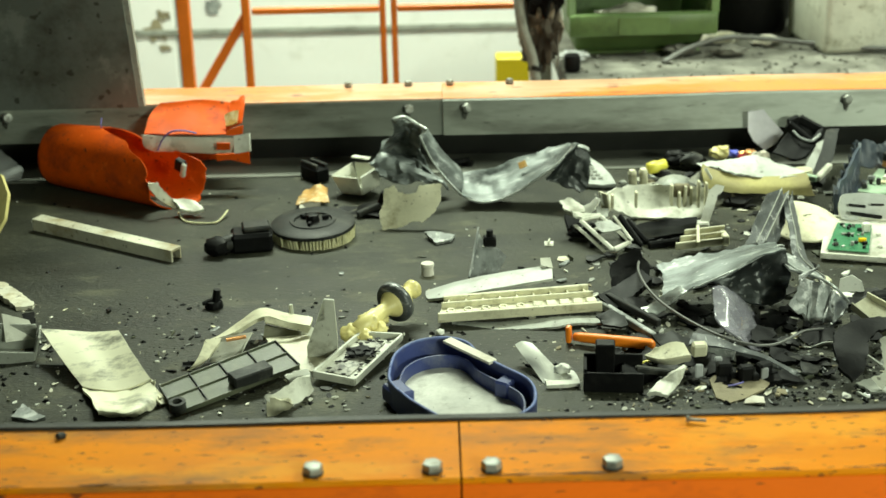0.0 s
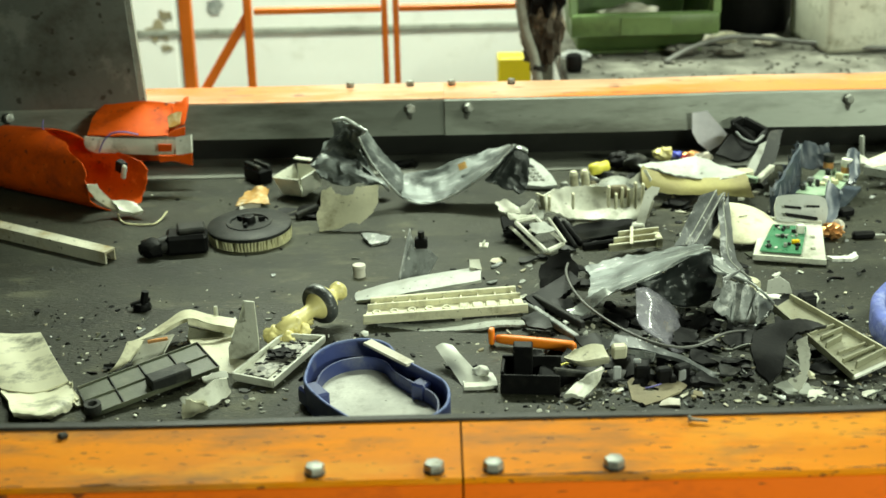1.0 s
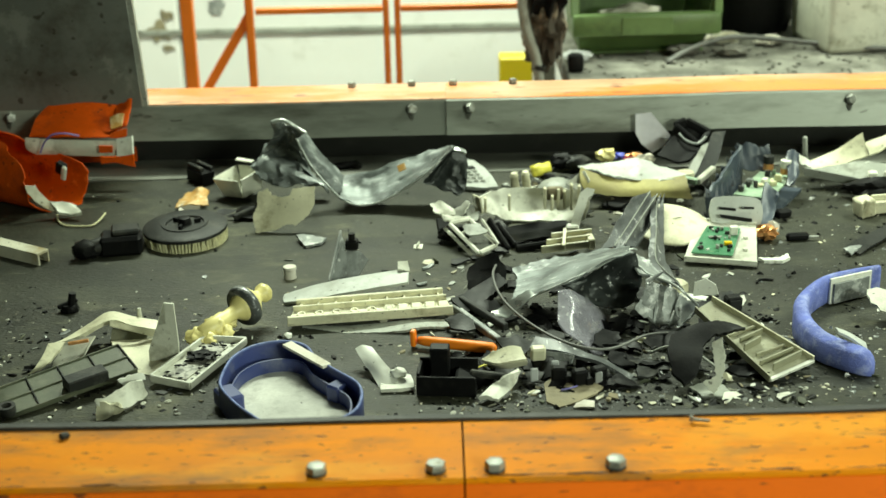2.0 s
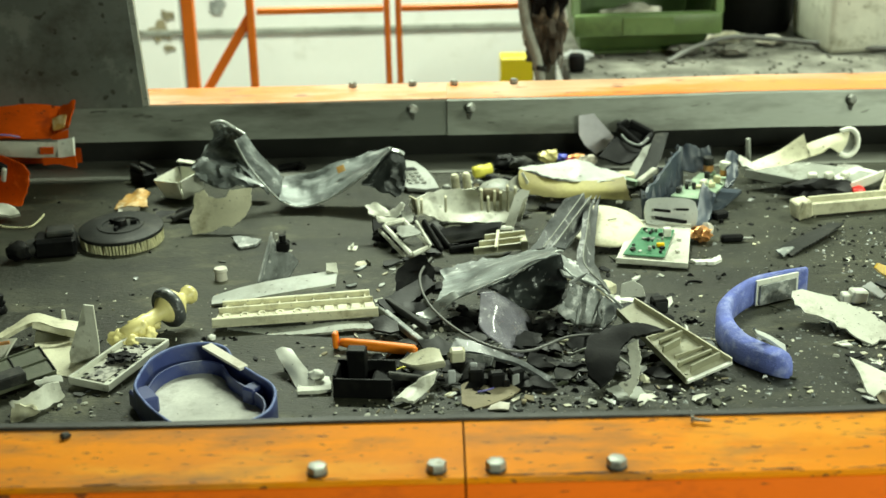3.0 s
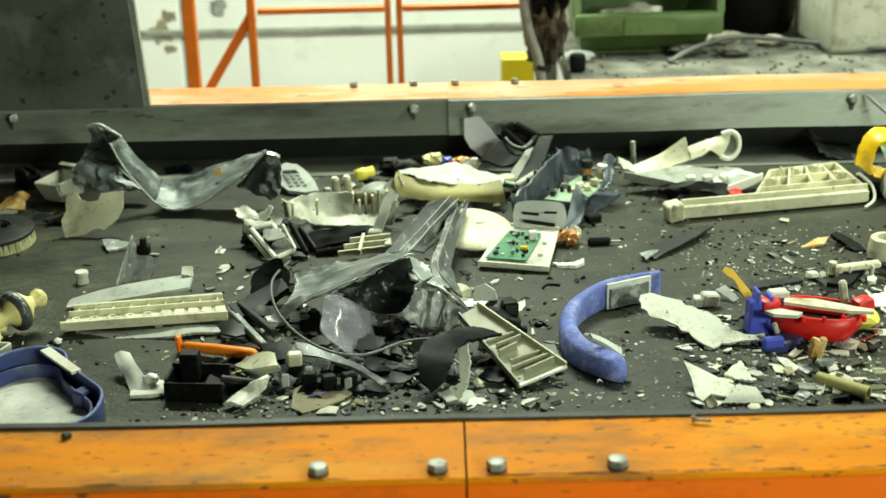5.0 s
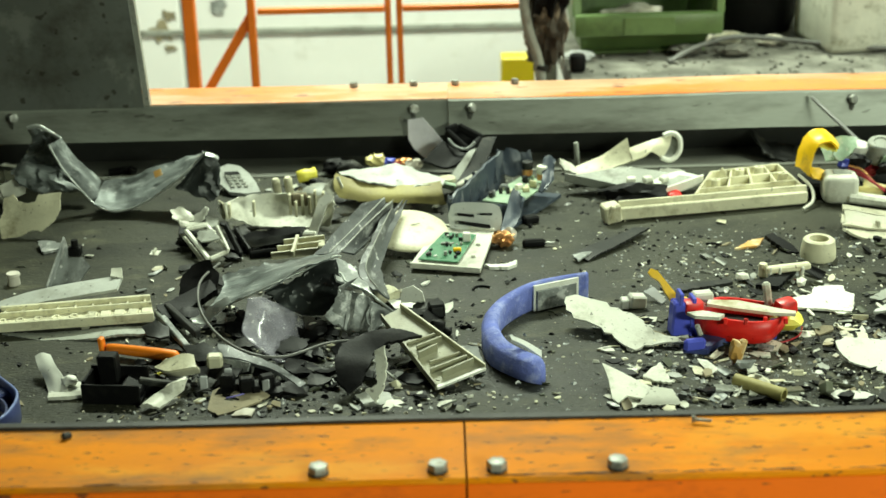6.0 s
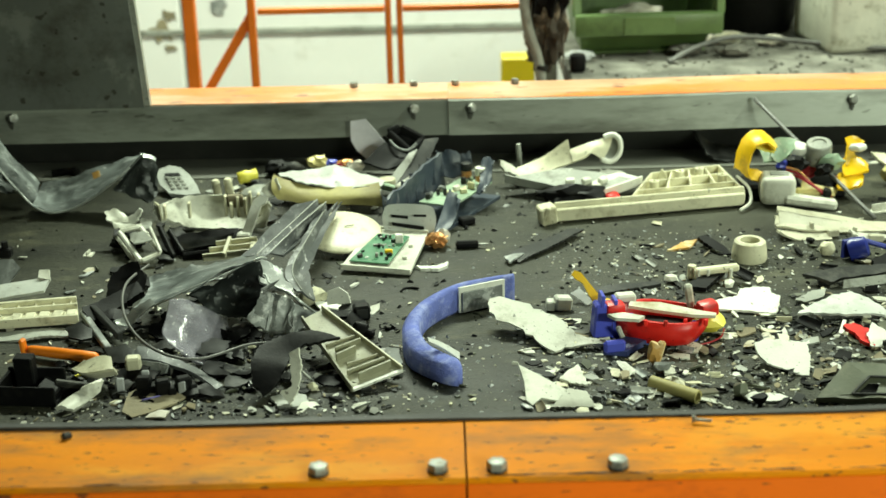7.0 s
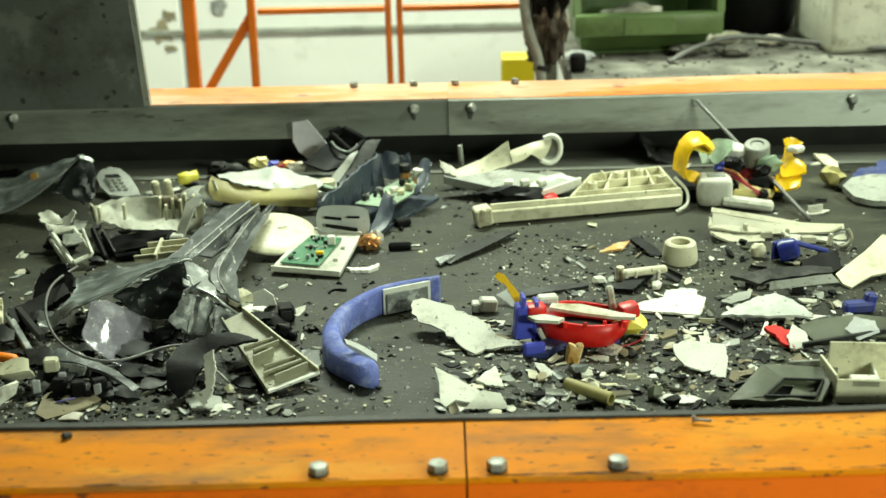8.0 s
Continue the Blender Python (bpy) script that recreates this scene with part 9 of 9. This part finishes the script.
def build_small_scrap():
    rnd = random.Random(21)
    made, rest = [], {}
    kinds = ("white", "white", "cream", "bright", "pale", "dark", "dark", "black", "black", "black", "grey", "olive", "olive", "card", "rust")
    words = {"white": "off-white", "cream": "cream", "bright": "clean white", "pale": "pale grey", "dark": "dark grey", "black": "black", "grey": "scuffed grey", "olive": "olive grey", "card": "brown", "rust": "rust-stained"}
    # stretches of belt: x range, y range, count, sizes
    for x0, x1, y0, y1, n, lo, hi in (
            (0.95, 1.62, 1.79, 2.10, 380, 0.005, 0.024), (1.15, 1.62, 2.05, 2.42, 120, 0.005, 0.020), (1.45, 1.66, 2.4, 2.9, 18, 0.006, 0.016),
            (0.30, 0.78, 1.80, 2.10, 150, 0.004, 0.017), (0.78, 0.98, 1.80, 2.2, 26, 0.004, 0.010), (0.20, 0.75, 2.05, 2.5, 70, 0.005, 0.020), (-0.62, 0.2, 1.82, 2.2, 80, 0.004, 0.013),
            (0.8, 1.3, 2.2, 2.75, 34, 0.004, 0.009), (0.95, 1.72, 1.785, 2.08, 650, 0.002, 0.009), (1.1, 1.7, 2.05, 2.42, 220, 0.002, 0.008), (0.25, 0.80, 1.79, 2.02, 260, 0.002, 0.008), (-0.66, 0.0, 1.80, 2.1, 150, 0.002, 0.007), (0.35, 0.8, 2.5, 2.88, 60, 0.006, 0.020), (-0.3, 0.3, 2.2, 2.6, 10, 0.004, 0.009), (1.62, 2.3, 1.8, 2.9, 60, 0.008, 0.03)):
        for i in range(n):
            k = rnd.choice(kinds)
            s = rnd.uniform(lo, hi) * rnd.choice((0.7, 1, 1))
            pick = rnd.random()
            if pick > 0.80 and s > 0.006:
                bm = trough(s * rnd.uniform(1.2, 2.4), s * rnd.uniform(0.35, 0.8), 200, rnd.uniform(270, 330), 0.0009, 4, rnd.uniform(-0.4, 0.3), s * 0.5, None, 3, i)
                tilt, z = rnd.uniform(-10, 10), 0.001
            elif pick > 0.72:
                bm = add(slab(piece(rnd, s), 0.0025, s * 0.7, ripple(0.12 * s, 1.2 / s, i)), box(s * rnd.uniform(0.8, 1.5), 0.0022, s * rnd.uniform(0.3, 0.7), 0.0004))
                tilt, z = rnd.uniform(-8, 12), 0.0
            elif pick < 0.66:
                bm = slab(piece(rnd, s), rnd.uniform(0.0008, 0.0022) if s < 0.012 else rnd.uniform(0.0015, 0.0035), s * 0.7, ripple(0.12 * s, 1.2 / s, rnd.uniform(0, 9)))
                tilt = rnd.uniform(-16, 22)
                z = 0.5 * s * abs(math.sin(radians(tilt)))
            else:
                bm = lump(s * 0.6, rnd.uniform(0, 50), (1.2, 0.8, 0.7), 0.6, 1, 2.4)
                tilt, z = 0, 0
            x, y, turn, side = rnd.uniform(x0, x1), rnd.uniform(y0, y1), rnd.uniform(0, 360), rnd.uniform(-10, 10)
            if len(made) < 290 and y < 2.2 and s > 0.007:
                made.append(ride(solo("plastic_splinter", bm, k), x, y, z, tilt, side, turn, "small %s plastic splinter among the scrap" % words[k], "plastic splinter", "small splinters"))
            else:
                bm.transform(pose(x, y, H_BELT + z, tilt, side, turn))
                rest.setdefault(k, bmesh.new())
                add(rest[k], bm)
    for k, bm in rest.items():
        RIDERS.append((tagged(solo("plastic_shavings", bm, k), "%s plastic shavings strewn over the belt" % words[k], "shavings", kind="stuff"), Matrix()))


def build_crumbs():
    rnd = random.Random(33)

    def spread(name, material, label, count, zones, lo, hi):
        verts, faces = [], []
        for i in range(count):
            x0, x1, y0, y1, p = rnd.choice(zones)
            x, y = rnd.uniform(x0, x1), y0 + (y1 - y0) * rnd.random() ** p
            s = lo + (hi - lo) * rnd.random() ** 3
            a = rnd.uniform(0, 6.28)
            asp = rnd.uniform(0.4, 1.0)
            h = s * rnd.uniform(0.3, 0.9)
            n = len(verts)
            c, d = math.cos(a), math.sin(a)
            for u, v, w in ((-1, -asp, 0), (1, -asp * 0.7, 0), (0.7, asp, 0), (-0.8, asp * 0.8, 0), (-0.4, -asp * 0.2, 1), (0.5, asp * 0.1, rnd.uniform(0.5, 1))):
                u, v = u * s * rnd.uniform(0.7, 1.1), v * s * rnd.uniform(0.7, 1.1)
                verts.append((x + u * c - v * d, y + u * d + v * c, H_BELT + w * h + 0.0002))
            faces += [(n, n + 1, n + 5, n + 4), (n + 1, n + 2, n + 5), (n + 2, n + 3, n + 4, n + 5), (n + 3, n, n + 4)]
        me = bpy.data.meshes.new(name)
        me.from_pydata(verts, [], faces)
        me.materials.append(M[material])
        ob = tagged(new(name, me), label, "crumbs", kind="stuff")
        RIDERS.append((ob, Matrix()))

    near = (0.25, 1.7, 1.76, 2.05, 1.2)
    heap = (0.25, 0.75, 1.80, 2.2, 1.0)
    tail = (1.0, 1.7, 1.78, 2.5, 1.3)
    left = (-0.72, 0.3, 1.78, 2.25, 1.3)
    mid = (0.3, 1.2, 2.0, 2.9, 1.0)
    allover = (-0.9, 2.3, 1.76, 2.98, 1.0)
    spread("white_crumbs", "white", "white plastic crumbs strewn over the belt", 1000, (near, tail, tail, left, mid, allover), 0.0005, 0.0036)
    spread("pale_crumbs", "rust", "pale stained crumbs strewn over the belt", 2300, (near, near, tail, tail, left, mid), 0.0005, 0.0040)
    # Black crumbs, laid thicker in heap and tail to deepen the shadow too.
    spread("dark_crumbs", "black", "black crumbs strewn over the belt", 4200, (heap, heap, tail, tail, left, mid, allover), 0.0007, 0.0065)
    spread("grey_crumbs", "grey", "grey plastic crumbs strewn over the belt", 2600, (near, near, tail, tail, mid), 0.0008, 0.006)
    spread("dust_specks", "pale", "fine pale dust specks on the belt", 3200, (allover, allover, left, mid), 0.0003, 0.0011)


build_small_scrap()
build_crumbs()


# ---- movement ----
TRAVEL = ((0, 0), (0.5, 0.0602), (1, 0.1207), (1.5, 0.1819), (3, 0.3629), (3.5, 0.4235), (4, 0.4846), (4.5, 0.5463),
          (6, 0.7217), (6.5, 0.7863), (7, 0.8420), (7.5, 0.9074), (8, 0.9630))


def motions():
    """The belt and all that lies on it travel together to the left."""
    for ob, m in RIDERS:
        walk(ob, [(t, Matrix.Translation((-d, 0, 0)) @ m) for t, d in TRAVEL])


motions()
